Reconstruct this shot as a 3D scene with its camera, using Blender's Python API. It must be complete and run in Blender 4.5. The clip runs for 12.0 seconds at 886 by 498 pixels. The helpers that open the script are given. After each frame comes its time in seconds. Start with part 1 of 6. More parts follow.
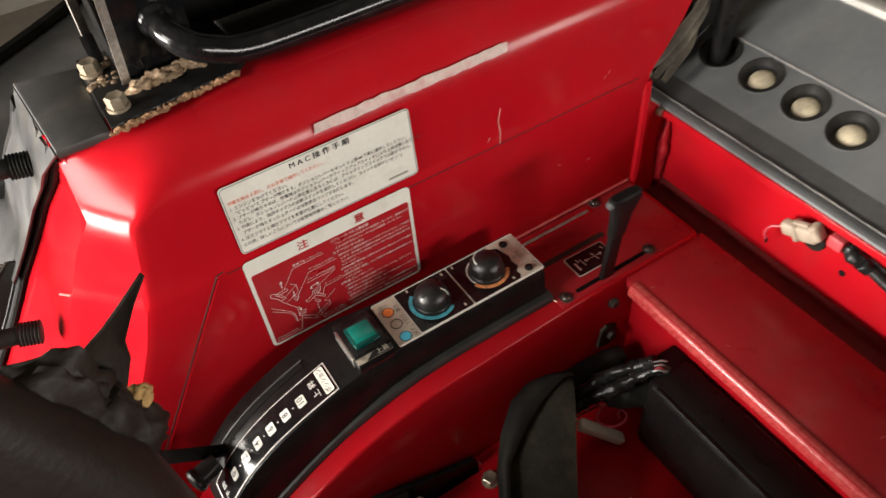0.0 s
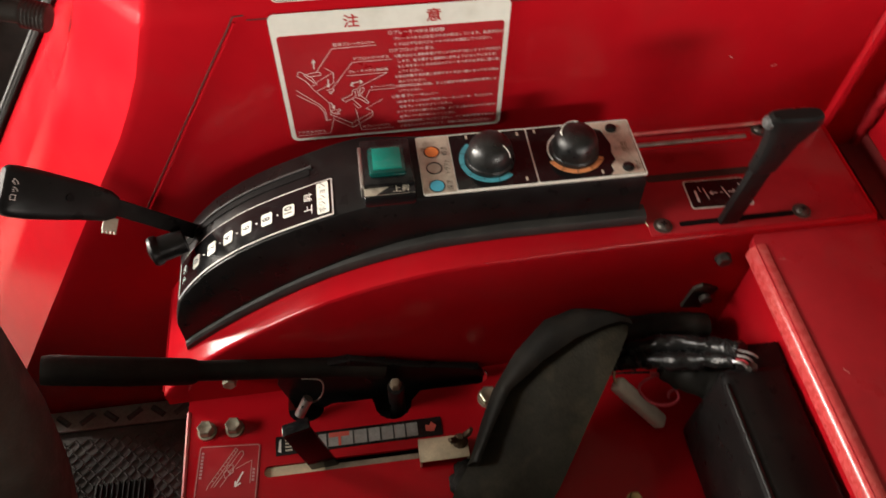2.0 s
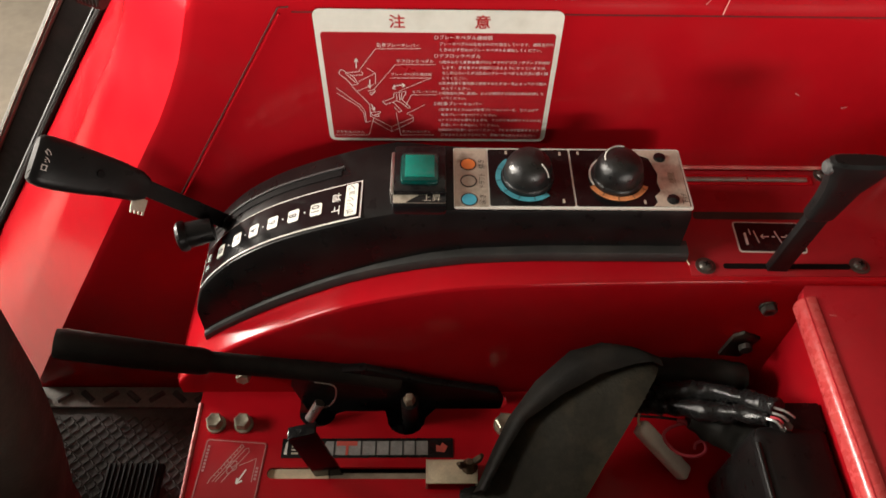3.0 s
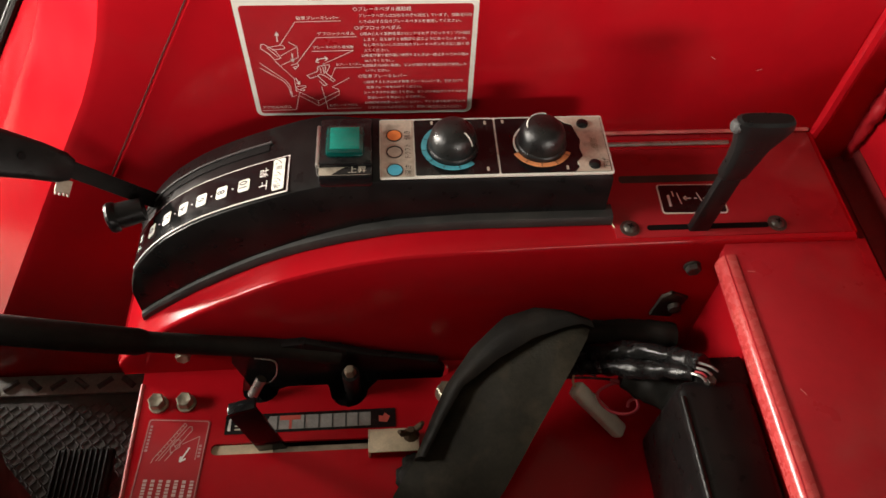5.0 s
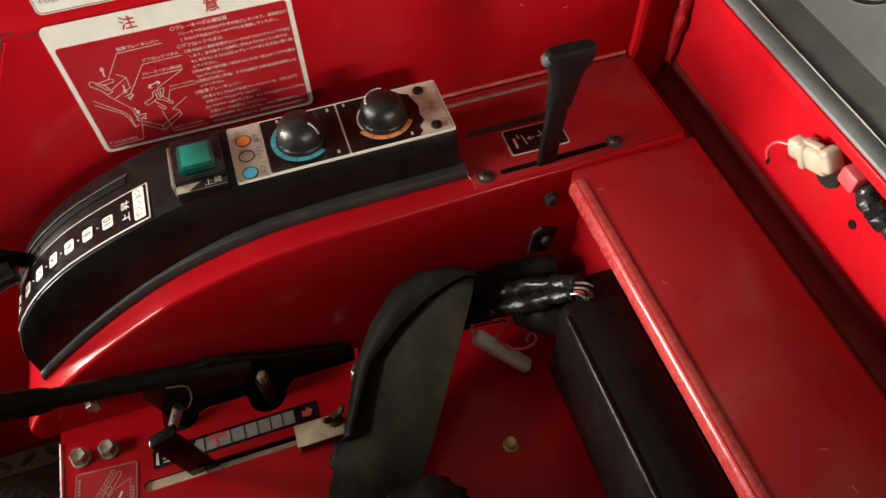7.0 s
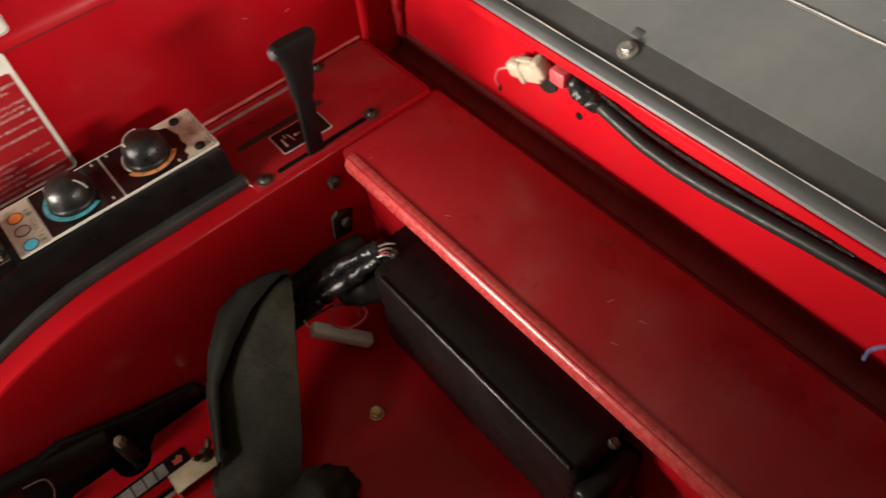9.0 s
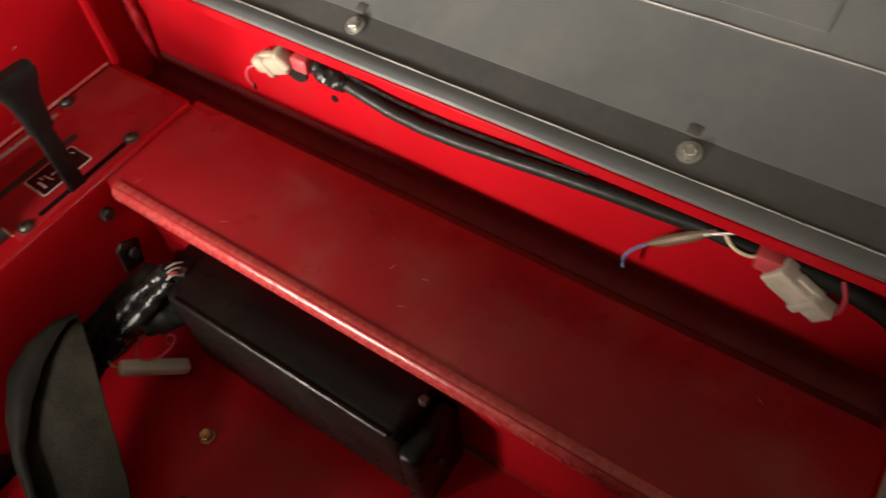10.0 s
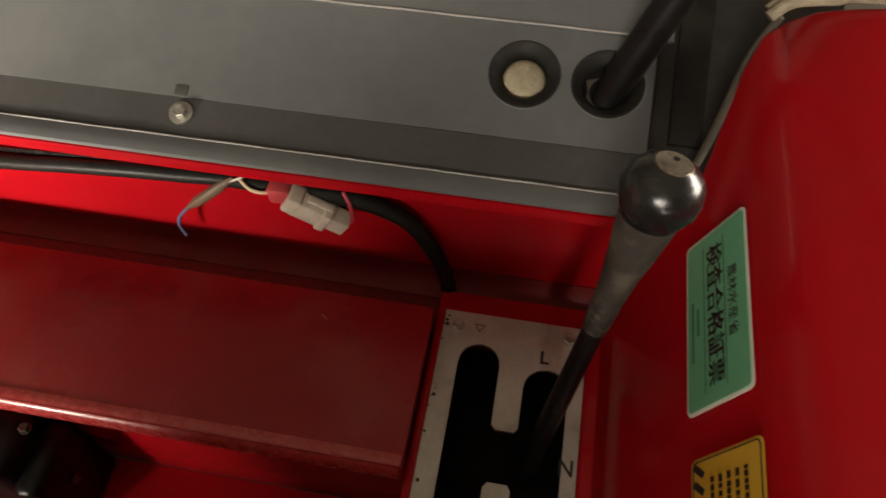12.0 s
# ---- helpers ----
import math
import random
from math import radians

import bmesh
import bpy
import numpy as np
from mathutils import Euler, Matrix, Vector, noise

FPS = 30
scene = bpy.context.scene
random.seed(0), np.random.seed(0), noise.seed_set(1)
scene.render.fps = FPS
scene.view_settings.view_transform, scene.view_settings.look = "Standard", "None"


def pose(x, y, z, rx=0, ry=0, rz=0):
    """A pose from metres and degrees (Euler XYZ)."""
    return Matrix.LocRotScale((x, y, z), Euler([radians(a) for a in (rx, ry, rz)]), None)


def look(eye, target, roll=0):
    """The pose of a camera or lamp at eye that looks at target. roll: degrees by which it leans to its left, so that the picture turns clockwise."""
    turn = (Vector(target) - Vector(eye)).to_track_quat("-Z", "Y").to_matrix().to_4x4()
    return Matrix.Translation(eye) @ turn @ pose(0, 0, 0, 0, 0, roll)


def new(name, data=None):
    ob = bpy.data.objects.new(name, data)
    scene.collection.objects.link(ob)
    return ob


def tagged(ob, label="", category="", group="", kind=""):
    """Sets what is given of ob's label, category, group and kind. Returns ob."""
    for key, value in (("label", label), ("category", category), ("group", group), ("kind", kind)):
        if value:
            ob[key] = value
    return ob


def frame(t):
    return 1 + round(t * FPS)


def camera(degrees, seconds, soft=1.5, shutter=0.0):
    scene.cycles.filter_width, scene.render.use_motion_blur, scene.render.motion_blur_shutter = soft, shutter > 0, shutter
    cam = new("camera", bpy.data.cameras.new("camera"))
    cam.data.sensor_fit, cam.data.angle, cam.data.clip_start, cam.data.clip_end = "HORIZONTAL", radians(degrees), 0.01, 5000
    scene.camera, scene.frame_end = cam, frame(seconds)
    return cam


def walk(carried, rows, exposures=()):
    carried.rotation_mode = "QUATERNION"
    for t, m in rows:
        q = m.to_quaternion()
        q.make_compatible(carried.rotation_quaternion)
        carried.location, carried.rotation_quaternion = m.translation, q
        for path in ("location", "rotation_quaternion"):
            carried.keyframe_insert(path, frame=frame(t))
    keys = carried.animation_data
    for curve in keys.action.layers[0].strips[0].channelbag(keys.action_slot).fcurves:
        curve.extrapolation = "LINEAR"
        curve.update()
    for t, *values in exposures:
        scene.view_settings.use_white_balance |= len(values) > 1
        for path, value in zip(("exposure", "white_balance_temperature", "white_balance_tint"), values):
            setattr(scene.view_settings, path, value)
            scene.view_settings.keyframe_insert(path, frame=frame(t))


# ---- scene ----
cam = camera(61.7, 12.0, 1.5, 0.35)
PATH = [
    (0, (0.022, 0.077, 1.667), (0.665, 1.292, 0.214), -6.3),
    (0.5, (0.052, 0.156, 1.594), (0.593, 1.326, 0.065), -8.2),
    (1, (0.086, 0.141, 1.544), (0.515, 1.267, -0.052), -4.7),
    (1.5, (0.108, 0.107, 1.534), (0.468, 1.195, -0.106), -0.2),
    (2, (0.146, 0.123, 1.502), (0.321, 1.286, -0.116), 1.1),
    (2.5, (0.167, 0.135, 1.509), (0.22, 1.36, -0.071), 1.7),
    (3, (0.171, 0.134, 1.483), (0.199, 1.342, -0.111), 1.4),
    (3.2, (0.168, 0.141, 1.48), (0.201, 1.322, -0.134), 1.4),
    (5, (0.203, 0.121, 1.485), (0.314, 1.285, -0.138), 2.7),
    (5.5, (0.213, 0.111, 1.484), (0.364, 1.272, -0.138), 2.4),
    (6, (0.218, 0.103, 1.487), (0.423, 1.256, -0.134), 1.7),
    (6.5, (0.23, 0.084, 1.488), (0.492, 1.227, -0.132), -0.7),
    (6.7, (0.235, 0.082, 1.492), (0.518, 1.209, -0.136), -1.6),
    (8.3, (0.236, 0.028, 1.507), (0.77, 1.113, -0.086), -5.4),
    (8.5, (0.238, 0.016, 1.505), (0.808, 1.091, -0.082), -6.2),
    (9, (0.252, -0.013, 1.503), (0.923, 0.991, -0.092), -7.8),
    (9.5, (0.271, -0.048, 1.497), (1.062, 0.848, -0.107), -8.0),
    (10, (0.29, -0.089, 1.49), (1.192, 0.679, -0.121), -7.9),
    (10.5, (0.303, -0.128, 1.492), (1.287, 0.476, -0.141), -7.6),
    (11, (0.317, -0.162, 1.493), (1.341, 0.31, -0.158), -6.9),
    (11.5, (0.327, -0.225, 1.492), (1.407, 0.098, -0.159), -3.9),
    (12, (0.327, -0.26, 1.492), (1.408, -0.054, -0.178), -0.9),
]
TONE = [(0.0, -0.20, 6500, 10), (1.5, -0.05, 6700, 10), (7.5, 0.08, 6800, 10), (9.5, 0.09, 7000, 10), (10.5, 0.20, 7100, 10), (12.0, 0.26, 7300, 10)]
walk(cam, [(t, look(eye, target, roll)) for t, eye, target, roll in PATH], TONE)

# ---- light: wide shed opening inferred ahead of the tractor; high and left fills added ----
world = bpy.data.worlds.new("world")
scene.world = world
world.use_nodes = True
sky = world.node_tree.nodes.new("ShaderNodeTexSky")
sky.sky_type, sky.sun_disc, sky.sun_elevation, sky.sun_rotation = "NISHITA", False, radians(35), radians(260)
world.node_tree.links.new(sky.outputs[0], world.node_tree.nodes["Background"].inputs[0])
world.node_tree.nodes["Background"].inputs[1].default_value = 0.10
scene.view_settings.exposure = 0.0


def area_lamp(name, eye, target, w, h, watts, colour, spread):
    data = bpy.data.lights.new(name, "AREA")
    data.shape, data.size, data.size_y, data.energy, data.color = "RECTANGLE", w, h, watts, colour
    data.spread = radians(spread)
    ob = new(name, data)
    ob.matrix_world = look(eye, target)
    return ob


# side and high lamps are added fill, without a known source
area_lamp("side_fill_light", (2.2, -3.9, 1.8), (0.3, 0.6, 1.1), 2.8, 0.8, 64, (1.0, 0.95, 0.88), 100)
area_lamp("front_opening_light", (-3.45, 1.35, 1.45), (0.3, 0.4, 1.0), 2.5, 0.75, 345, (1.0, 0.94, 0.86), 120)
area_lamp("high_fill_light", (-3.45, 0.20, 2.75), (0.5, 0.4, 1.1), 1.5, 0.8, 43, (1.0, 0.95, 0.88), 100)


# ---- materials ----
def material(name, base, rough=0.5, metal=0.0, var=0.12, scale=25.0, rvar=0.10, bump=0.0, bump_scale=400.0, coat=0.0,
             dust=None, dust_amount=0.0, dust_scale=14.0):
    """Procedural surface: two scales of colour variation, uneven gloss, fine relief, and optional dust patches."""
    m = bpy.data.materials.new(name)
    m.use_nodes = True
    nt = m.node_tree
    b = nt.nodes["Principled BSDF"]
    link = nt.links.new
    co = nt.nodes.new("ShaderNodeTexCoord")

    def tex(sc, detail=6.0):
        n = nt.nodes.new("ShaderNodeTexNoise")
        n.inputs["Scale"].default_value, n.inputs["Detail"].default_value = sc, detail
        link(co.outputs["Object"], n.inputs["Vector"])
        return n

    def ramp(src, lo, hi, a, z):
        n = nt.nodes.new("ShaderNodeMapRange")
        for i, v in enumerate((lo, hi, a, z)):
            n.inputs[i + 1].default_value = v
        link(src, n.inputs[0])
        return n.outputs[0]

    big, fine = tex(scale), tex(scale * 9, 4.0)
    mixn = nt.nodes.new("ShaderNodeMath")
    mixn.operation = "MULTIPLY"
    link(ramp(big.outputs[0], 0.3, 0.7, 1 - var, 1 + var), mixn.inputs[0])
    link(ramp(fine.outputs[0], 0.3, 0.7, 1 - var * 0.5, 1 + var * 0.5), mixn.inputs[1])
    factor = mixn.outputs[0]
    col = nt.nodes.new("ShaderNodeVectorMath")
    col.operation = "SCALE"
    col.inputs[0].default_value = base
    link(factor, col.inputs["Scale"])
    out = col.outputs[0]
    if dust:
        d = nt.nodes.new("ShaderNodeMix")
        d.data_type = "RGBA"
        link(out, d.inputs["A"])
        d.inputs["B"].default_value = (*dust, 1)
        link(ramp(tex(dust_scale, 9.0).outputs[0], 0.5, 0.78, 0, dust_amount), d.inputs["Factor"])
        out = d.outputs["Result"]
    link(out, b.inputs["Base Color"])
    link(ramp(tex(scale * 2.3).outputs[0], 0.3, 0.7, max(0.02, rough - rvar), min(1, rough + rvar)), b.inputs["Roughness"])
    b.inputs["Metallic"].default_value, b.inputs["Coat Weight"].default_value = metal, coat
    b.inputs["Coat Roughness"].default_value = 0.12
    if bump:
        bn = nt.nodes.new("ShaderNodeBump")
        bn.inputs["Strength"].default_value, bn.inputs["Distance"].default_value = bump, 0.001
        link(tex(bump_scale, 3.0).outputs[0], bn.inputs["Height"])
        link(bn.outputs[0], b.inputs["Normal"])
    return m


RED = material("red_paint", (0.41, 0.006, 0.012), 0.17, var=0.06, scale=6, rvar=0.04, bump=0.03, bump_scale=220,
               dust=(0.30, 0.03, 0.03), dust_amount=0.22, dust_scale=16)
RED_DUSTY = material("dusty_red_paint", (0.33, 0.012, 0.018), 0.34, var=0.10, scale=9, rvar=0.12, bump=0.06, bump_scale=220, coat=0.1, dust=(0.36, 0.10, 0.09), dust_amount=0.5, dust_scale=11)
RED_WORN = material("worn_red_paint", (0.60, 0.10, 0.10), 0.42, var=0.15, scale=60, bump=0.1, dust=(0.66, 0.42, 0.32), dust_amount=0.75, dust_scale=45)
TRIM = material("dark_grey_trim", (0.050, 0.050, 0.050), 0.42, var=0.15, scale=14, bump=0.1, bump_scale=500, dust=(0.14, 0.12, 0.09), dust_amount=0.5, dust_scale=20)
BLACK = material("black_plastic", (0.0085, 0.008, 0.008), 0.34, var=0.2, scale=30, bump=0.12, bump_scale=900, dust=(0.04, 0.034, 0.028), dust_amount=0.12, dust_scale=30)
GLOSS = material("black_gloss_plastic", (0.007, 0.007, 0.0075), 0.14, var=0.2, scale=40, rvar=0.06, dust=(0.05, 0.045, 0.04), dust_amount=0.2, dust_scale=60)
RUBBER = material("black_rubber", (0.010, 0.0093, 0.0078), 0.62, var=0.25, scale=40, bump=0.25, bump_scale=500, dust=(0.05, 0.042, 0.034), dust_amount=0.35, dust_scale=25)
# shade inside holes and slots, put into a near-black colour
RECESS_SHADE = material("recess_shade_black", (0.006, 0.005, 0.005), 0.7, var=0.2)
MATRUB = material("dusty_rubber_mat", (0.070, 0.067, 0.065), 0.65, var=0.25, scale=30, bump=0.3, bump_scale=350, dust=(0.16, 0.15, 0.14), dust_amount=0.6, dust_scale=14)
GREY = material("grey_moulded_plastic", (0.107, 0.113, 0.116), 0.36, var=0.12, scale=9, rvar=0.08, bump=0.12, bump_scale=650, dust=(0.17, 0.15, 0.13), dust_amount=0.25, dust_scale=9)
GREY_EDGE = material("worn_grey_plastic_edge", (0.32, 0.31, 0.30), 0.42, var=0.2, scale=50, dust=(0.4, 0.33, 0.26), dust_amount=0.6, dust_scale=40)
STEEL = material("bare_steel", (0.52, 0.50, 0.47), 0.36, 0.9, var=0.15, scale=50, bump=0.05, dust=(0.2, 0.15, 0.1), dust_amount=0.5, dust_scale=60)
PLATE = material("dull_gate_plate", (0.52, 0.49, 0.46), 0.42, 0.55, var=0.12, scale=30, dust=(0.22, 0.16, 0.12), dust_amount=0.5, dust_scale=45)
ZINC = material("yellowed_zinc", (0.38, 0.35, 0.27), 0.38, 0.75, var=0.2, scale=120, dust=(0.16, 0.12, 0.08), dust_amount=0.5, dust_scale=180)
BRASS = material("brass", (0.44, 0.32, 0.15), 0.35, 0.9, var=0.15, scale=120)
BOLT = material("dark_steel_bolt", (0.095, 0.088, 0.08), 0.42, 0.7, var=0.25, scale=150, dust=(0.2, 0.15, 0.1), dust_amount=0.4, dust_scale=200)
WHITE = material("off_white_label", (0.74, 0.73, 0.66), 0.45, var=0.05, scale=20, dust=(0.4, 0.36, 0.28), dust_amount=0.35, dust_scale=40)
INK = material("black_ink", (0.02, 0.02, 0.02), 0.5)
REDINK = material("red_ink", (0.42, 0.02, 0.02), 0.5, var=0.1)
ORINK = material("faded_red_ink", (0.75, 0.16, 0.09), 0.5)
LABELRED = material("label_red", (0.36, 0.010, 0.016), 0.35, var=0.05, scale=15)
WHITEINK = material("white_ink", (0.72, 0.66, 0.62), 0.5)
PANEL = material("silver_control_panel", (0.52, 0.47, 0.38), 0.40, 0.25, var=0.15, scale=60, dust=(0.12, 0.09, 0.06), dust_amount=0.8, dust_scale=70)
TEAL = material("teal_lens", (0.0, 0.045, 0.038), 0.14, var=0.1, scale=60, coat=0.3)
ORANGE = material("orange_ink", (0.85, 0.24, 0.06), 0.5)
BLUE = material("cyan_ink", (0.06, 0.42, 0.58), 0.5)
CYANRING = material("cyan_ring_ink", (0.07, 0.36, 0.44), 0.5, var=0.2, scale=80)
ORRING = material("orange_ring_ink", (0.70, 0.26, 0.10), 0.5, var=0.2, scale=80)
VINYL = material("cracked_black_vinyl", (0.017, 0.012, 0.0085), 0.58, var=0.25, scale=18, bump=0.35, bump_scale=260, dust=(0.035, 0.03, 0.025), dust_amount=0.3, dust_scale=10)
FOAM = material("old_seat_foam", (0.42, 0.26, 0.10), 0.9, var=0.3, scale=80, bump=0.8, bump_scale=500)
WEB = material("dusty_black_rubber_flap", (0.019, 0.0168, 0.0115), 0.62, var=0.3, scale=25, bump=0.5, bump_scale=420, dust=(0.075, 0.060, 0.036), dust_amount=0.65, dust_scale=26)
# dusty red darkened to carry the shade behind the shelf
RED_SHADED = material("shaded_dusty_red_paint", (0.17, 0.005, 0.006), 0.65, var=0.15, scale=18, bump=0.15, bump_scale=260, dust=(0.11, 0.025, 0.018), dust_amount=0.4, dust_scale=30)
NYLON = material("yellowed_white_nylon", (0.42, 0.35, 0.27), 0.45, var=0.12, scale=60, dust=(0.22, 0.14, 0.08), dust_amount=0.6, dust_scale=70)
REDWIRE = material("red_wire", (0.50, 0.05, 0.07), 0.4)
REDTAPE = material("faded_red_tape", (0.50, 0.06, 0.07), 0.5, var=0.15, scale=60)
BLUEWIRE = material("blue_wire", (0.12, 0.16, 0.30), 0.4)
CREAM = material("cream_wire", (0.75, 0.60, 0.38), 0.4)
LOOM = material("black_cable_sleeve", (0.012, 0.012, 0.012), 0.24, var=0.3, scale=60, bump=0.4, bump_scale=500)
CORRUGATED = material("dull_black_conduit", (0.016, 0.016, 0.015), 0.42, var=0.3, scale=60, bump=0.2, bump_scale=300)
PLUGWHITE = material("white_nylon", (0.84, 0.81, 0.74), 0.36, var=0.06, scale=60, dust=(0.5, 0.42, 0.32), dust_amount=0.2, dust_scale=60)
SPONGE = material("foam_filled_hole", (0.40, 0.345, 0.24), 0.85, var=0.25, scale=60, bump=0.6, bump_scale=350, dust=(0.12, 0.1, 0.08), dust_amount=0.45, dust_scale=45)
GREY_DARK = material("dark_grey_joint_strip", (0.050, 0.050, 0.050), 0.45, var=0.2, scale=14, rvar=0.08, bump=0.12, bump_scale=650, dust=(0.09, 0.08, 0.07), dust_amount=0.2, dust_scale=12)
CHARCOAL = material("charcoal_soft_plastic", (0.014, 0.0135, 0.013), 0.6, var=0.2, scale=50, bump=0.2, bump_scale=500, dust=(0.08, 0.07, 0.055), dust_amount=0.3, dust_scale=40)
CAULK = material("dusty_sealing_strip", (0.10, 0.085, 0.065), 0.85, var=0.4, scale=30, bump=0.6, bump_scale=220, dust=(0.30, 0.25, 0.19), dust_amount=0.6, dust_scale=25)
DUSTY_ZINC = material("dusty_zinc", (0.30, 0.25, 0.18), 0.5, 0.5, var=0.35, scale=60, dust=(0.24, 0.18, 0.12), dust_amount=0.7, dust_scale=50)
CRUST = material("brown_dirt_crust", (0.30, 0.165, 0.085), 0.95, var=0.4, scale=50, bump=1.0, bump_scale=300)
GREEN = material("green_sticker", (0.13, 0.44, 0.26), 0.4, var=0.05, scale=30)
YELLOW = material("yellow_sticker", (0.62, 0.40, 0.045), 0.4, var=0.06, scale=30)
DIRT = material("caked_dirt", (0.26, 0.18, 0.11), 0.95, var=0.35, scale=60, bump=1.0, bump_scale=300)
TAPE = material("dirty_adhesive_tape", (0.55, 0.40, 0.36), 0.5, var=0.2, scale=50, dust=(0.32, 0.05, 0.05), dust_amount=0.8, dust_scale=50)
CONCRETE = material("concrete", (0.115, 0.095, 0.07), 0.85, var=0.2, scale=3, bump=0.4, bump_scale=60, dust=(0.10, 0.085, 0.07), dust_amount=0.6, dust_scale=2)
WALLM = material("shed_wall", (0.20, 0.18, 0.15), 0.8, var=0.15, scale=2, dust=(0.10, 0.085, 0.07), dust_amount=0.5, dust_scale=1.5)
# pale pink of scratches and chips, also of the fold's painted highlight
SCUFF_GLINT = material("scuff_and_glint_pink", (0.60, 0.25, 0.22), 0.6, var=0.2, scale=100)


RECESS_SHADE.node_tree.nodes["Principled BSDF"].inputs["Specular IOR Level"].default_value = 0.1
for m, level in ((RED, 0.18), (RED_DUSTY, 0.28), (VINYL, 0.28), (BLACK, 0.20), (CHARCOAL, 0.20), (RUBBER, 0.16), (WEB, 0.16), (MATRUB, 0.20), (CORRUGATED, 0.2), (LOOM, 0.35), (GLOSS, 0.3)):
    m.node_tree.nodes["Principled BSDF"].inputs["Specular IOR Level"].default_value = level


# ---- mesh helpers ----
def finish(name, bm, mat, smooth=35):
    me = bpy.data.meshes.new(name)
    bmesh.ops.recalc_face_normals(bm, faces=bm.faces)
    bm.to_mesh(me)
    bm.free()
    me.materials.append(mat)
    if smooth:
        me.shade_smooth()
        me.set_sharp_from_angle(angle=radians(smooth))
    return me


def thing(name, base, label, category, group="", kind=""):
    ob = new(name)
    ob.empty_display_size = 0.02
    ob.location = base
    return tagged(ob, label, category, group, kind)


def part(name, bm, mat, parent, label="", smooth=35):
    me = bm if isinstance(bm, bpy.types.Mesh) else finish(name, bm, mat, smooth)
    ob = new(name, me)
    top, away = parent, Vector((0, 0, 0))
    while top:
        away, top = away + top.location, top.parent
    ob.parent = parent
    ob.matrix_parent_inverse = Matrix.Translation(-away) if parent.type == "EMPTY" else Matrix.Identity(4)
    return tagged(ob, label)


def solo(name, bm, mat, label, category, group="", kind="", smooth=35):
    return tagged(new(name, finish(name, bm, mat, smooth)), label, category, group, kind)


def basis(o, right, up):
    r = Vector(right).normalized()
    u = Vector(up)
    u = (u - r * u.dot(r)).normalized()
    n = r.cross(u)
    return Matrix(((r.x, u.x, n.x, o[0]), (r.y, u.y, n.y, o[1]), (r.z, u.z, n.z, o[2]), (0, 0, 0, 1)))


def bevelled(bm, w, seg=2, angle=50):
    if w:
        es = [e for e in bm.edges if len(e.link_faces) == 2 and e.calc_face_angle(0) > radians(angle)]
        bmesh.ops.bevel(bm, geom=es, offset=w, segments=seg, profile=0.5, affect="EDGES", clamp_overlap=True)
    return bm


def box(x0, x1, y0, y1, z0, z1, w=0.002, m=None, seg=2):
    bm = bmesh.new()
    bmesh.ops.create_cube(bm, size=1)
    for v in bm.verts:
        v.co = Vector(((x0 + x1) / 2 + v.co.x * (x1 - x0), (y0 + y1) / 2 + v.co.y * (y1 - y0), (z0 + z1) / 2 + v.co.z * (z1 - z0)))
    bevelled(bm, w, seg)
    if m:
        bm.transform(m)
    return bm


def turned(profile, m, n=24, caps=True):
    """A body of revolution about the local z axis from (radius, height) pairs."""
    bm = bmesh.new()
    rings = []
    for r, h in profile:
        rings.append([bm.verts.new((r * math.cos(2 * math.pi * k / n), r * math.sin(2 * math.pi * k / n), h)) for k in range(n)] if r > 1e-6 else [bm.verts.new((0, 0, h))])
    for a, b in zip(rings, rings[1:]):
        for k in range(n):
            q = [a[k % len(a)], a[(k + 1) % len(a)], b[(k + 1) % len(b)], b[k % len(b)]]
            q = list(dict.fromkeys(q))
            if len(q) > 2:
                bm.faces.new(q)
    for ring in (rings[0], rings[-1]):
        if caps and len(ring) > 2:
            bm.faces.new(ring)
    bm.transform(m)
    return bm


def tube(points, r, n=10, ribs=0.0, ends=True, steps=0):
    """A round bar along points; r may be one radius or one for each point; steps: smooth the way through the points."""
    ps = [Vector(p) for p in points]
    rs = list(r) if isinstance(r, (list, tuple)) else [r] * len(ps)
    if steps:
        qs, qr = [], []
        for i in range(len(ps) - 1):
            a, b, c, d = ps[max(i - 1, 0)], ps[i], ps[i + 1], ps[min(i + 2, len(ps) - 1)]
            for k in range(steps):
                t = k / steps
                qs.append(0.5 * ((2 * b) + (c - a) * t + (2 * a - 5 * b + 4 * c - d) * t * t + (3 * b - a - 3 * c + d) * t ** 3))
                qr.append(rs[i] + (rs[i + 1] - rs[i]) * t)
        ps, rs = qs + [ps[-1]], qr + [rs[-1]]
    bm = bmesh.new()
    side, rings = None, []
    for i, p in enumerate(ps):
        along = (ps[min(i + 1, len(ps) - 1)] - ps[max(i - 1, 0)]).normalized()
        if side is None:
            side = along.orthogonal().normalized()
        side = (side - along * side.dot(along)).normalized()
        other = along.cross(side)
        rr = rs[i] * (1 + (ribs if i % 2 else 0))
        rings.append([bm.verts.new(p + rr * (math.cos(2 * math.pi * k / n) * side + math.sin(2 * math.pi * k / n) * other)) for k in range(n)])
    for a, b in zip(rings, rings[1:]):
        for k in range(n):
            bm.faces.new((a[k], a[(k + 1) % n], b[(k + 1) % n], b[k]))
    if ends:
        bm.faces.new(rings[0])
        bm.faces.new(rings[-1])
    return bm


def wrinkled(points, r, amount, grain, n=14, steps=8, seed=0.0):
    """A soft wrapped sleeve: a tube whose skin is creased and dented."""
    bm = tube(points, r, n, steps=steps)
    bm.normal_update()
    for v in bm.verts:
        q = v.co * grain + Vector((seed, 0, 0))
        v.co += v.normal * amount * (noise.noise(q) + 0.5 * noise.noise(q * 2.7))
    return bm


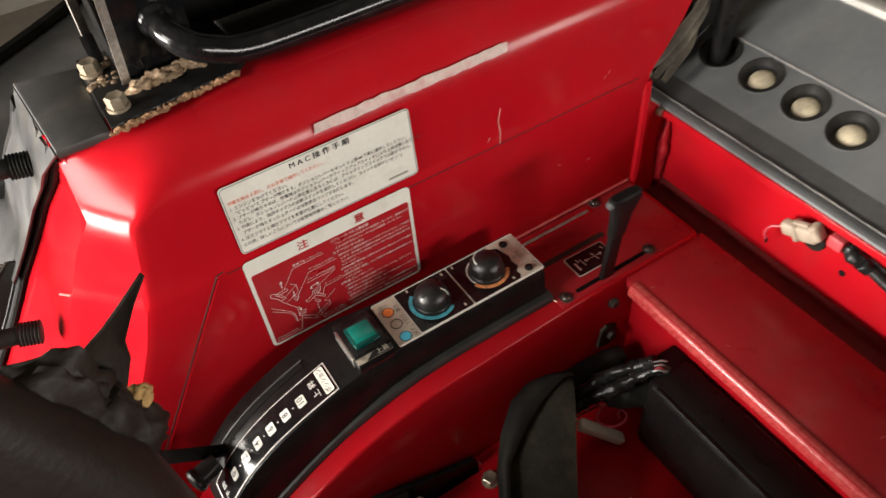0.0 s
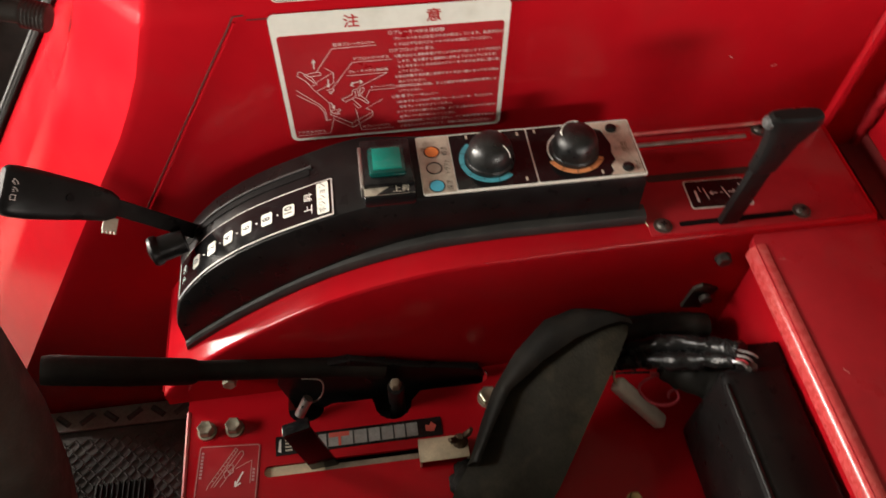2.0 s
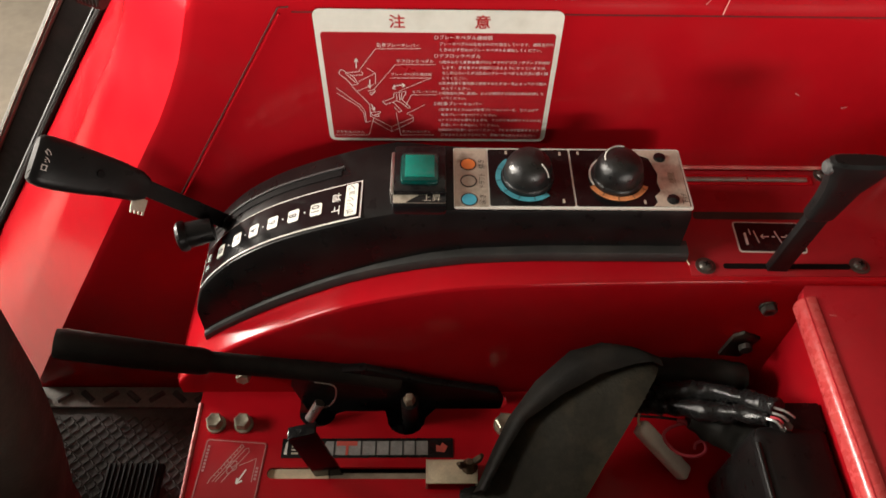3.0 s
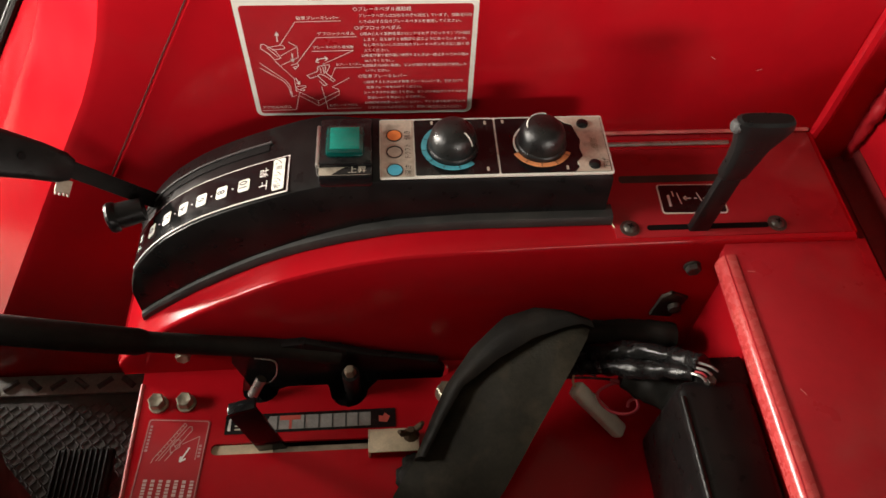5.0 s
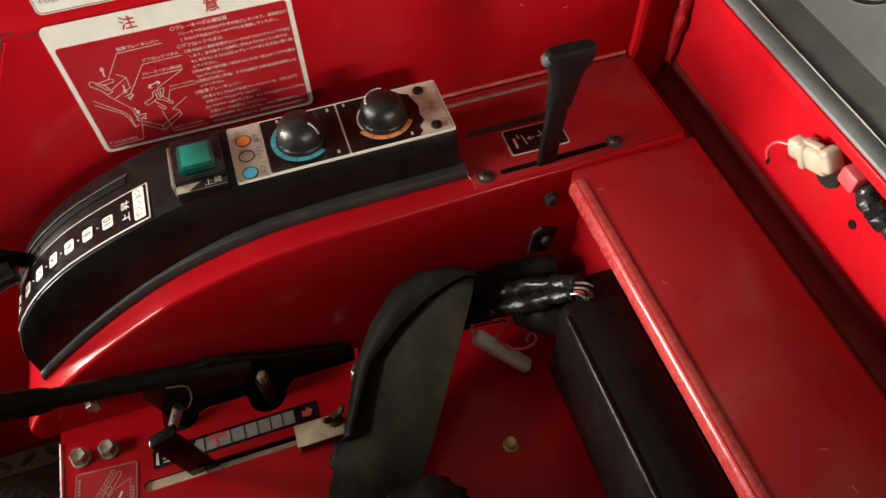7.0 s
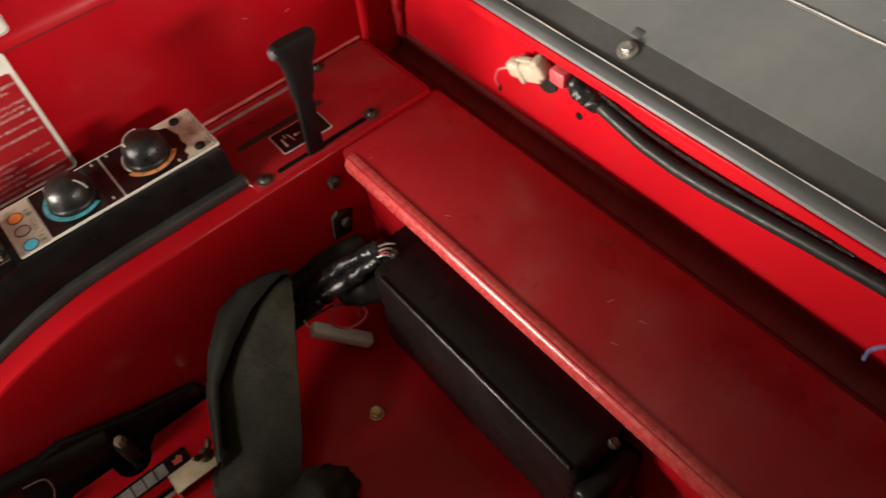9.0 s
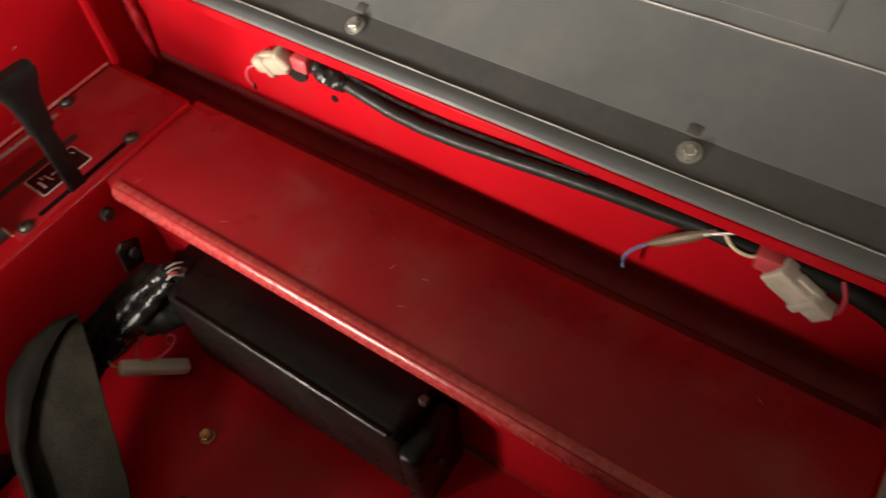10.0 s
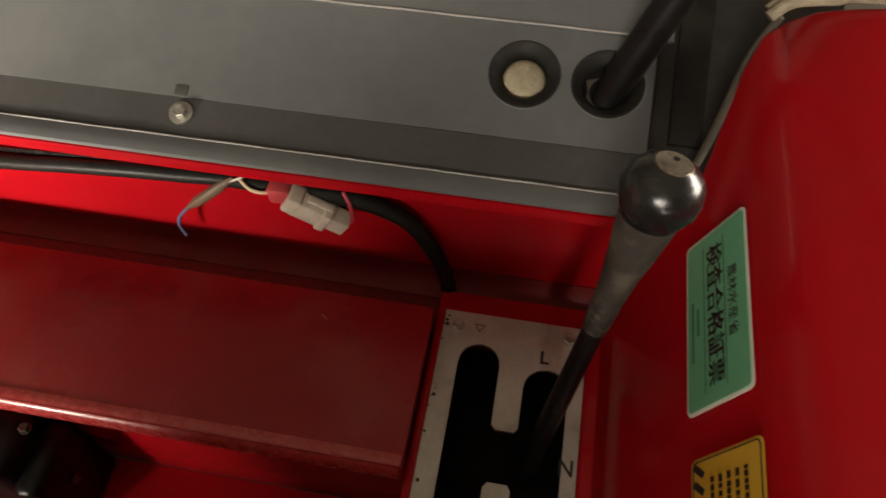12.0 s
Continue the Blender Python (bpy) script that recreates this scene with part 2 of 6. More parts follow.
def plate(outer, holes, m, depth, w=0.0):
    """A flat plate with holes: outlines in the local x, y of m, its top at local z = 0, depth below."""
    bm = bmesh.new()
    edges = []
    for loop in (outer, *holes):
        vs = [bm.verts.new((x, y, 0)) for x, y in loop]
        edges += [bm.edges.new((vs[i], vs[(i + 1) % len(vs)])) for i in range(len(vs))]
    bmesh.ops.triangle_fill(bm, use_beauty=True, use_dissolve=False, edges=edges)
    faces = bm.faces[:]
    if depth:
        got = bmesh.ops.extrude_face_region(bm, geom=faces)
        for v in got["geom"]:
            if isinstance(v, bmesh.types.BMVert):
                v.co.z -= depth
    if w:
        bevelled(bm, w, 2, 60)
    bm.transform(m)
    return bm


def rounded(x0, x1, y0, y1, r, n=5):
    out = []
    for cx, cy, a in ((x1 - r, y1 - r, 0), (x0 + r, y1 - r, 90), (x0 + r, y0 + r, 180), (x1 - r, y0 + r, 270)):
        for k in range(n + 1):
            t = radians(a + 90 * k / n)
            out.append((cx + r * math.cos(t), cy + r * math.sin(t)))
    return out


def circle(cx, cy, r, n=24):
    return [(cx + r * math.cos(2 * math.pi * k / n), cy + r * math.sin(2 * math.pi * k / n)) for k in range(n)]


def grid(rows, closed=False):
    """A sheet through rows of points."""
    bm = bmesh.new()
    vs = [[bm.verts.new(p) for p in row] for row in rows]
    for a, b in zip(vs, vs[1:]):
        for k in range(len(a) - (0 if closed else 1)):
            bm.faces.new((a[k], a[(k + 1) % len(a)], b[(k + 1) % len(a)], b[k]))
    return bm


def thick(bm, d):
    """Gives an open sheet its thickness, away from its normals' side."""
    bmesh.ops.recalc_face_normals(bm, faces=bm.faces)
    bm.normal_update()
    faces, rim = bm.faces[:], [e for e in bm.edges if len(e.link_faces) == 1]
    twin = {v: bm.verts.new(v.co - v.normal * d) for v in bm.verts[:]}
    for f in faces:
        bm.faces.new([twin[v] for v in reversed(f.verts)])
    for e in rim:
        a, b = e.verts
        bm.faces.new((a, b, twin[b], twin[a]))
    return bm


def lettering(name, body, size, m, mat, parent, align="LEFT", width=1.0, line=1.0, bold=0.0):
    """Words in the built-in font as a flat mesh that lies on the local x, y of m."""
    cu = bpy.data.curves.new(name, "FONT")
    cu.body, cu.size, cu.align_x, cu.align_y, cu.space_line = body, size, align, "CENTER", line
    cu.offset, cu.resolution_u = bold, 2
    tmp = bpy.data.objects.new(name, cu)
    scene.collection.objects.link(tmp)
    me = bpy.data.meshes.new_from_object(tmp.evaluated_get(bpy.context.evaluated_depsgraph_get()))
    bpy.data.objects.remove(tmp)
    me.transform(m @ Matrix.Diagonal((width, 1, 1, 1)))
    me.materials.clear()
    me.materials.append(mat)
    return part(name, me, mat, parent)


def strokes(segments, w, m, lift=0.0):
    """Thin printed lines, from a list of (x0, y0, x1, y1)."""
    bm = bmesh.new()
    for x0, y0, x1, y1 in segments:
        d = Vector((x1 - x0, y1 - y0, 0))
        if d.length < 1e-7:
            continue
        s = Vector((-d.y, d.x, 0)).normalized() * w / 2
        a, b = Vector((x0, y0, lift)), Vector((x1, y1, lift))
        bm.faces.new([bm.verts.new(p) for p in (a - s, b - s, b + s, a + s)])
    bm.transform(m)
    return bm


def bolt_mesh(r, h, washer=1.16, dish=True):
    """A hexagon head on a washer, standing on the local x, y plane."""
    bm = turned([(0, 0), (r * washer, 0), (r * washer, h * 0.22), (r * 1.0, h * 0.24)], Matrix.Identity(4), 20)
    hexa = turned([(r * 1.0, h * 0.24), (r * 1.02, h * 0.9), (r * 0.86, h), (r * 0.5, h * (0.94 if dish else 1.0)), (0, h * (0.94 if dish else 1.0))], Matrix.Rotation(0.3, 4, "Z"), 6)
    tmp = bpy.data.meshes.new("tmp")
    hexa.to_mesh(tmp)
    hexa.free()
    bm.from_mesh(tmp)
    bpy.data.meshes.remove(tmp)
    return bm


def screw(o, up, r, mat, parent, label=""):
    """A round-headed screw with a cross recess on a plain washer."""
    m = basis(o, Vector(up).cross(Vector((0.37, 0.9, 0.2))), Vector(up).cross(Vector(up).cross(Vector((0.37, 0.9, 0.2)))))
    s = part("screw", turned([(0, 0), (r * 1.55, 0), (r * 1.55, r * 0.22), (r * 1.05, r * 0.25), (r * 1.0, r * 0.45), (r * 0.8, r * 0.72), (r * 0.4, r * 0.86), (0, r * 0.88)], m, 20), mat, parent, label)
    part("recess", strokes([(-r * 0.5, 0, r * 0.5, 0), (0, -r * 0.5, 0, r * 0.5)], r * 0.24, m @ pose(0, 0, r * 0.9)), RECESS_SHADE, s)
    return s


def bolt(o, up, r, h, mat, parent, label="", turn=(0.37, 0.9, 0.2), washer=1.16):
    bm = bolt_mesh(r, h, washer)
    bm.transform(basis(o, Vector(up).cross(Vector(turn)), Vector(up).cross(Vector(up).cross(Vector(turn)))))
    me = finish("bolt", bm, mat, 30)
    return part("bolt", me, mat, parent, label)


def lerp_table(table, x):
    for (a, u), (b, v) in zip(table, table[1:]):
        if x <= b:
            return u + (v - u) * (x - a) / (b - a)
    return table[-1][1]


def spline_table(table, x):
    """A smooth curve through (x, value) pairs."""
    k = max(i for i in range(len(table) - 1) if i == 0 or table[i][0] <= x)
    (x1, y1), (x2, y2) = table[k], table[k + 1]
    x0, y0 = table[k - 1] if k else (2 * x1 - x2, 2 * y1 - y2)
    x3, y3 = table[k + 2] if k + 2 < len(table) else (2 * x2 - x1, 2 * y2 - y1)
    m1, m2 = (y2 - y0) / (x2 - x0), (y3 - y1) / (x3 - x1)
    h = x2 - x1
    t = (x - x1) / h
    return (2 * t ** 3 - 3 * t * t + 1) * y1 + (t ** 3 - 2 * t * t + t) * h * m1 + (3 * t * t - 2 * t ** 3) * y2 + (t ** 3 - t * t) * h * m2


def faces_y(x, z, y):
    """Local axes of a label on the fender wall: x to the back of the tractor, y up, z towards the seat."""
    return basis((x, y, z), (1, 0, 0), (0, 0, 1))


def on_top(x, y, z):
    """Local axes of print on a level top that the driver reads: its up points ahead (-x), its right to +y."""
    return basis((x, y, z), (0, 1, 0), (-1, 0, 0))

# ---- the unseen shed round the tractor: plain walls, holes fitted to the lamps ----
solo("ground", box(-4.2, 5.2, -4.2, 4.2, -0.15, 0.0, 0), CONCRETE, "dusty concrete shed floor under the tractor", "floor", kind="structure")


def shed_wall(name, bm):
    solo(name, bm, WALLM, "plain dusty plastered shed wall", "wall", kind="structure")


shed_wall("wall_front", plate([(-4.2, 0), (4.2, 0), (4.2, 3.6), (-4.2, 3.6)], [rounded(0.05, 2.65, 1.02, 1.88, 0.01, 1), rounded(-0.60, 1.00, 2.30, 3.20, 0.01, 1)], Matrix(((0, 0, 1, -3.6), (1, 0, 0, 0), (0, 1, 0, 0), (0, 0, 0, 1))), 0.15))
SIDE_HOLE = [(0.75, 1.37), (3.65, 1.37), (3.65, 2.23), (0.75, 2.23)]
shed_wall("wall_left", plate([(-4.2, 0), (5.2, 0), (5.2, 3.6), (-4.2, 3.6)], [SIDE_HOLE], Matrix(((1, 0, 0, 0), (0, 0, -1, -4.05), (0, 1, 0, 0), (0, 0, 0, 1))), 0.15))
shed_wall("wall_right", box(-4.2, 5.2, 4.05, 4.2, 0, 3.6, 0))
shed_wall("wall_back", box(5.05, 5.2, -4.2, 4.2, 0, 3.6, 0))
solo("ceiling", box(-4.2, 5.2, -4.2, 4.2, 3.6, 3.75, 0), WALLM, "plain shed ceiling", "ceiling", kind="structure")

# ---- right fender: wall, slanted front facets and rounded top in one pressed sheet ----
BEND = [(0.45, -0.43), (0.684, -0.287), (0.893, -0.155), (1.054, -0.053), (1.105, -0.028), (1.163, -0.006), (1.234, 0.011), (1.31, 0.02)]
WIDE = [(0.45, 0.06), (1.10, 0.06), (1.147, 0.057), (1.20, 0.045), (1.236, 0.030), (1.262, 0.014), (1.31, 0.004)]
EDGE_X = [(0.45, -0.60), (0.717, -0.393), (0.926, -0.238), (1.054, -0.141), (1.144, -0.079), (1.236, -0.030), (1.31, -0.004)]
EDGE_Y = [(0.45, 0.79), (1.10, 0.79), (1.144, 0.78), (1.20, 0.755), (1.236, 0.73), (1.286, 0.690), (1.31, 0.70)]
WALL_Y = [(0.45, 0.604), (1.150, 0.604), (1.158, 0.6065), (1.166, 0.6085), (1.23, 0.6125), (1.25, 0.6165), (1.262, 0.622), (1.28, 0.634), (1.291, 0.652), (1.295, 0.676)]


def fender_row(z):
    b, w, y = lerp_table(BEND, z), lerp_table(WIDE, z), lerp_table(WALL_Y, z)
    ex, ey = lerp_table(EDGE_X, z), max(lerp_table(EDGE_Y, z), y + 0.004)
    fx, fy = b - w * 0.95, y + w
    c = min(0.006, w * 0.35)
    side = [(b - c * 0.8, y + c * 0.85, z), (b - c * 0.3, y + c * 0.25, z)]
    if z > 1.236:
        # above its shoulder the front facet rolls back and runs out into the top corner
        t = min(1.0, (z - 1.236) / 0.057)
        b, c = 0.011 + 0.06 * t, 0.006 + 0.02 * t
        fx, fy = -0.0175 + 0.010 * t, 0.643 + 0.047 * t
        ex = min(ex, fx - 0.012)
        side = [(b - c * 0.8, y + max(0.0, fy - y) * 0.22, z), (b - c * 0.3, y + max(0.0, fy - y) * 0.08, z)]
    row = [(ex, ey, z), (ex * 0.35 + fx * 0.65, ey * 0.35 + fy * 0.65, z)]
    g = 1.0 if z < 1.237 else 1.0 + 1.6 * t
    row += [(fx - 0.004 * g, fy + 0.006 * g, z), (fx + 0.005 * g, fy - 0.004 * g, z)]
    row += side + [(b + c * 0.35, y + 0.0005, z), (b + c * 1.2, y, z)]
    x1 = lerp_table([(0.45, 0.604), (1.150, 0.604), (1.168, 0.628), (1.22, 0.668), (1.31, 0.710)], z)
    n = 14
    row += [(b + 0.03 + (x1 - b - 0.03) * k / n, y, z) for k in range(n + 1)]
    return row


ZS = [0.45, 0.55, 0.66, 0.76, 0.84, 0.90, 0.95, 1.0, 1.04, 1.075, 1.105, 1.13, 1.147, 1.152, 1.158, 1.166, 1.20, 1.236, 1.25, 1.262, 1.272, 1.28, 1.287, 1.291, 1.295]
rows = [fender_row(z) for z in ZS]
last = rows[-1]
rows.append([(x, max(y + 0.006, 0.700), 1.2955) for x, y, z in last])
rows.append([(x, max(y + 0.012, 0.706), 1.285) for x, y, z in last])
fender = thing("right_fender", (0.2, 0.62, 0.5), "glossy red pressed steel fender beside the driver's seat", "fender")
part("wall", thick(grid(rows), 0.004), RED, fender)

# seam between the front piece and the side panel
def groove_x(z):
    return 0.059 + (z - 1.159) * 0.605


part("seam", tube([(groove_x(z), 0.6035, z) for z in (0.93, 1.0, 1.08, 1.155)] + [(0.064, 0.6055, 1.1545)], 0.0006, 6), material("brown_seam_dirt", (0.05, 0.012, 0.009), 0.7), fender, "dark seam between two sheets")
part("seam", tube([(groove_x(z) + 0.003, 0.6036, z) for z in (0.93, 1.0, 1.08, 1.150)], 0.0012, 6), RED, fender, "rolled edge beside the seam")
# raised flange and corner strip where the fender meets the back panel
part("flange", tube([(0.598, 0.604, 0.965), (0.600, 0.602, 1.0), (0.601, 0.602, 1.11), (0.603, 0.606, 1.14)], 0.006, 8), RED, fender)
part("corner_strip", plate([(0.604, 0.93), (0.648, 0.93), (0.648, 1.085), (0.624, 1.088), (0.611, 1.106), (0.604, 1.135)], [], basis((0, 0.604, 0), (1, 0, 0), (0, 0, 1)), 0.004), RED, fender)
part("sealant_bead", wrinkled([(0.645, 0.600, 0.945), (0.645, 0.599, 0.985), (0.644, 0.598, 1.02), (0.645, 0.599, 1.05), (0.646, 0.600, 1.085)], [0.003, 0.0055, 0.0075, 0.005, 0.0025], 0.004, 110), RED_DUSTY, fender, "lumpy painted-over sealant in the corner", smooth=60)
bolt((0.63, 0.603, 1.085), (0, -1, 0), 0.006, 0.007, ZINC, fender, "dirty zinc bolt")
bm = tube([(x, lerp_table(WALL_Y, z) - 0.0018, z) for x, z in ((0.385, 1.153), (0.388, 1.166), (0.386, 1.179), (0.390, 1.194))], 0.00045, 6)
part("scratch", bm, SCUFF_GLINT, fender, "pale scratch in the paint")
rng = random.Random(4)
for k in range(9):
    x, z = rng.uniform(0.02, 0.58), rng.uniform(1.05, 1.2)
    a = rng.uniform(-1.5, 1.5)
    y = lerp_table(WALL_Y, z) - 0.0012
    part("chip", strokes([(x, z, x + 0.005 * math.cos(a), z + 0.005 * math.sin(a))], 0.0008, faces_y(0, 0, y)), SCUFF_GLINT, fender, "small chip in the paint")

# the crease's shadow is a thin dark red line on the wall
part("crease", tube([(0.066 + 0.052 * k, 0.6039, 1.1512) for k in range(11)], 0.0005, 6), material("crease_shadow_red", (0.09, 0.008, 0.008), 0.6), fender, "fine crease along the wall, its shadow drawn as a dark line")
# highlight along the fold, drawn as a pale line
part("fold_line", tube([(-0.0775, 0.6815, 1.1475), (-0.055, 0.6595, 1.1472), (-0.0205, 0.6245, 1.1462)], 0.0011, 6), SCUFF_GLINT, fender, "fold line across the front, its highlight drawn in pale pink")
# strip of old tape on the upper wall
pts = []
rng = random.Random(7)
for k in range(25):
    t = k / 24
    x = 0.187 + 0.217 * t
    pts.append(((x, 0.6145 + 0.0, 1.2625 - 0.0088 + rng.uniform(-.0008, .0008)), (x + 0.003, 0.6145, 1.2625 + rng.uniform(-.0008, .0008))))
tape_y = lambda z: lerp_table(WALL_Y, z) - 0.0035
solo("adhesive_tape", thick(grid([[(a[0], tape_y(a[2]), a[2]), (b[0], tape_y(b[2]), b[2])] for a, b in pts]), 0.0006), TAPE,
     "strip of dirty peeling adhesive tape on the fender", "tape")

# grey front trim of the fender with its rubber lip
trim = thing("fender_trim", (-0.1, 0.82, 0.6), "grey plastic front trim along the fender edge", "trim")
tr = [[(lerp_table(EDGE_X, z) - 0.002, lerp_table(EDGE_Y, z) - 0.004, z), (lerp_table(EDGE_X, z) - 0.012, lerp_table(EDGE_Y, z) + 0.004, z),
       (lerp_table(EDGE_X, z) - 0.014, lerp_table(EDGE_Y, z) + 0.020, z), (lerp_table(EDGE_X, z) - 0.009, lerp_table(EDGE_Y, z) + 0.023, z), (lerp_table(EDGE_X, z) - 0.009, lerp_table(EDGE_Y, z) + 0.03, z),
       (lerp_table(EDGE_X, z) - 0.014, lerp_table(EDGE_Y, z) + 0.033, z), (lerp_table(EDGE_X, z) - 0.012, lerp_table(EDGE_Y, z) + 0.10, z), (lerp_table(EDGE_X, z) + 0.02, lerp_table(EDGE_Y, z) + 0.11, z)] for z in (0.45, 0.717, 0.926, 1.054, 1.10, 1.144, 1.20, 1.236, 1.27, 1.292)]
part("front_face", thick(grid(tr), 0.003), TRIM, trim)
part("front_cover", thick(grid([[(-0.018, 0.676, 1.2925), (-0.023, 0.742, 1.2925), (-0.028, 0.808, 1.2925)]] + [[(lerp_table(EDGE_X, z) - 0.0165 - 0.006 * t, lerp_table(EDGE_Y, z) - 0.006 + 0.112 * t, z) for t in (0, 0.5, 1)] for z in (1.262, 1.236, 1.20, 1.144, 1.10)]), 0.002), TRIM, trim)
low_z = (0.45, 0.60, 0.717, 0.82, 0.926, 1.0, 1.054, 1.09, 1.12)
wide_at = lambda z: lerp_table([(0.45, 1.0), (1.06, 1.0), (1.12, 0.35)], z)
part("black_band", thick(grid([[(lerp_table(EDGE_X, z) - 0.0135 - 0.032 * wide_at(z) * t, lerp_table(EDGE_Y, z) + 0.005 + 0.006 * t, z) for t in (0, 0.04, 0.5, 0.96, 1)] for z in low_z]), 0.003), RUBBER, trim, "wide black rubber band")
part("ribbed_edge", thick(grid([[(lerp_table(EDGE_X, z) - 0.0460 - 0.013 * t + 0.032 * (1 - wide_at(z)), lerp_table(EDGE_Y, z) + 0.010 + (0.002 if k % 2 else 0.0), z) for k, t in enumerate((0, 0.16, 0.33, 0.5, 0.66, 0.83, 1))] for z in low_z]), 0.003), material("ribbed_grey_edging", (0.13, 0.12, 0.10), 0.6, var=0.2, scale=30, dust=(0.22, 0.19, 0.14), dust_amount=0.6, dust_scale=30), trim, "ribbed grey edging", smooth=20)
part("rubber_lip", tube([(lerp_table(EDGE_X, z) - 0.004, lerp_table(EDGE_Y, z) - 0.002, z) for z in (0.45, 0.717, 0.926, 1.054, 1.10, 1.144, 1.20, 1.236, 1.28)], 0.0045, 8), RUBBER, trim)
part("outer_lip", tube([(lerp_table(EDGE_X, z) - 0.01, lerp_table(EDGE_Y, z) + 0.11, z) for z in (0.45, 0.717, 0.926, 1.054, 1.10, 1.144, 1.20, 1.236, 1.28)], 0.012, 8), RUBBER, trim)
part("top_cap", plate([(-0.016, 0.672), (0.0305, 0.672), (0.0305, 0.794), (-0.027, 0.808)], [], basis((0, 0, 1.299), (1, 0, 0), (0, 1, 0)), 0.010, 0.003), TRIM, trim, "dusty grey cap")
part("side_step", plate([(-0.40, 0.86), (0.25, 0.86), (0.25, 1.36), (0.15, 1.29), (0.041, 1.196), (-0.049, 1.13), (-0.16, 1.06), (-0.40, 0.95)], [], pose(0, 0, 1.17), 0.02, 0.004), TRIM, trim, "dusty grey outer cover of the fender")
part("outer_edge", tube([(0.25, 1.362, 1.172), (0.15, 1.292, 1.172), (0.041, 1.198, 1.172), (-0.049, 1.132, 1.172), (-0.16, 1.062, 1.172), (-0.40, 0.952, 1.172)], 0.011, 8, steps=4), RUBBER, trim, "black rubber edge")

# ---- housing under the console: inner panel, arched flange, lever plate ----
ARC = [(-0.082, 0.810), (-0.075, 0.822), (-0.047, 0.855), (-0.02, 0.878), (0.016, 0.905), (0.062, 0.934), (0.10, 0.954), (0.141, 0.969), (0.18, 0.979), (0.215, 0.9845), (0.27, 0.987), (0.60, 0.987)]
housing = thing("console_housing", (0.2, 0.54, 0.795), "red sheet-metal housing with an arched top", "housing")
xs = [-0.08, -0.07, -0.055, -0.04, -0.02, 0.0, 0.02, 0.04, 0.06, 0.08, 0.10, 0.12, 0.14, 0.16, 0.18, 0.20, 0.22, 0.25, 0.30, 0.38, 0.45, 0.52, 0.592]
sheet = []
for x in xs:
    z = spline_table(ARC, x) if x < 0.27 else 0.987
    lo = 0.794
    y = lerp_table([(-0.12, 0.4725), (0.25, 0.4735), (0.42, 0.478), (0.7, 0.478)], x)
    sheet.append([(x, y, min(lo, z - 0.02)), (x, y, (lo + z) / 2), (x, y, z - 0.0045), (x, y + 0.0005, z - 0.0022), (x, y + 0.0018, z - 0.0006), (x, y + 0.0042, z), (x, 0.51, z), (x, 0.6, z), (x, 0.604, z)])
part("side_panel", thick(grid(sheet), 0.002), RED, housing)
part("front_panel", thick(grid([[(x - 0.0005, 0.479, z), (x - 0.0005, 0.604, z)] for x, z in ((-0.0815, 0.786), (-0.0805, 0.811))]), 0.002), RED, housing)
part("back_lip", box(0.590, 0.595, 0.484, 0.604, 0.955, 0.987, 0.0015), RED, housing)
SLOTZ = 0.9885
# thin overlay in paler dusty red, which also brightens the plate like sheen
part("lever_plate", box(0.384, 0.5895, 0.4835, 0.6015, 0.9865, 0.9879, 0.0004), RED_DUSTY, housing, "dusty red overlay round the lever slots, paler for its sheen")
part("slot_rim", plate(rounded(0.386, 0.516, 0.5835, 0.5960, 0.0035), [rounded(0.390, 0.510, 0.5870, 0.5925, 0.002)], basis((0, 0, SLOTZ + .0005), (1, 0, 0), (0, 1, 0)), 0.002, 0.0008), RED, housing, "raised red rim of the slot")
part("slot_strip", tube([(0.390, 0.5898, SLOTZ - 0.0006), (0.45, 0.5898, SLOTZ - 0.0004), (0.510, 0.5898, SLOTZ - 0.0006)], 0.0026, 10), STEEL, housing, "dull steel slide rod")
part("wall_flange", tube([(0.384, 0.6025, 0.9905), (0.45, 0.6025, 0.9908), (0.590, 0.6025, 0.9905)], 0.0018, 8), RED_WORN, housing, "rolled flange against the fender")
part("loose_thread", tube([(0.383, 0.507, 0.992), (0.3835, 0.5025, 0.988), (0.3825, 0.499, 0.9885), (0.384, 0.494, 0.9882)], 0.0006, 6, steps=3), CREAM, housing, "frayed pale thread")
part("slot", plate(rounded(0.398, 0.500, 0.5435, 0.5515, 0.003), [], basis((0, 0, SLOTZ - .0002), (1, 0, 0), (0, 1, 0)), 0.0008), material("dirty_slot", (0.028, 0.014, 0.010), 0.7, var=0.3), housing, "shallow slot filled with dirt")
part("slot", plate(rounded(0.412, 0.518, 0.4903, 0.4957, 0.0025), [], basis((0, 0, SLOTZ), (1, 0, 0), (0, 1, 0)), 0.001), RECESS_SHADE, housing)
for x, y in ((0.397, 0.493), (0.526, 0.494), (0.527, 0.596)):
    screw((x, y, 0.9875), (0, 0, 1), 0.0054, BOLT, housing, "dark cross-head screw")
bolt((-0.010, 0.4722, 0.838), (0, -1, 0.2), 0.0068, 0.010, ZINC, housing, "zinc bolt head")
bolt((0.458, 0.477, 0.952), (0, -1, 0), 0.0065, 0.007, BOLT, housing, "dull steel bolt head")
br = part("bracket", plate([(0.440, 0.872), (0.462, 0.868), (0.470, 0.900), (0.452, 0.910), (0.444, 0.904)], [], faces_y(0, 0, 0.4745), 0.005, 0.0015), material("dirty_dark_bracket", (0.016, 0.012, 0.010), 0.6, 0.1, var=0.4, scale=60, dust=(0.10, 0.07, 0.045), dust_amount=0.5, dust_scale=70), housing, "small dark dirty bracket tab")
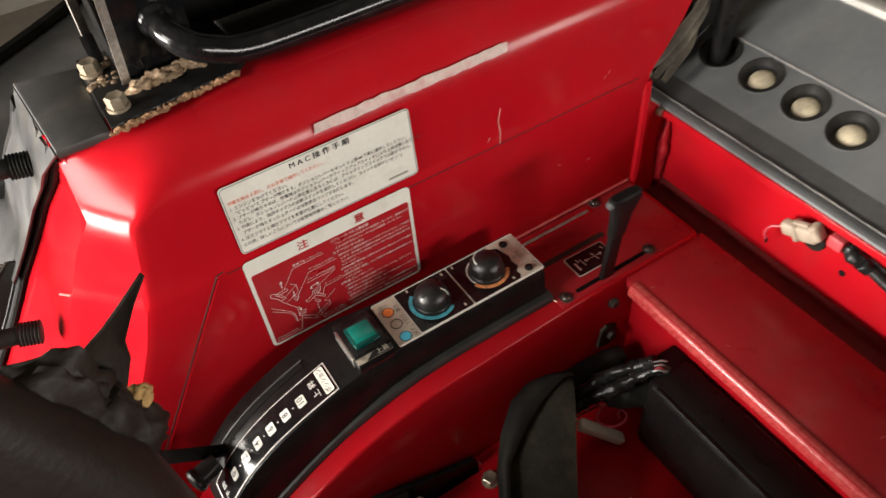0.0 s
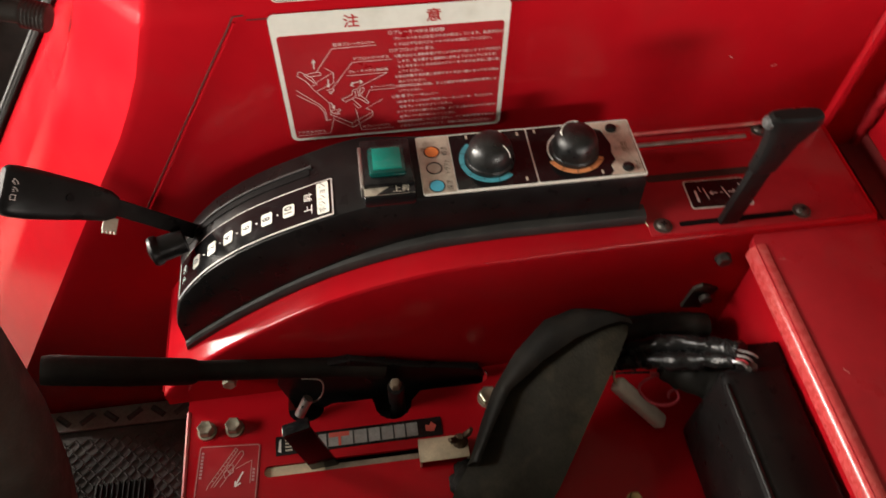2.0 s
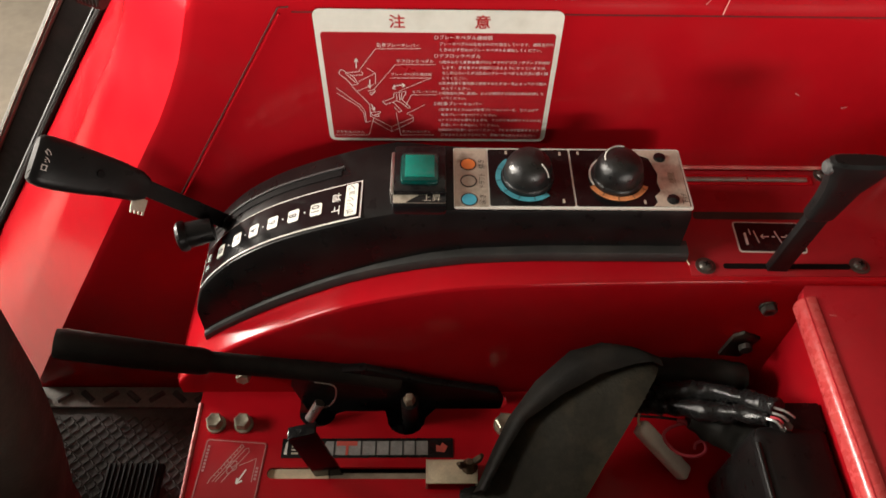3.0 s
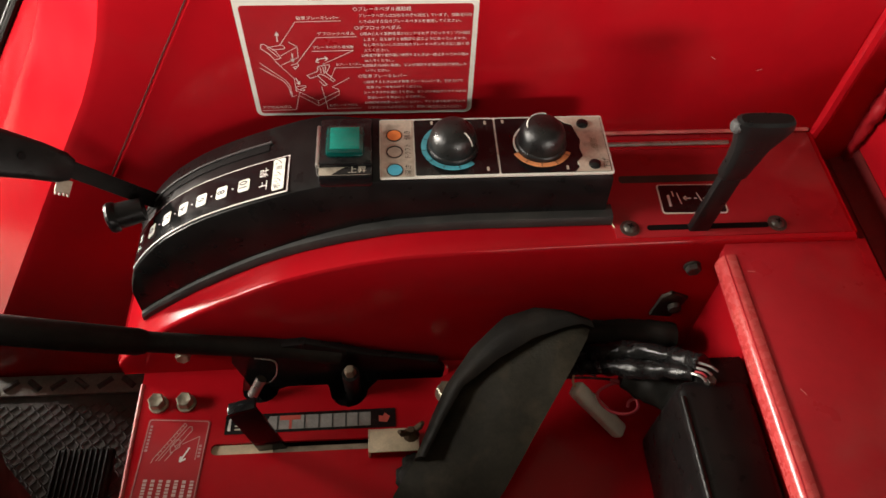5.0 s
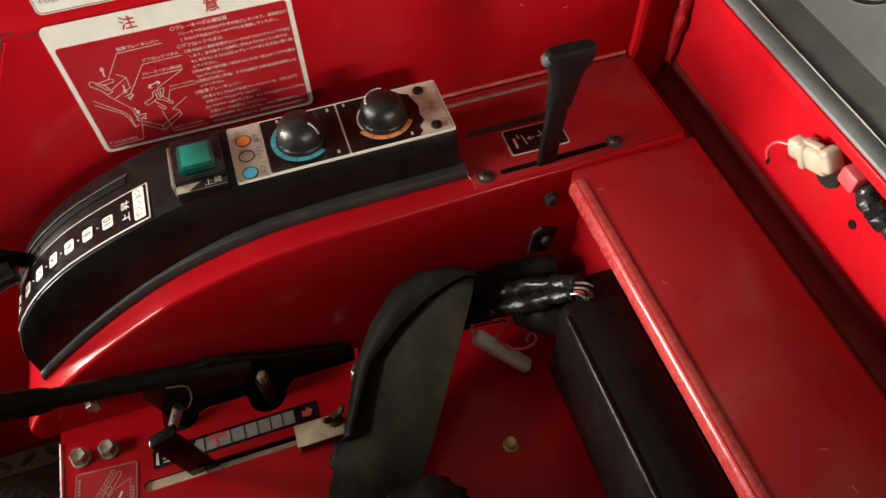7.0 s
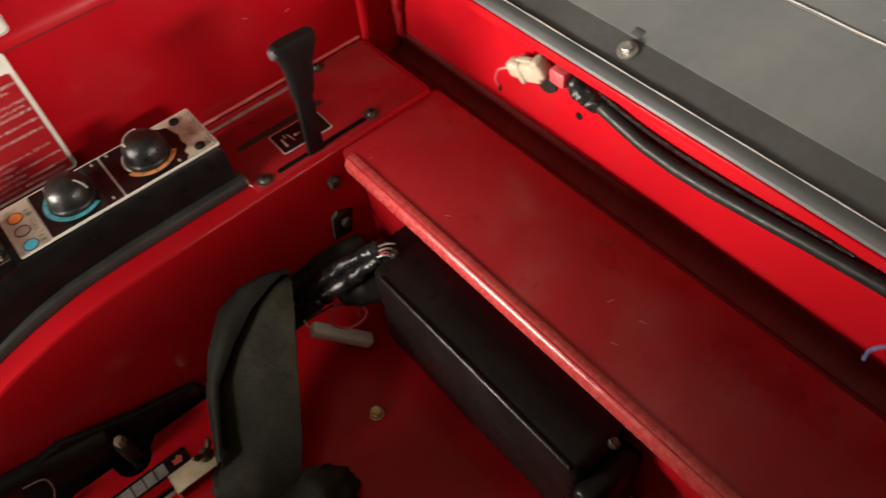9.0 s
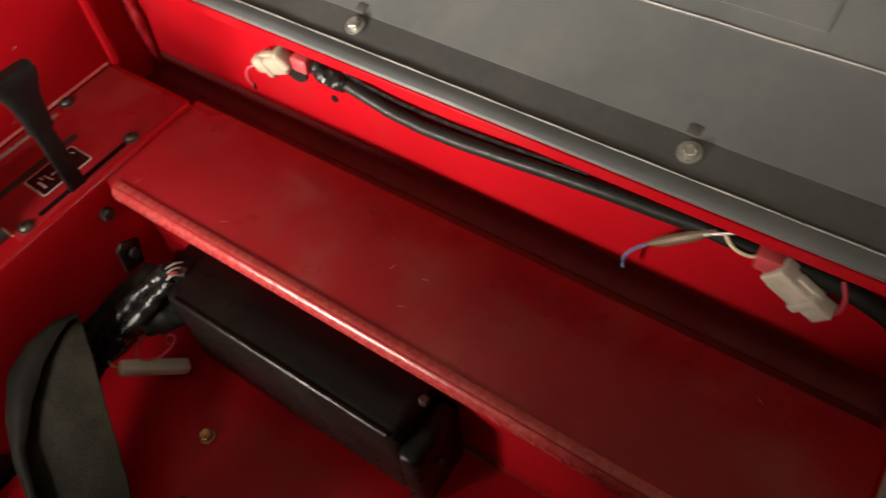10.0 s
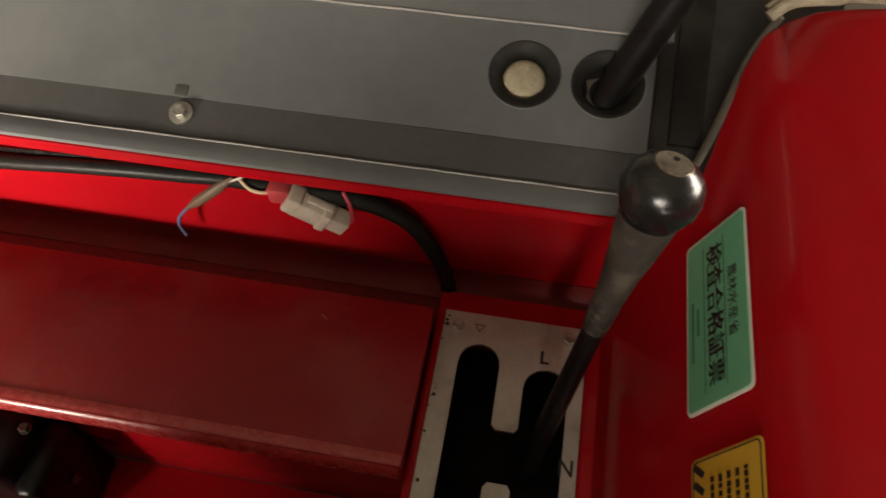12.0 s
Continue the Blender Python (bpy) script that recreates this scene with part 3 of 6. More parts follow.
part("bolt", turned([(0, 0), (0.006, 0), (0.006, 0.005), (0, 0.006)], basis((0.457, 0.472, 0.893), (1, 0, 0), (0, 0, 1)), 10), BOLT, br)

# ---- deck under the seat ----
def outline_slot():
    """The long hole of the brake lever, with two round bulges along its near side."""
    pts = [(0.040, 0.449)]
    for k in range(0, 9):
        a = radians(180 + 22.5 * k)
        pts.append((0.058 + 0.018 * math.cos(a), 0.449 + 0.014 * math.sin(a)))
    pts += [(0.085, 0.452), (0.125, 0.452)]
    for k in range(0, 9):
        a = radians(180 + 22.5 * k)
        pts.append((0.146 + 0.019 * math.cos(a), 0.445 + 0.018 * math.sin(a)))
    pts += [(0.175, 0.455), (0.235, 0.455)]
    for k in range(0, 7):
        a = radians(-90 + 30 * k)
        pts.append((0.238 + 0.009 * math.cos(a), 0.464 + 0.009 * math.sin(a)))
    pts += [(0.040, 0.473)]
    return pts[1:]


DECK = 0.795
deck = thing("seat_deck", (0.2, 0.2, DECK - 0.03), "red sheet-metal deck below the lifted seat", "deck", kind="structure")
deck_m = basis((0, 0, DECK), (1, 0, 0), (0, 1, 0))
LEVER_SLOT = rounded(0.016, 0.170, 0.3835, 0.3945, 0.005)
part("top_sheet", plate([(-0.060, -0.335), (0.4915, -0.335), (0.4915, 0.4775), (-0.060, 0.4775)], [outline_slot(), LEVER_SLOT], deck_m, 0.004, 0), RED, deck)
part("front_sheet", box(-0.0605, -0.057, -0.335, 0.4775, 0.55, DECK - 0.001, 0.001), RED, deck)
part("front_edge", tube([(-0.0595, y, DECK - 0.0005) for y in (-0.33, 0.0, 0.2, 0.46)], 0.0022, 8), RED_WORN, deck, "edge worn to pale primer")
# near-black boxes below the slots stand for the shade down there
part("well", box(0.02, 0.26, 0.41, 0.4775, DECK - 0.07, DECK - 0.06, 0), RECESS_SHADE, deck, "near-black box for the shade under the lever slot")
part("well", box(0.0, 0.18, 0.375, 0.403, DECK - 0.03, DECK - 0.02, 0), RECESS_SHADE, deck)
part("slide_strip", box(0.012, 0.074, 0.384, 0.394, DECK - 0.006, DECK - 0.0035, 0), material("pale_slide_strip", (0.66, 0.56, 0.39), 0.5, 0.1, var=0.15, scale=60), deck, "pale metal slide below the slot")
part("slide_strip", box(0.0745, 0.172, 0.3835, 0.3905, DECK - 0.006, DECK - 0.0045, 0), material("dull_slide_strip", (0.32, 0.28, 0.22), 0.45, 0.4, var=0.3, scale=60), deck, "dull steel end of the slide")
for x, y in ((-0.040, 0.437), (-0.013, 0.437)):
    bolt((x, y, DECK), (0, 0, 1), 0.0080, 0.013, ZINC, deck, "zinc hexagon bolt")
bolt((0.243, 0.437, DECK), (0, 0, 1), 0.0095, 0.012, ZINC, deck, "zinc hexagon bolt")
bolt((0.363, 0.316, DECK), (0, 0, 1), 0.0066, 0.009, BRASS, deck, "yellow hexagon bolt")
bolt((0.30, 0.10, DECK), (0, 0, 1), 0.0066, 0.009, BRASS, deck, "yellow hexagon bolt")

# ---- foot board with a rubber mat ----
mat_t = thing("floor_mat", (-0.3, 0.4, 0.53), "dusty black rubber floor mat with a diamond tread", "mat", kind="structure")
part("sheet", box(-0.75, -0.062, -0.4, 0.603, 0.53, 0.545, 0.002), MATRUB, mat_t)
bm = bmesh.new()
def rib(bm, x, y, a, l, w, h, z):
    c, s = math.cos(a), math.sin(a)
    q = []
    for u, v, hh in ((-l, -w, 0), (l, -w, 0), (l, w, 0), (-l, w, 0)):
        q.append(bm.verts.new((x + u * c - v * s, y + u * s + v * c, z)))
    t = [bm.verts.new((x + u * c - v * s, y + u * s + v * c, z + h)) for u, v in ((-l * .9, -w * .5), (l * .9, -w * .5), (l * .9, w * .5), (-l * .9, w * .5))]
    bm.faces.new(t)
    for k in range(4):
        bm.faces.new((q[k], q[(k + 1) % 4], t[(k + 1) % 4], t[k]))
for i in range(46):
    for j in range(42):
        x, y = -0.42 + i * 0.0085, 0.24 + j * 0.0085
        if x < -0.07 and y < 0.562:
            rib(bm, x, y, radians(45 if (i + j) % 2 else -45), 0.0048, 0.0012, 0.0016, 0.545)
tagged(part("diamond_tread", bm, MATRUB, mat_t), kind="stuff")
part("border", box(-0.44, -0.064, 0.570, 0.60, 0.545, 0.551, 0.002), material("muddy_rubber_border", (0.16, 0.15, 0.135), 0.75, var=0.3, scale=25, bump=0.3, bump_scale=300, dust=(0.26, 0.23, 0.19), dust_amount=0.7, dust_scale=20), mat_t, "raised border with slanted cleats")
for k in range(12):
    bm = bmesh.new()
    rib(bm, -0.42 + 0.031 * k, 0.585, radians(38 if k % 2 else -38), 0.011, 0.004, 0.004, 0.551)
    part("cleat", bm, MATRUB, mat_t)
pedal = thing("foot_pedal", (-0.2, 0.47, 0.546), "small black ribbed rubber foot pedal", "pedal")
part("pad", box(-0.235, -0.165, 0.40, 0.485, 0.56, 0.572, 0.003), RUBBER, pedal)
part("stem", tube([(-0.19, 0.47, 0.545), (-0.2, 0.46, 0.565)], 0.008, 8), BOLT, pedal)
for k in range(10):
    part("rib", box(-0.232 + 0.0066 * k, -0.2295 + 0.0066 * k, 0.402, 0.483, 0.572, 0.5755, 0.001), RUBBER, pedal)

solo("tractor_frame", box(-0.72, 0.98, -0.30, 0.44, 0.0, 0.529, 0.01), RUBBER, "plain dark body of the tractor below the deck", "frame", kind="structure")
# unseen box ahead, added to keep low front light off the deck
solo("front_light_block", box(-1.25, -0.80, -0.34, 0.80, 0.545, 1.12, 0.03, None, 3), RUBBER, "unseen dark box added ahead of the foot space to block low light", "cowl", kind="structure")

# ---- red cross shelf behind the seat ----
shelf = thing("cross_shelf", (0.54, 0.14, 0.80), "red box-shaped cross member with a flat top", "shelf")
part("top", plate([(0.474, -0.200), (0.602, -0.200), (0.602, 0.480)] + [(0.488 - 0.014 * math.sin(radians(a)), 0.468 + 0.014 * math.cos(radians(a))) for a in range(0, 91, 15)], [], pose(0, 0, 0.982), 0.012, 0.003), RED_DUSTY, shelf)
part("body", box(0.492, 0.601, -0.199, 0.4775, 0.795, 0.972, 0.001), RED, shelf)
# paler red here holds both rubbed paint and part of the edge's highlight
part("front_edge", thick(grid([[(0.4745, y, 0.9655), (0.4705, y, 0.9660), (0.4700, y, 0.9720), (0.4706, y, 0.9765), (0.4725, y, 0.9800), (0.4755, y, 0.9822), (0.4790, y, 0.9830), (0.4830, y, 0.9827)] for y in (-0.199, -0.05, 0.10, 0.25, 0.40, 0.4665)]), 0.0015), material("rubbed_highlit_red_edge", (0.46, 0.05, 0.05), 0.27, var=0.06, scale=60, bump=0.04, dust=(0.58, 0.22, 0.17), dust_amount=0.22, dust_scale=40), shelf, "rounded front edge, paler for rubbed paint and its highlight")
rng = random.Random(11)
for k in range(6):
    x, y, a = rng.uniform(0.49, 0.60), rng.uniform(-0.18, 0.46), rng.uniform(0, 3.1)
    part("chip", strokes([(x, y, x + 0.006 * math.cos(a), y + 0.006 * math.sin(a))], 0.0007, basis((0, 0, 0.9826), (1, 0, 0), (0, 1, 0))), SCUFF_GLINT, shelf, "small chip in the paint")

# ---- back panel and trough ----
back = thing("back_panel", (0.65, 0.14, 0.80), "bright red upright back panel behind the shelf", "panel", kind="structure")
part("sheet", box(0.650, 0.655, -0.40, 0.66, 0.80, 1.0885, 0.001), RED, back)
# gutter and fold get the shelf's shade through their darker red
part("trough", box(0.598, 0.655, -0.335, 0.61, 0.93, 0.945, 0.001), RED_SHADED, back, "red gutter between shelf and back panel, darkened for the shelf's shade")
part("fold", thick(grid([[(0.632, y, 0.9455), (0.642, y, 0.949), (0.648, y, 0.957), (0.6495, y, 0.968)] for y in (-0.335, 0.0, 0.3, 0.61)]), 0.001), RED_SHADED, back)
part("top_lip", thick(grid([[(0.650, y, 1.0885), (0.636, y, 1.0885), (0.6318, y, 1.0872), (0.6305, y, 1.0840), (0.6305, y, 1.0790)] for y in (-0.345, 0.0, 0.3, 0.60)]), 0.0015), RED, back, "folded top lip")
part("hole", turned([(0, 0), (0.004, 0), (0.004, 0.001), (0, 0.001)], basis((0.6499, 0.325, 1.015), (0, -1, 0), (0, 0, 1)), 12), RECESS_SHADE, back)

# ---- grey moulded cover behind the back panel ----
FLANGED = material("dull_plated_screw", (0.36, 0.35, 0.32), 0.36, 0.7, var=0.3, scale=120, dust=(0.14, 0.12, 0.09), dust_amount=0.6, dust_scale=160)
cover = thing("rear_cover", (0.75, 0.14, 1.07), "dark grey moulded plastic cover with round holes", "cover")
prof = [(0.6320, 1.0895), (0.6305, 1.0915), (0.6312, 1.0938), (0.6335, 1.0955), (0.6380, 1.0962), (0.6446, 1.0964), (0.6464, 1.0960), (0.6474, 1.0950), (0.6478, 1.0935)]
part("front_lip", thick(grid([[(x, y, z) for x, z in prof] for y in (-0.335, -0.1, 0.15, 0.4, 0.652)]), 0.003), GREY, cover)
part("joint_strip", thick(grid([[(x, y, 1.0938 + (x - 0.648) * 0.358) for x in (0.6480, 0.660, 0.670, 0.6762)] for y in (-0.335, -0.1, 0.15, 0.4, 0.652)]), 0.003), GREY_DARK, cover, "darker recessed joint strip")
part("worn_edge", tube([(0.6458, y, 1.0962 + 0.0003 * math.sin(y * 90)) for y in [-0.33 + 0.035 * k for k in range(29)]], 0.0008, 6), GREY_EDGE, cover, "pale rubbed edge")
LEDGE_A, LEDGE_B = Vector((0.676, 0, 1.1050)), Vector((0.754, 0, 1.1375))
along = (LEDGE_B - LEDGE_A).normalized()
led_m = basis(LEDGE_A, along, (0, 1, 0))
HOLES = [(0.060, 0.608, "rod"), (0.0585, 0.5417, ""), (0.0552, 0.4742, ""), (0.0531, 0.4108, ""), (0.0485, -0.2454, ""), (0.048, -0.3036, "rod")]
part("ledge", plate([(0, -0.335), (0.0845, -0.335), (0.0845, 0.680), (0, 0.680)], [circle(x, y, 0.0268 if y > 0 else 0.0250, 32) for x, y, _ in HOLES], led_m, 0.003), GREY, cover)
for x, y, what in HOLES:
    c = led_m @ Vector((x, y, 0))
    rm = basis(c, along, (0, 1, 0)) @ Matrix.Scale(0.94 if y > 0 else 0.88, 4)
    part("hole_rim", turned([(0.0288, -0.001), (0.0290, 0.0004), (0.0297, 0.0007), (0.0304, 0.0004), (0.0308, -0.001), (0.0288, -0.001)], rm, 36, False), GREY, cover, "raised moulded rim of the hole")
    ring = part("grommet", turned([(0.0292, 0.0002), (0.0280, 0.0003), (0.0265, -0.0002), (0.0245, -0.0016), (0.0215, -0.0036), (0.0190, -0.0060), (0.0180, -0.010), (0.0180, -0.016), (0.0205, -0.016), (0.0290, -0.004), (0.0292, 0.0002)], rm, 32, False), CHARCOAL, cover, "black round grommet")
    part("hole_floor", turned([(0, -0.0040), (0.006, -0.0046), (0.0115, -0.0062), (0.0148, -0.0082), (0.0168, -0.0106), (0.0178, -0.014), (0.0178, -0.016), (0, -0.016)] if not what else [(0, -0.010), (0.019, -0.010), (0.019, -0.016), (0, -0.016)], rm, 24), SPONGE if not what else RECESS_SHADE, ring, "dusty foam at the bottom of the hole" if not what else "")
up_prof = [(0.7535, 1.1385), (0.757, 1.1400), (0.764, 1.1436), (0.80, 1.1625), (0.838, 1.1825), (0.842, 1.1842), (0.90, 1.188)]
part("back_slope", thick(grid([[(x, y, z) for x, z in up_prof] for y in (-0.345, -0.1, 0.2, 0.45, 0.69)]), 0.003), GREY, cover)
part("worn_edge", tube([(0.7546, y, 1.1398 + 0.0003 * math.sin(y * 70)) for y in [-0.33 + 0.035 * k for k in range(29)]], 0.0008, 6), GREY_EDGE, cover, "pale rubbed edge")
part("end_cheek", plate([(0.658, 0.98), (0.90, 0.98), (0.90, 1.176), (0.842, 1.172), (0.754, 1.126), (0.658, 1.086)], [], basis((0, -0.46, 0), (1, 0, 0), (0, 0, 1)), 0.1235), material("dusty_black_end", (0.010, 0.009, 0.008), 0.7, var=0.3, scale=30, dust=(0.05, 0.04, 0.028), dust_amount=0.7, dust_scale=18), cover, "dusty black end piece")
part("end_strip", thick(grid([[(x, y, z) for x, z in ((0.69, 1.104), (0.754, 1.131), (0.842, 1.177), (0.89, 1.181))] for y in (-0.372, -0.360, -0.350)]), 0.006), RUBBER, cover, "dusty rubber strip")
part("rear_trim", box(0.844, 0.868, -0.34, 0.69, 1.184, 1.194, 0.003), material("pale_cover_rim", (0.62, 0.60, 0.56), 0.4, 0.2), cover, "pale metal rim")
part("raised_panel", thick(grid([[(0.768 + 0.05 * t, y, 1.1480 + 0.0266 * t) for t in (0, 0.5, 1)] for y in (-0.05, 0.15)]), 0.003), GREY, cover, "raised rectangular pad")
for y in (0.292, -0.005):
    # each screw's cast shadow, laid on the ledge as a dark patch
    part("screw_shadow", box(-0.002, 0.006, -0.0050, 0.0050, -0.004, 0.0006, 0.0006, basis((0.6785, y + 0.004, 1.1062), along, (0, 1, 0))), GREY_DARK, cover, "small dark patch for the screw's shadow on the ledge")
    bolt((0.664, y, 1.1005), (-0.34, 0, 0.94), 0.0050, 0.0062, FLANGED, cover, "dull flanged screw with a washer", washer=1.75)

# rubber strip in the gap between fender and cover
seal = thing("corner_seal", (0.66, 0.635, 1.10), "dusty brown-grey sealing strip rolled into the corner gap", "sealing strip")
part("roll", tube([(0.615, 0.614, 1.150), (0.637, 0.620, 1.152), (0.666, 0.622, 1.172), (0.700, 0.625, 1.203), (0.716, 0.640, 1.25), (0.724, 0.645, 1.31)], [0.004, 0.006, 0.0066, 0.006, 0.0066, 0.006], 10, steps=5), CAULK, seal)
part("roll", tube([(0.628, 0.617, 1.128), (0.652, 0.622, 1.140), (0.682, 0.623, 1.160), (0.711, 0.630, 1.186), (0.728, 0.645, 1.225), (0.732, 0.65, 1.28)], [0.004, 0.0055, 0.005, 0.0058, 0.005, 0.005], 10, steps=5), CAULK, seal)
part("roll", tube([(0.650, 0.621, 1.111), (0.667, 0.624, 1.122), (0.694, 0.630, 1.136), (0.712, 0.640, 1.152), (0.722, 0.650, 1.18)], [0.004, 0.005, 0.0055, 0.005, 0.005], 10, steps=5), CAULK, seal)
part("backing", thick(grid([[(0.655 + 0.03 * k, 0.645 + 0.002 * k, 1.100 + 0.012 * k), (0.655 + 0.03 * k, 0.660, 1.16), (0.655 + 0.03 * k, 0.668, 1.32)] for k in range(5)]), 0.003), RUBBER, seal, "dark backing behind the rolls")
for y, x, top, lean in ((0.608, 0.731, 1.75, (0.0, 0.02)), (-0.3036, 0.720, 1.55, (0.105, -0.172))):
    rod = thing("support_rod", (x, y, 1.115), "black steel rod standing in a round grommet", "rod", group="rods in the cover holes")
    part("shaft", tube([(x, y, 1.105), (x + lean[0] * 0.45, y + lean[1] * 0.45, 1.105 + (top - 1.105) * 0.45), (x + lean[0], y + lean[1], top)], 0.012, 14), BLACK, rod)
    star = [((0.0125 if k % 2 else 0.0165) * math.cos(math.pi * k / 6), (0.0125 if k % 2 else 0.0165) * math.sin(math.pi * k / 6)) for k in range(12)]
    part("clip", plate(star, [circle(0, 0, 0.0118, 20)], pose(x, y, 1.1145, 0, -22, 0), 0.0012), BOLT, rod, "dull star-shaped washer")

# ---- left fender: the same pressing mirrored, its wall leaning outwards ----
LEFT_Y = [(0.45, -0.327), (0.90, -0.330), (0.985, -0.336), (1.02, -0.345), (1.09, -0.366), (1.15, -0.387), (1.168, -0.394), (1.180, -0.403), (1.188, -0.416), (1.193, -0.435)]
LEFT_Z = [0.45, 0.66, 0.80, 0.90, 0.95, 0.985, 1.02, 1.055, 1.09, 1.12, 1.15, 1.168, 1.175, 1.180, 1.184, 1.188, 1.191, 1.193]


# the unseen lower front reaches further ahead to block light through the gap
def shade_step(z):
    return lerp_table([(0.45, -0.3), (0.955, -0.3), (1.02, 0.0), (1.2, 0.0)], z)


def left_row(z):
    y = lerp_table(LEFT_Y, z)
    b, w = lerp_table(BEND, z) + shade_step(z), min(lerp_table(WIDE, z), max(0.004, (1.193 - z) * 0.9))
    ex = lerp_table(EDGE_X, z) + shade_step(z)
    row = [(ex, min(-0.52, y - 0.01), z), (b - w * 0.95, y - w, z), (b - 0.012, y - 0.011, z), (b - 0.003, y - 0.003, z), (b + 0.005, y, z)]
    end = 0.640 if z < 1.09 else min(0.731, 0.640 + (z - 1.09) * 1.30)
    row += [(b + 0.02 + (end - b - 0.02) * k / 12, y, z) for k in range(13)]
    row += [(end + 0.004, y - 0.004, z), (end + 0.006, y - 0.014, z)]
    return row


rows = [left_row(z) for z in LEFT_Z]
rows.append([(x, min(y - 0.03, -0.47), 1.1965) for x, y, z in rows[-1]])
rows.append([(x, -0.56, 1.197) for x, y, z in rows[-1]])
rows.append([(x, -0.80, 1.185) for x, y, z in rows[-1]])
lfend = thing("left_fender", (0.4, -0.45, 0.5), "glossy red pressed steel fender beside the gear lever", "fender")
part("wall", thick(grid(rows), 0.004), RED, lfend)
part("side_ledge", box(0.44, 0.648, -0.345, -0.322, 0.80, 0.955, 0.004), RED, lfend)
part("edge_rubber", tube([(0.655, -0.352, 1.07), (0.676, -0.370, 1.11), (0.726, -0.389, 1.15), (0.736, -0.398, 1.172), (0.738, -0.401, 1.180)], 0.0028, 10, steps=5), material("dusty_brown_rubber", (0.055, 0.045, 0.032), 0.7, var=0.3, scale=40), lfend, "dusty brown edge rubber")

for lift, r in ((0.0, 0.0040), (0.0072, 0.0032)):
    part("rear_rim", tube([(0.731 + lift, -0.392, 1.184), (0.737 + lift, -0.404, 1.192), (0.739 + lift, -0.430, 1.196), (0.741 + lift, -0.47, 1.199), (0.748 + lift, -0.80, 1.200)], r, 10, steps=5), material("dusty_cream_rim", (0.26, 0.225, 0.16), 0.6, var=0.35, scale=50, dust=(0.08, 0.065, 0.045), dust_amount=0.7, dust_scale=40), lfend, "dusty pale rim along the rear edge")

# ---- control console on the housing ----
TOPZ = [(-0.046, 0.905), (-0.037, 0.928), (-0.02, 0.952), (0.001, 0.974), (0.018, 0.987), (0.035, 0.998), (0.056, 1.0085), (0.076, 1.017), (0.10, 1.026), (0.12, 1.0325), (0.143, 1.0375), (0.16, 1.0392), (0.377, 1.0400)]


def top_z(x):
    return spline_table(TOPZ, x)


def base_z(x):
    return spline_table(ARC, x) if x < 0.27 else 0.987


con = thing("control_console", (0.17, 0.545, 0.96), "black plastic control console with numbered lever scale and knobs", "control console")
cx = [-0.047, -0.044, -0.040, -0.035, -0.028, -0.018, -0.008, 0.004, 0.016, 0.03, 0.045, 0.06, 0.08, 0.10, 0.12, 0.14, 0.155, 0.17, 0.20, 0.26, 0.32, 0.372, 0.376]
ring = []
for x in cx:
    zt, zb = top_z(max(x, -0.046)), base_z(x) + 0.003
    if x == cx[-1]:
        zt -= 0.004
    if x == cx[0]:
        zt -= 0.006
    r = 0.0045
    n = lerp_table([(-0.05, 0.5030), (0.10, 0.5030), (0.17, 0.5065), (0.4, 0.5070)], x)
    f = lerp_table([(-0.05, 0.5860), (0.14, 0.5880), (0.185, 0.5800), (0.4, 0.5790)], x)
    ring.append([(x, n - 0.001, zb), (x, n, (zb + zt) / 2), (x, n + 0.0012, zt - r), (x, n + 0.0025, zt - r * 0.3), (x, n + 0.0060, zt), (x, 0.546, zt + 0.0006), (x, f - 0.005, zt), (x, f - 0.0015, zt - r * 0.3), (x, f, zt - r), (x, f + 0.002, zb)])
bm = grid(ring)
bm.faces.new([v for v in bm.verts if abs(v.co.x - cx[0]) < 1e-6])
bm.faces.new([v for v in bm.verts if abs(v.co.x - cx[-1]) < 1e-6])
body = part("body", bm, BLACK, con)
lip = []
for x in cx[:-1] + [0.382]:
    z = base_z(x)
    lip.append([(x, 0.4975, z + 0.001), (x, 0.4975, z + 0.0070), (x, 0.4992, z + 0.0100), (x, 0.5025, z + 0.0110), (x, 0.512, z + 0.0110)])
part("base_trim", thick(grid(lip), 0.0015), material("dark_grey_trim_rubber", (0.019, 0.019, 0.018), 0.6, var=0.2, scale=30, bump=0.15, dust=(0.07, 0.065, 0.055), dust_amount=0.4, dust_scale=25), con, "black rubber trim along the base")



def band(x0, x1, y0, y1, lift, n=16, d=0.0006):
    """A thin strip that follows the curved top of the console."""
    rows = []
    for k in range(n + 1):
        x = x0 + (x1 - x0) * k / n
        s = (top_z(x + 0.002) - top_z(x - 0.002)) / 0.004
        nx, nz = -s / math.hypot(s, 1), 1 / math.hypot(s, 1)
        rows.append([(x + nx * lift, y0, top_z(x) + nz * lift), (x + nx * lift, y1, top_z(x) + nz * lift)])
    return thick(grid(rows), d)


def on_curve(x, y, lift):
    s = (top_z(x + 0.002) - top_z(x - 0.002)) / 0.004
    nx, nz = -s / math.hypot(s, 1), 1 / math.hypot(s, 1)
    return basis((x + nx * lift, y, top_z(x) + nz * lift), (0, 1, 0), (-1, 0, -s))


# grey strip added as the slot's lit rim; slot is a near-black band
part("slot_lit_rim", band(-0.040, 0.097, 0.5648, 0.5668, 0.0022, 24, 0.0015), GREY_DARK, con, "added grey strip for the lit rim behind the lever slot")
part("guide_slot", band(-0.040, 0.095, 0.5575, 0.5645, 0.0010, 24, 0.0003), RECESS_SHADE, con, "long dark slot of the position lever")
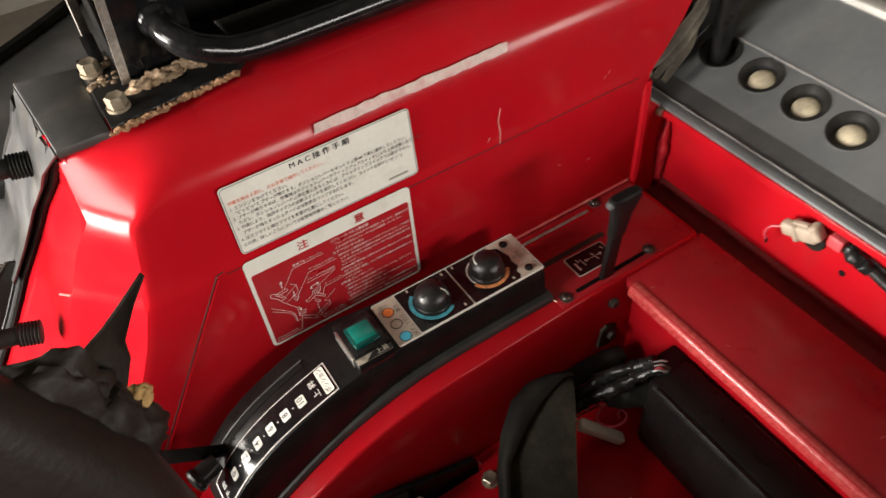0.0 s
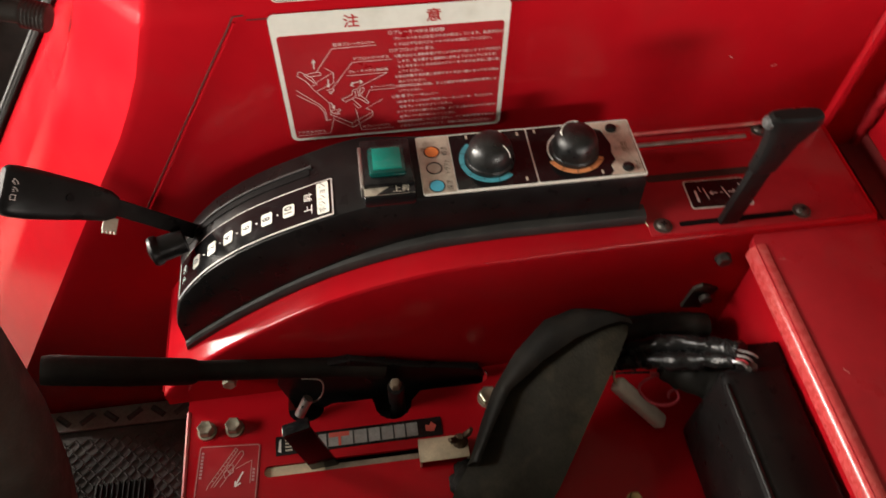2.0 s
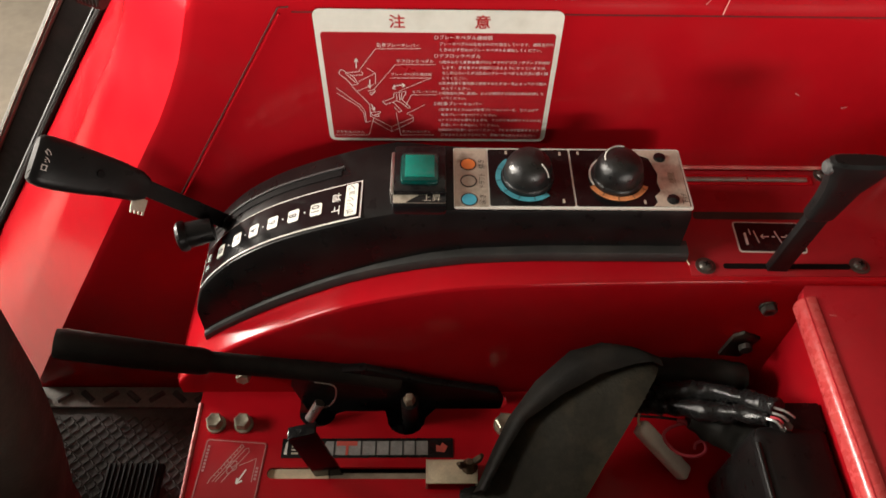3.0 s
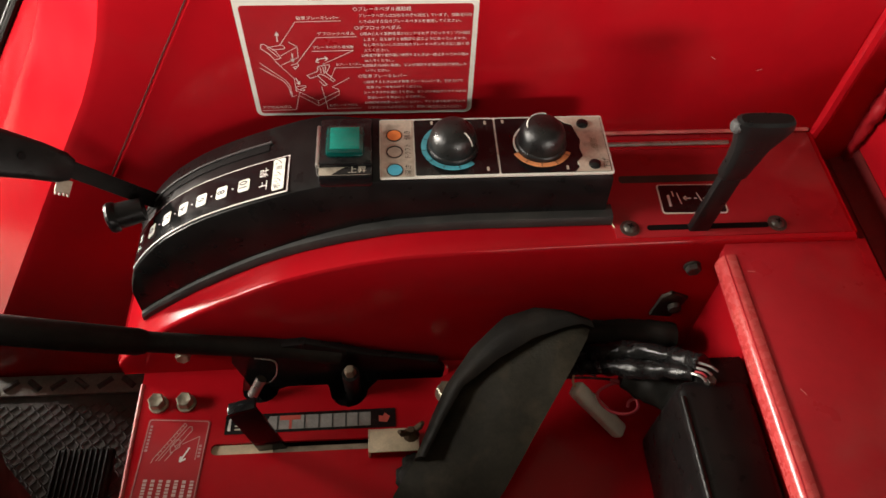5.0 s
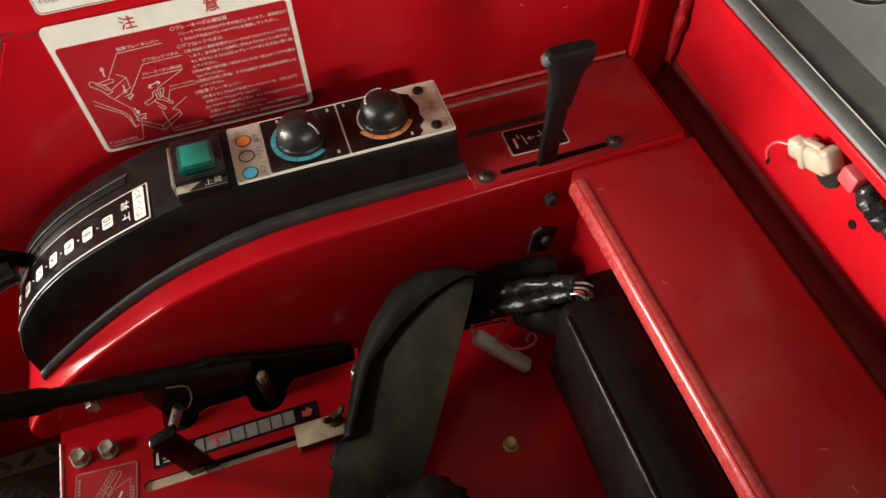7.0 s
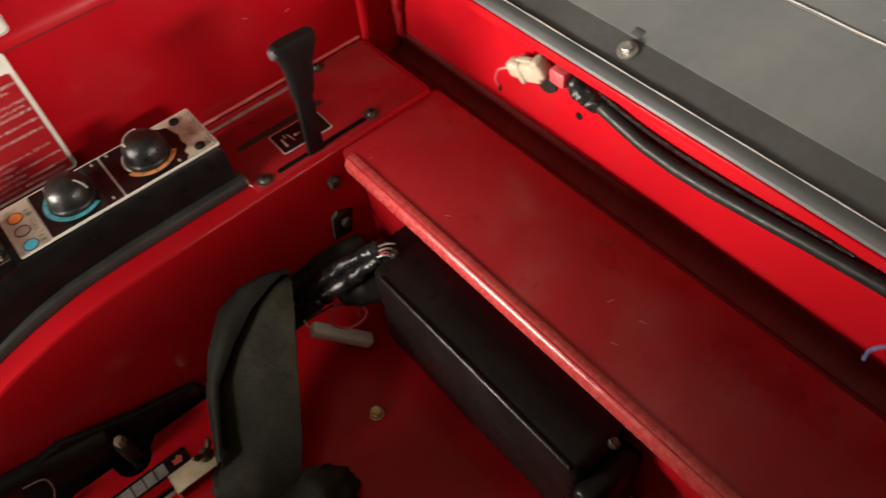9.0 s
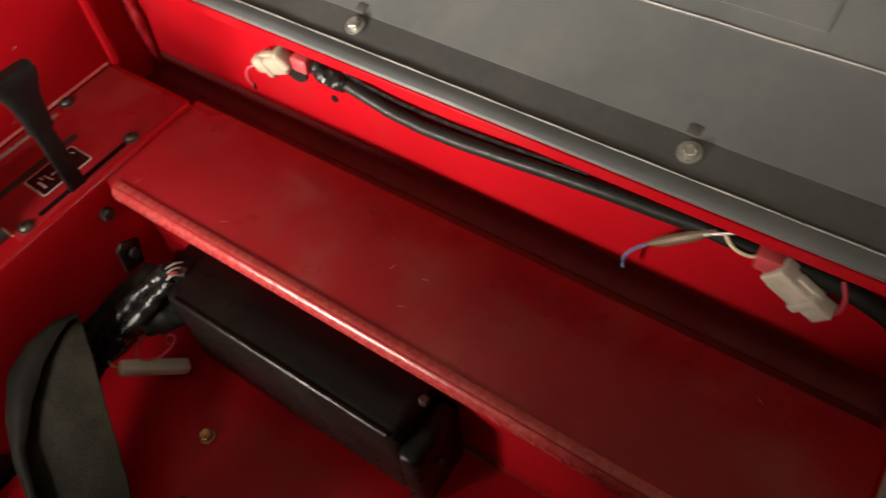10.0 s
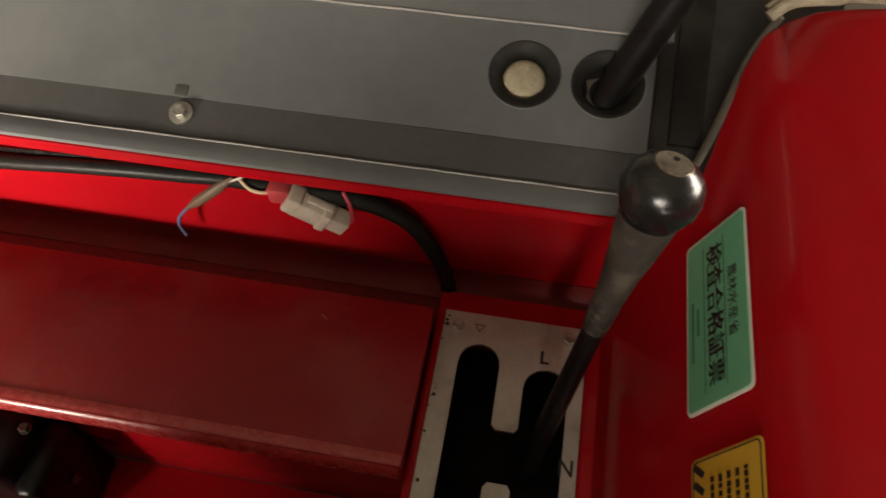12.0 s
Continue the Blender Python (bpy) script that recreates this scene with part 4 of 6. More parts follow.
scale = part("scale_border", band(-0.036, 0.114, 0.5072, 0.5462, 0.0010), WHITEINK, con, "white border line of the scale")
part("scale_field", band(-0.0345, 0.1128, 0.5084, 0.5450, 0.0014), GLOSS, scale)
for x, word in ((-0.014, "0"), (0.003, "2"), (0.0195, "4"), (0.037, "6"), (0.0555, "8"), (0.075, "10")):
    m = on_curve(x + 0.0015, 0.5250, 0.0022)
    tile = part("number_tile", plate(rounded(-0.0062, 0.0062, -0.0052, 0.0052, 0.0018, 3), [], m, 0.0006), WHITE, scale)
    lettering("number", word, 0.0105, m @ pose(0, 0, 0.0003), INK, scale, "CENTER", 0.9, bold=0.0001)
for x in (-0.0055, 0.0112, 0.0282, 0.0462, 0.0652):
    part("dot", plate(circle(0, 0, 0.0008, 8), [], on_curve(x + 0.0015, 0.5250, 0.0022), 0.0005), WHITEINK, scale)
lettering("lettering", "上 昇", 0.0085, on_curve(0.0940, 0.5255, 0.0020), WHITEINK, scale, "CENTER", 1.25)
lettering("lettering", "下 降", 0.0075, on_curve(-0.0270, 0.5250, 0.0020), WHITEINK, scale, "CENTER", 1.2)
m = on_curve(0.1060, 0.5268, 0.0022)
part("word_plate", plate(rounded(-0.0165, 0.0165, -0.0052, 0.0052, 0.0015, 3), [], m, 0.0006), WHITE, scale)
lettering("lettering", "ポジション", 0.0075, m @ pose(0, 0, 0.0003), INK, scale, "CENTER", 0.85)

# lit push switch
T0 = 1.0410
sw = part("push_switch", box(0.139, 0.182, 0.507, 0.572, T0 - 0.008, T0 + 0.006, 0.003), GLOSS, con, "square teal push switch in a raised black frame")
part("frame", box(0.1400, 0.1815, 0.5165, 0.5600, T0 + 0.004, T0 + 0.011, 0.0025), GLOSS, sw)
part("button", box(0.1455, 0.1755, 0.523, 0.5535, T0 + 0.009, T0 + 0.0165, 0.003), TEAL, sw, "translucent teal button")
part("button_face", box(0.1490, 0.1722, 0.5265, 0.5500, T0 + 0.0162, T0 + 0.0172, 0.0008), material("teal_face", (0.001, 0.17, 0.135), 0.12, var=0.12, scale=80), sw)
part("switch_label", plate(rounded(0.140, 0.181, 0.5085, 0.5165, 0.0008, 2), [], basis((0, 0, T0 + 0.0068), (1, 0, 0), (0, 1, 0)), 0.0005), PANEL, sw, "small torn silver label")
part("label_stain", plate([(0.150, 0.5085), (0.181, 0.5085), (0.181, 0.5165), (0.160, 0.5160), (0.155, 0.5125)], [], basis((0, 0, T0 + 0.0072), (1, 0, 0), (0, 1, 0)), 0.0003), GLOSS, sw)
lettering("lettering", "上昇", 0.0075, basis((0.170, 0.5125, T0 + 0.0075), (1, 0, 0), (0, 1, 0)), PANEL, sw, "CENTER", 1.0)
part("end_cap", box(0.1375, 0.1405, 0.516, 0.56, T0 - 0.004, T0 + 0.010, 0.001), STEEL, sw, "pale rubbed switch side")

# printed panel with lamps and two knobs
flat = lambda lift: basis((0, 0, T0 + lift), (1, 0, 0), (0, 1, 0))
panel = part("panel_plate", plate(rounded(0.1875, 0.3755, 0.5085, 0.5735, 0.002, 3), [], flat(0.0012), 0.0016), WHITE, con, "printed panel with a worn silver border")
part("panel_field", plate(rounded(0.2160, 0.2825, 0.5105, 0.5718, 0.0015, 3), [], flat(0.0016), 0.0005), GLOSS, panel)
part("panel_field", plate(rounded(0.2840, 0.3738, 0.5105, 0.5718, 0.0015, 3), [], flat(0.0016), 0.0005), GLOSS, panel)
part("lamp_field", plate(rounded(0.1883, 0.2148, 0.5095, 0.5725, 0.0015, 3), [], flat(0.0016), 0.0005), PANEL, panel, "worn silver lamp field")
part("worn_field", plate([(0.344, 0.5105), (0.373, 0.5105), (0.3735, 0.5715), (0.336, 0.5715), (0.342, 0.5655), (0.3485, 0.5625), (0.350, 0.556), (0.353, 0.545), (0.351, 0.536), (0.3525, 0.527), (0.347, 0.521), (0.348, 0.515)], [], flat(0.0021), 0.0004), PANEL, panel, "silver field where the black print has worn away")
for y, mt in ((0.5545, ORANGE), (0.5362, None), (0.5165, BLUE)):
    part("lamp_ring", plate(circle(0.1995, y, 0.0067, 24), [circle(0.1995, y, 0.0058, 24)], flat(0.0021), 0.0004), INK, panel)
    if mt:
        part("lamp_dot", plate(circle(0.1995, y, 0.0058, 24), [], flat(0.0021), 0.0004), mt, panel, "orange dot" if mt is ORANGE else "blue dot")
for y, word in ((0.5545, "傾き"), (0.5362, "ドラフト"), (0.5165, "深さ")):
    lettering("lettering", word, 0.0058, on_top(0.2105, y, T0 + 0.0023), INK, panel, "CENTER", 0.95 if len(word) < 3 else 0.72)
for x, y in ((0.3575, 0.5630), (0.3605, 0.5175)):
    part("dark_lamp", turned([(0, 0.0034), (0.003, 0.003), (0.0048, 0.0018), (0.0052, 0)], pose(x, y, T0 + 0.0018), 14), GLOSS, panel, "small dark indicator lamp")
lettering("lettering", "感度", 0.0062, on_top(0.3640, 0.541, T0 + 0.0023), material("faint_print", (0.22, 0.18, 0.12), 0.5), panel, "CENTER")
lettering("lettering", "下げ", 0.0058, on_top(0.3705, 0.5185, T0 + 0.0023), INK, panel, "CENTER")
for x, y in ((0.231, 0.568), (0.274, 0.5155), (0.2755, 0.567), (0.2905, 0.568), (0.338, 0.5150)):
    part("print_bar", plate(rounded(-0.002, 0.002, -0.001, 0.001, 0.0004, 2), [], basis((x, y, T0 + 0.0021), (0, 1, 0), (-1, 0, 0)), 0.0003), PANEL, panel)


def arc_band(cx, cy, r0, r1, a0, a1, lift, n=22):
    rows = []
    for k in range(n + 1):
        a = radians(a0 + (a1 - a0) * k / n)
        rows.append([(cx + r * math.cos(a), cy + r * math.sin(a), T0 + lift) for r in (r0, r1)])
    return thick(grid(rows), 0.0004)


KNOBBLACK = material("grained_black_knob", (0.008, 0.008, 0.008), 0.34, var=0.2, scale=60, bump=0.25, bump_scale=900, dust=(0.03, 0.027, 0.022), dust_amount=0.3, dust_scale=70)


def knob(cx, cy, line, ring_mat, a0, a1):
    """A turning knob; line: (radius, height, angle) along the white mark on its dome."""
    k = part("knob", turned([(0.0210, 0.0018), (0.0210, 0.0050), (0.0203, 0.0064), (0.0196, 0.0068), (0.0192, 0.0110), (0.0184, 0.0150), (0.0168, 0.0190), (0.0140, 0.0224), (0.0100, 0.0247), (0.0050, 0.0259), (0, 0.0262)], pose(cx, cy, T0), 40), KNOBBLACK, con, "round glossy black turning knob", smooth=50)
    part("scale_ring", arc_band(cx, cy, 0.0216, 0.0258, a0, a1, 0.0024), ring_mat, panel, "coloured scale ring")
    pts = [Vector((cx + r * math.cos(radians(a)), cy + r * math.sin(radians(a)), T0 + h)) for r, h, a in line]
    part("pointer", tube(pts, 0.0006, 6), WHITE, k, "thin white pointer line")
    for a in range(int(a0), int(a1) + 1, 30):
        e = Vector((math.cos(radians(a)), math.sin(radians(a)), 0))
        p = Vector((cx, cy, T0 + 0.0028))
        part("tick", strokes([((p + e * 0.0215).x, (p + e * 0.0215).y, (p + e * 0.0258).x, (p + e * 0.0258).y)], 0.0006, basis((0, 0, p.z), (1, 0, 0), (0, 1, 0))), INK, panel)


knob(0.2470, 0.5405, [(0.0110, 0.0246, -40), (0.0150, 0.0219, -40), (0.0174, 0.0185, -40), (0.0188, 0.0145, -40)], CYANRING, 130, 310)
knob(0.3195, 0.5415, [(0.0135, 0.0232, 75 + 14 * k) for k in range(9)], ORRING, 205, 335)
part("marker_arc", arc_band(0.3195, 0.5415, 0.0214, 0.0230, 115, 205, 0.0032), WHITE, panel, "white arc beside the knob")

# ---- position lever ----
plev = thing("position_lever", (-0.03, 0.567, 0.955), "black flat hand lever with a moulded plastic grip", "lever")
P0, P1, P2 = Vector((-0.022, 0.566, 0.955)), Vector((-0.070, 0.545, 1.025)), Vector((-0.135, 0.527, 1.085))
dirn = (P2 - P1).normalized()
lm = basis(P1, dirn, (0.2, 0.8, 0.6))
part("bar", box(-0.030, 0.075, -0.007, 0.007, -0.0015, 0.0015, 0.001, basis(P0, (P1 - P0), (0.2, 0.8, 0.6)) @ Matrix.Translation((0.02, 0, 0))), BLACK, plev, "black painted steel bar")
secs = []
for s, hw, hh, off in ((-0.006, 0.0090, 0.005, -0.001), (0.002, 0.0130, 0.0075, -0.001), (0.02, 0.0155, 0.0085, -0.001), (0.042, 0.0182, 0.009, -0.0025), (0.060, 0.0200, 0.0098, -0.0035), (0.0725, 0.0202, 0.0098, -0.004), (0.0785, 0.0190, 0.0090, -0.004), (0.0810, 0.0165, 0.0070, -0.004)):
    secs.append([lm @ Vector((s, off + hw * math.copysign(abs(math.cos(a)) ** 0.45, math.cos(a)), hh * math.copysign(abs(math.sin(a)) ** 0.45, math.sin(a)))) for a in [2 * math.pi * k / 16 for k in range(16)]])
gbm = grid(secs, True)
gbm.verts.ensure_lookup_table()
gbm.faces.new(gbm.verts[:16])
gbm.faces.new(gbm.verts[-16:])
g = part("grip", gbm, BLACK, plev, "black moulded grip")
lettering("lettering", "ロック", 0.006, lm @ pose(0.0735, -0.003, -0.0101, 180, 0, 90), WHITEINK, g, "CENTER")
part("pin", turned([(0, 0), (0.003, 0), (0.003, 0.002), (0, 0.0022)], lm @ pose(0.034, -0.001, -0.0085, 180, 0, 0), 12), RECESS_SHADE, g)
part("spring_clip", box(-0.006, 0.006, -0.021, -0.010, -0.001, 0.001, 0.0004, lm @ pose(-0.003, 0, -0.002)), NYLON, plev, "pale toothed clip")
for k in range(4):
    part("tooth", box(-0.006 + 0.0032 * k, -0.0044 + 0.0032 * k, -0.0235, -0.021, -0.001, 0.001, 0.0002, lm @ pose(-0.003, 0, -0.002)), NYLON, plev)
wax = Vector((-0.92, -0.28, -0.05)).normalized()
wm = basis((-0.034, 0.545, 0.964), wax.orthogonal(), wax.cross(wax.orthogonal()))
part("thumb_wheel", turned([(0, -0.010), (0.0105, -0.010), (0.0115, 0.004), (0.0118, 0.012), (0.0135, 0.014), (0.0140, 0.018), (0.0125, 0.0205), (0.0060, 0.0225), (0, 0.0228)], wm, 26), BLACK, plev, "black round thumb wheel at the lever foot")

# ---- upright lever on the housing plate ----
ulev = thing("hitch_lever", (0.47, 0.493, 0.987), "black plastic-capped upright lever in a slot", "lever")
A, B = Vector((0.4555, 0.4925, 0.975)), Vector((0.4590, 0.4830, 1.115))
um = basis(A, (B - A), (0, 1, 0))
part("bar", box(-0.004, 0.105, -0.0035, 0.0035, -0.0085, 0.0085, 0.001, um), BLACK, ulev)
secs = []
for s, hw, hh, off in ((0.086, 0.0052, 0.0098, 0.0), (0.089, 0.0064, 0.0112, 0.0), (0.106, 0.0068, 0.0122, 0.001), (0.122, 0.0072, 0.0142, 0.001), (0.134, 0.0078, 0.0185, 0.002), (0.143, 0.0080, 0.0215, 0.002), (0.149, 0.0072, 0.0212, 0.001), (0.151, 0.0050, 0.0190, 0.001)):
    secs.append([um @ Vector((s, hw * math.copysign(abs(math.cos(a)) ** 0.6, math.cos(a)), -off + hh * math.copysign(abs(math.sin(a)) ** 0.6, math.sin(a)))) for a in [2 * math.pi * k / 16 for k in range(16)]])
gbm = grid(secs, True)
gbm.verts.ensure_lookup_table()
gbm.faces.new(gbm.verts[:16])
gbm.faces.new(gbm.verts[-16:])
part("cap", gbm, BLACK, ulev, "worn black plastic cap")
part("knob_end", turned([(0, 0.003), (0.004, 0.002), (0.0055, 0), (0.0055, -0.006), (0, -0.006)], basis(um @ Vector((0.143, 0, 0.0195)), um.to_3x3() @ Vector((1, 0, 0)), um.to_3x3() @ Vector((0, 1, 0))), 14), GREY_DARK, ulev, "rubbed rounded end of the cap")

# direction label beside it
dl = thing("direction_label", (0.455, 0.525, 0.9878), "small black label with white arrows on the red plate", "label")
dm = basis((0.4585, 0.5235, 0.9884), (0.995, -0.02, 0), (0.02, 1, 0))
part("border", plate(rounded(-0.029, 0.029, -0.0165, 0.0165, 0.003, 3), [], dm, 0.0006), WHITE, dl)
part("field", plate(rounded(-0.0277, 0.0277, -0.0152, 0.0152, 0.0022, 3), [], dm @ pose(0, 0, 0.0004), 0.0004), GLOSS, dl)
part("arrow_drawing", strokes([(-0.0078, 0, -0.0008, 0), (-0.0078, 0, -0.0052, 0.0022), (-0.0078, 0, -0.0052, -0.0022), (0.0018, 0, 0.0046, 0), (0.0098, 0, 0.0168, 0), (0.0168, 0, 0.0142, 0.0022), (0.0168, 0, 0.0142, -0.0022), (-0.0125, 0.0062, -0.0105, -0.0066), (0.0052, 0.0062, 0.0088, -0.0066), (0.0215, 0.009, 0.0235, 0.004), (-0.0165, 0.008, -0.0160, 0.002)], 0.0011, dm @ pose(0, 0, 0.0007)), WHITEINK, dl, "white arrows")
part("print_bar", plate(rounded(-0.0218, -0.0196, -0.009, 0.004, 0.0008, 2), [], dm @ pose(0, 0, 0.0007), 0.0003), WHITEINK, dl)

# ---- labels on the fender wall ----
WY = 0.6024
cl = thing("caution_label", (0.1745, WY, 1.088), "red and white caution label with a line drawing", "label")
cm = faces_y(0.1745, 1.0885, WY)
part("backing", plate(rounded(-0.0935, 0.0935, -0.0665, 0.0665, 0.006, 5), [], cm, 0.0006), WHITE, cl)
part("red_field", plate(rounded(-0.0895, 0.0895, -0.0632, 0.0468, 0.003, 4), [], cm @ pose(0, 0, 0.0004), 0.0004), LABELRED, cl)
lettering("heading", "注", 0.0125, cm @ pose(-0.031, 0.0558, 0.0005), REDINK, cl, "CENTER", bold=0.0002)
lettering("heading", "意", 0.0125, cm @ pose(0.033, 0.0558, 0.0005), REDINK, cl, "CENTER", bold=0.0002)
LINES = ((0.0427, 0, "○ブレーキペダル連結板"), (0.0368, 1, "ブレーキペダルは左右それぞれ独立しています。道路走行の"), (0.0314, 1, "ときは必ず左右のブレーキペダルを連結してください。"), (0.0254, 0, "○デフロックペダル"),
         (0.0197, 1, "1)踏み込むと差動装置がロックされデフロックランプが点灯"), (0.0143, 2, "します。足を離すと自動的に戻るようになっていますが、"), (0.0089, 2, "もし戻らないときは左右のブレーキペダルを交互に軽く踏"), (0.0035, 2, "んでください。"),
         (-0.0016, 1, "2)高速作業や重作業に使用するときは一度止まってから踏み"), (-0.0070, 2, "込んでください。"), (-0.0120, 1, "3)道路走行(特に高速)、および旋回する場合は絶対使用しな"), (-0.0174, 2, "いでください。"),
         (-0.0234, 0, "○駐車ブレーキレバー"), (-0.0297, 1, "1)駐車するときは必ず駐車ブレーキレバーを、引き上げて"), (-0.0355, 2, "駐車ブレーキをかけてください。"), (-0.0413, 1, "2)トラクタから離れるときは、エンジンを止めシャトル(F-R)"),
         (-0.0471, 2, "変速レバーを中立にしてください。"), (-0.0529, 1, "3)傾斜地は駐車しないでください。やむを得ず駐車するとき"), (-0.0587, 2, "は安全のため必ず石などで、車輪に歯止めしてください。"))
for y, kind, words in LINES:
    size = 0.0043 if kind == 0 else 0.0034
    lettering("line", words, size, cm @ pose((-0.0035, 0.0005, 0.0028)[kind], y, 0.0007), WHITEINK, cl, width=0.96)
for x, y, size, words in ((-0.0474, 0.0352, 0.0037, "駐車ブレーキレバー"), (-0.0330, 0.0202, 0.0037, "デフロックペダル"), (-0.0379, 0.0072, 0.0033, "ブレーキペダル連結板"), (-0.0209, -0.0105, 0.0026, "左ブレーキペダル"), (-0.0878, -0.0563, 0.0036, "アクセルペダル"), (-0.0305, -0.0553, 0.0031, "右ブレーキペダル")):
    lettering("caption", words, size, cm @ pose(x, y, 0.0007), WHITEINK, cl, width=1.0)
def drawn(*ways):
    """Straight strokes along one or more broken lines."""
    return [(*a, *b) for way in ways for a, b in zip(way, way[1:])]


part("leader_lines", strokes(drawn([(-0.0133, 0.0325), (-0.0484, 0.032), (-0.0632, 0.0101)],
                        [(-0.0018, 0.0173), (-0.0337, 0.0169), (-0.0527, -0.0092)],
                        [(-0.0388, 0.0035), (-0.0055, 0.0039), (-0.0316, -0.0099)],
                        [(-0.0, -0.0135), (-0.0217, -0.0138), (-0.0267, -0.0257)],
                        [(-0.0883, -0.0598), (-0.0591, -0.0594), (-0.0538, -0.0391)],
                        [(-0.0031, -0.0588), (-0.0317, -0.0591), (-0.0348, -0.0335)]), 0.00042, cm @ pose(0, 0, 0.0007)), WHITEINK, cl, "thin white leader lines")
part("lever_drawing", strokes(drawn([(-0.0781, 0.0108), (-0.0758, 0.0112), (-0.0674, 0.0043), (-0.0642, -0.0028), (-0.0696, -0.0044), (-0.0729, 0.0014), (-0.0788, 0.007), (-0.0781, 0.0108)],
                        [(-0.0739, 0.008), (-0.0663, -0.0015)],
                        [(-0.0731, 0.0081), (-0.0617, 0.0101), (-0.0596, 0.0082), (-0.0605, 0.0063), (-0.0703, 0.0056)]), 0.0005, cm @ pose(0, 0, 0.0007)), WHITEINK, cl, "white outline of a hand lever")
part("floor_drawing", strokes(drawn([(-0.0821, -0.0075), (-0.0643, -0.0255), (-0.0608, -0.0317), (-0.0604, -0.0445), (-0.0568, -0.043)],
                        [(-0.0826, -0.0125), (-0.0659, -0.0266), (-0.0621, -0.0338), (-0.0612, -0.0445)],
                        [(-0.0655, -0.0103), (-0.0504, -0.0026), (-0.0498, 0.0083), (-0.0562, 0.0133)],
                        [(-0.064, -0.0005), (-0.0498, 0.0083)],
                        [(-0.0697, -0.0054), (-0.0564, -0.0244), (-0.0565, -0.0391)],
                        [(-0.0572, -0.037), (-0.0394, -0.0497), (-0.0206, -0.0387), (-0.0214, -0.0366), (-0.0261, -0.0345), (-0.0109, -0.0245)],
                        [(-0.0544, -0.0434), (-0.0392, -0.0552), (-0.0207, -0.043), (-0.0206, -0.0387)],
                        [(-0.0394, -0.0497), (-0.0392, -0.0552)]), 0.00042, cm @ pose(0, 0, 0.0007)), WHITEINK, cl, "white outline of the floor board")
part("pedal_drawing", strokes(drawn([(-0.057, -0.0102), (-0.0516, -0.0085), (-0.0509, -0.0111), (-0.0556, -0.0122), (-0.0542, -0.0146), (-0.0517, -0.0111)],
                        [(-0.0557, -0.0331), (-0.0482, -0.0322), (-0.0478, -0.0337), (-0.054, -0.0369), (-0.0558, -0.0348), (-0.0557, -0.0331)],
                        [(-0.0532, -0.0373), (-0.0493, -0.0379), (-0.05, -0.0358)],
                        [(-0.0456, -0.0212), (-0.0405, -0.0191), (-0.0365, -0.017), (-0.0356, -0.0119), (-0.0262, -0.0102), (-0.0263, -0.0128), (-0.0296, -0.0189), (-0.0228, -0.0271), (-0.0244, -0.0286), (-0.0297, -0.023), (-0.0343, -0.02), (-0.0375, -0.0221), (-0.0431, -0.0246), (-0.0456, -0.0212)],
                        [(-0.0367, -0.0221), (-0.03, -0.0314), (-0.0324, -0.0329), (-0.0361, -0.0273)],
                        [(-0.034, -0.0129), (-0.0335, -0.019)],
                        [(-0.0317, -0.0123), (-0.0312, -0.02)],
                        [(-0.0294, -0.0119), (-0.0304, -0.019)]), 0.00055, cm @ pose(0, 0, 0.0007)), WHITEINK, cl, "white outlines of pedals")
part("arrow_drawing", strokes(drawn([(-0.0647, 0.0132), (-0.064, 0.0224)],
                        [(-0.0656, 0.0191), (-0.064, 0.0228), (-0.0629, 0.0192)],
                        [(-0.0547, 0.0016), (-0.0552, -0.0062)],
                        [(-0.0565, -0.0039), (-0.0553, -0.007), (-0.0537, -0.0038)],
                        [(-0.0551, -0.024), (-0.053, -0.0306)],
                        [(-0.0551, -0.0289), (-0.0529, -0.0312), (-0.0525, -0.0272)],
                        [(-0.0361, -0.0064), (-0.0337, -0.0044), (-0.0291, -0.0036), (-0.0273, -0.0041)],
                        [(-0.0349, -0.0036), (-0.0369, -0.0072), (-0.0342, -0.0079)],
                        [(-0.0291, -0.002), (-0.0267, -0.0041), (-0.0292, -0.0059)]), 0.0009, cm @ pose(0, 0, 0.0007)), WHITEINK, cl, "white arrows")
part("print_bar", plate(rounded(0.060, 0.083, -0.0615, -0.0590, 0.0006, 2), [], cm @ pose(0, 0.0005, 0.0007), 0.0003), material("faint_pink_print", (0.45, 0.12, 0.12), 0.5), cl)

ml = thing("instruction_label", (0.186, 0.608, 1.199), "large off-white instruction label with black print", "label")
tilt_m = basis((0.1855, 0.6078, 1.2022), (1, 0, 0), (0, 0.060, 1)) @ Matrix.Diagonal((0.933, 0.925, 1.0, 1.0))
part("backing", plate(rounded(-0.1065, 0.1045, -0.0420, 0.0440, 0.005, 5), [], tilt_m, 0.0006), WHITE, ml)
part("border", plate(rounded(-0.1055, 0.1035, -0.0410, 0.0430, 0.0045, 5), [rounded(-0.1050, 0.1030, -0.0405, 0.0425, 0.004, 5)], tilt_m @ pose(0, 0, 0.0003), 0.0003), INK, ml)
for dx in (0, 0.00035):
    lettering("heading", "M A C 操 作 手 順", 0.0086, tilt_m @ pose(dx, 0.0360, 0.0004 + dx * 0.1), INK, ml, "CENTER", 1.0)
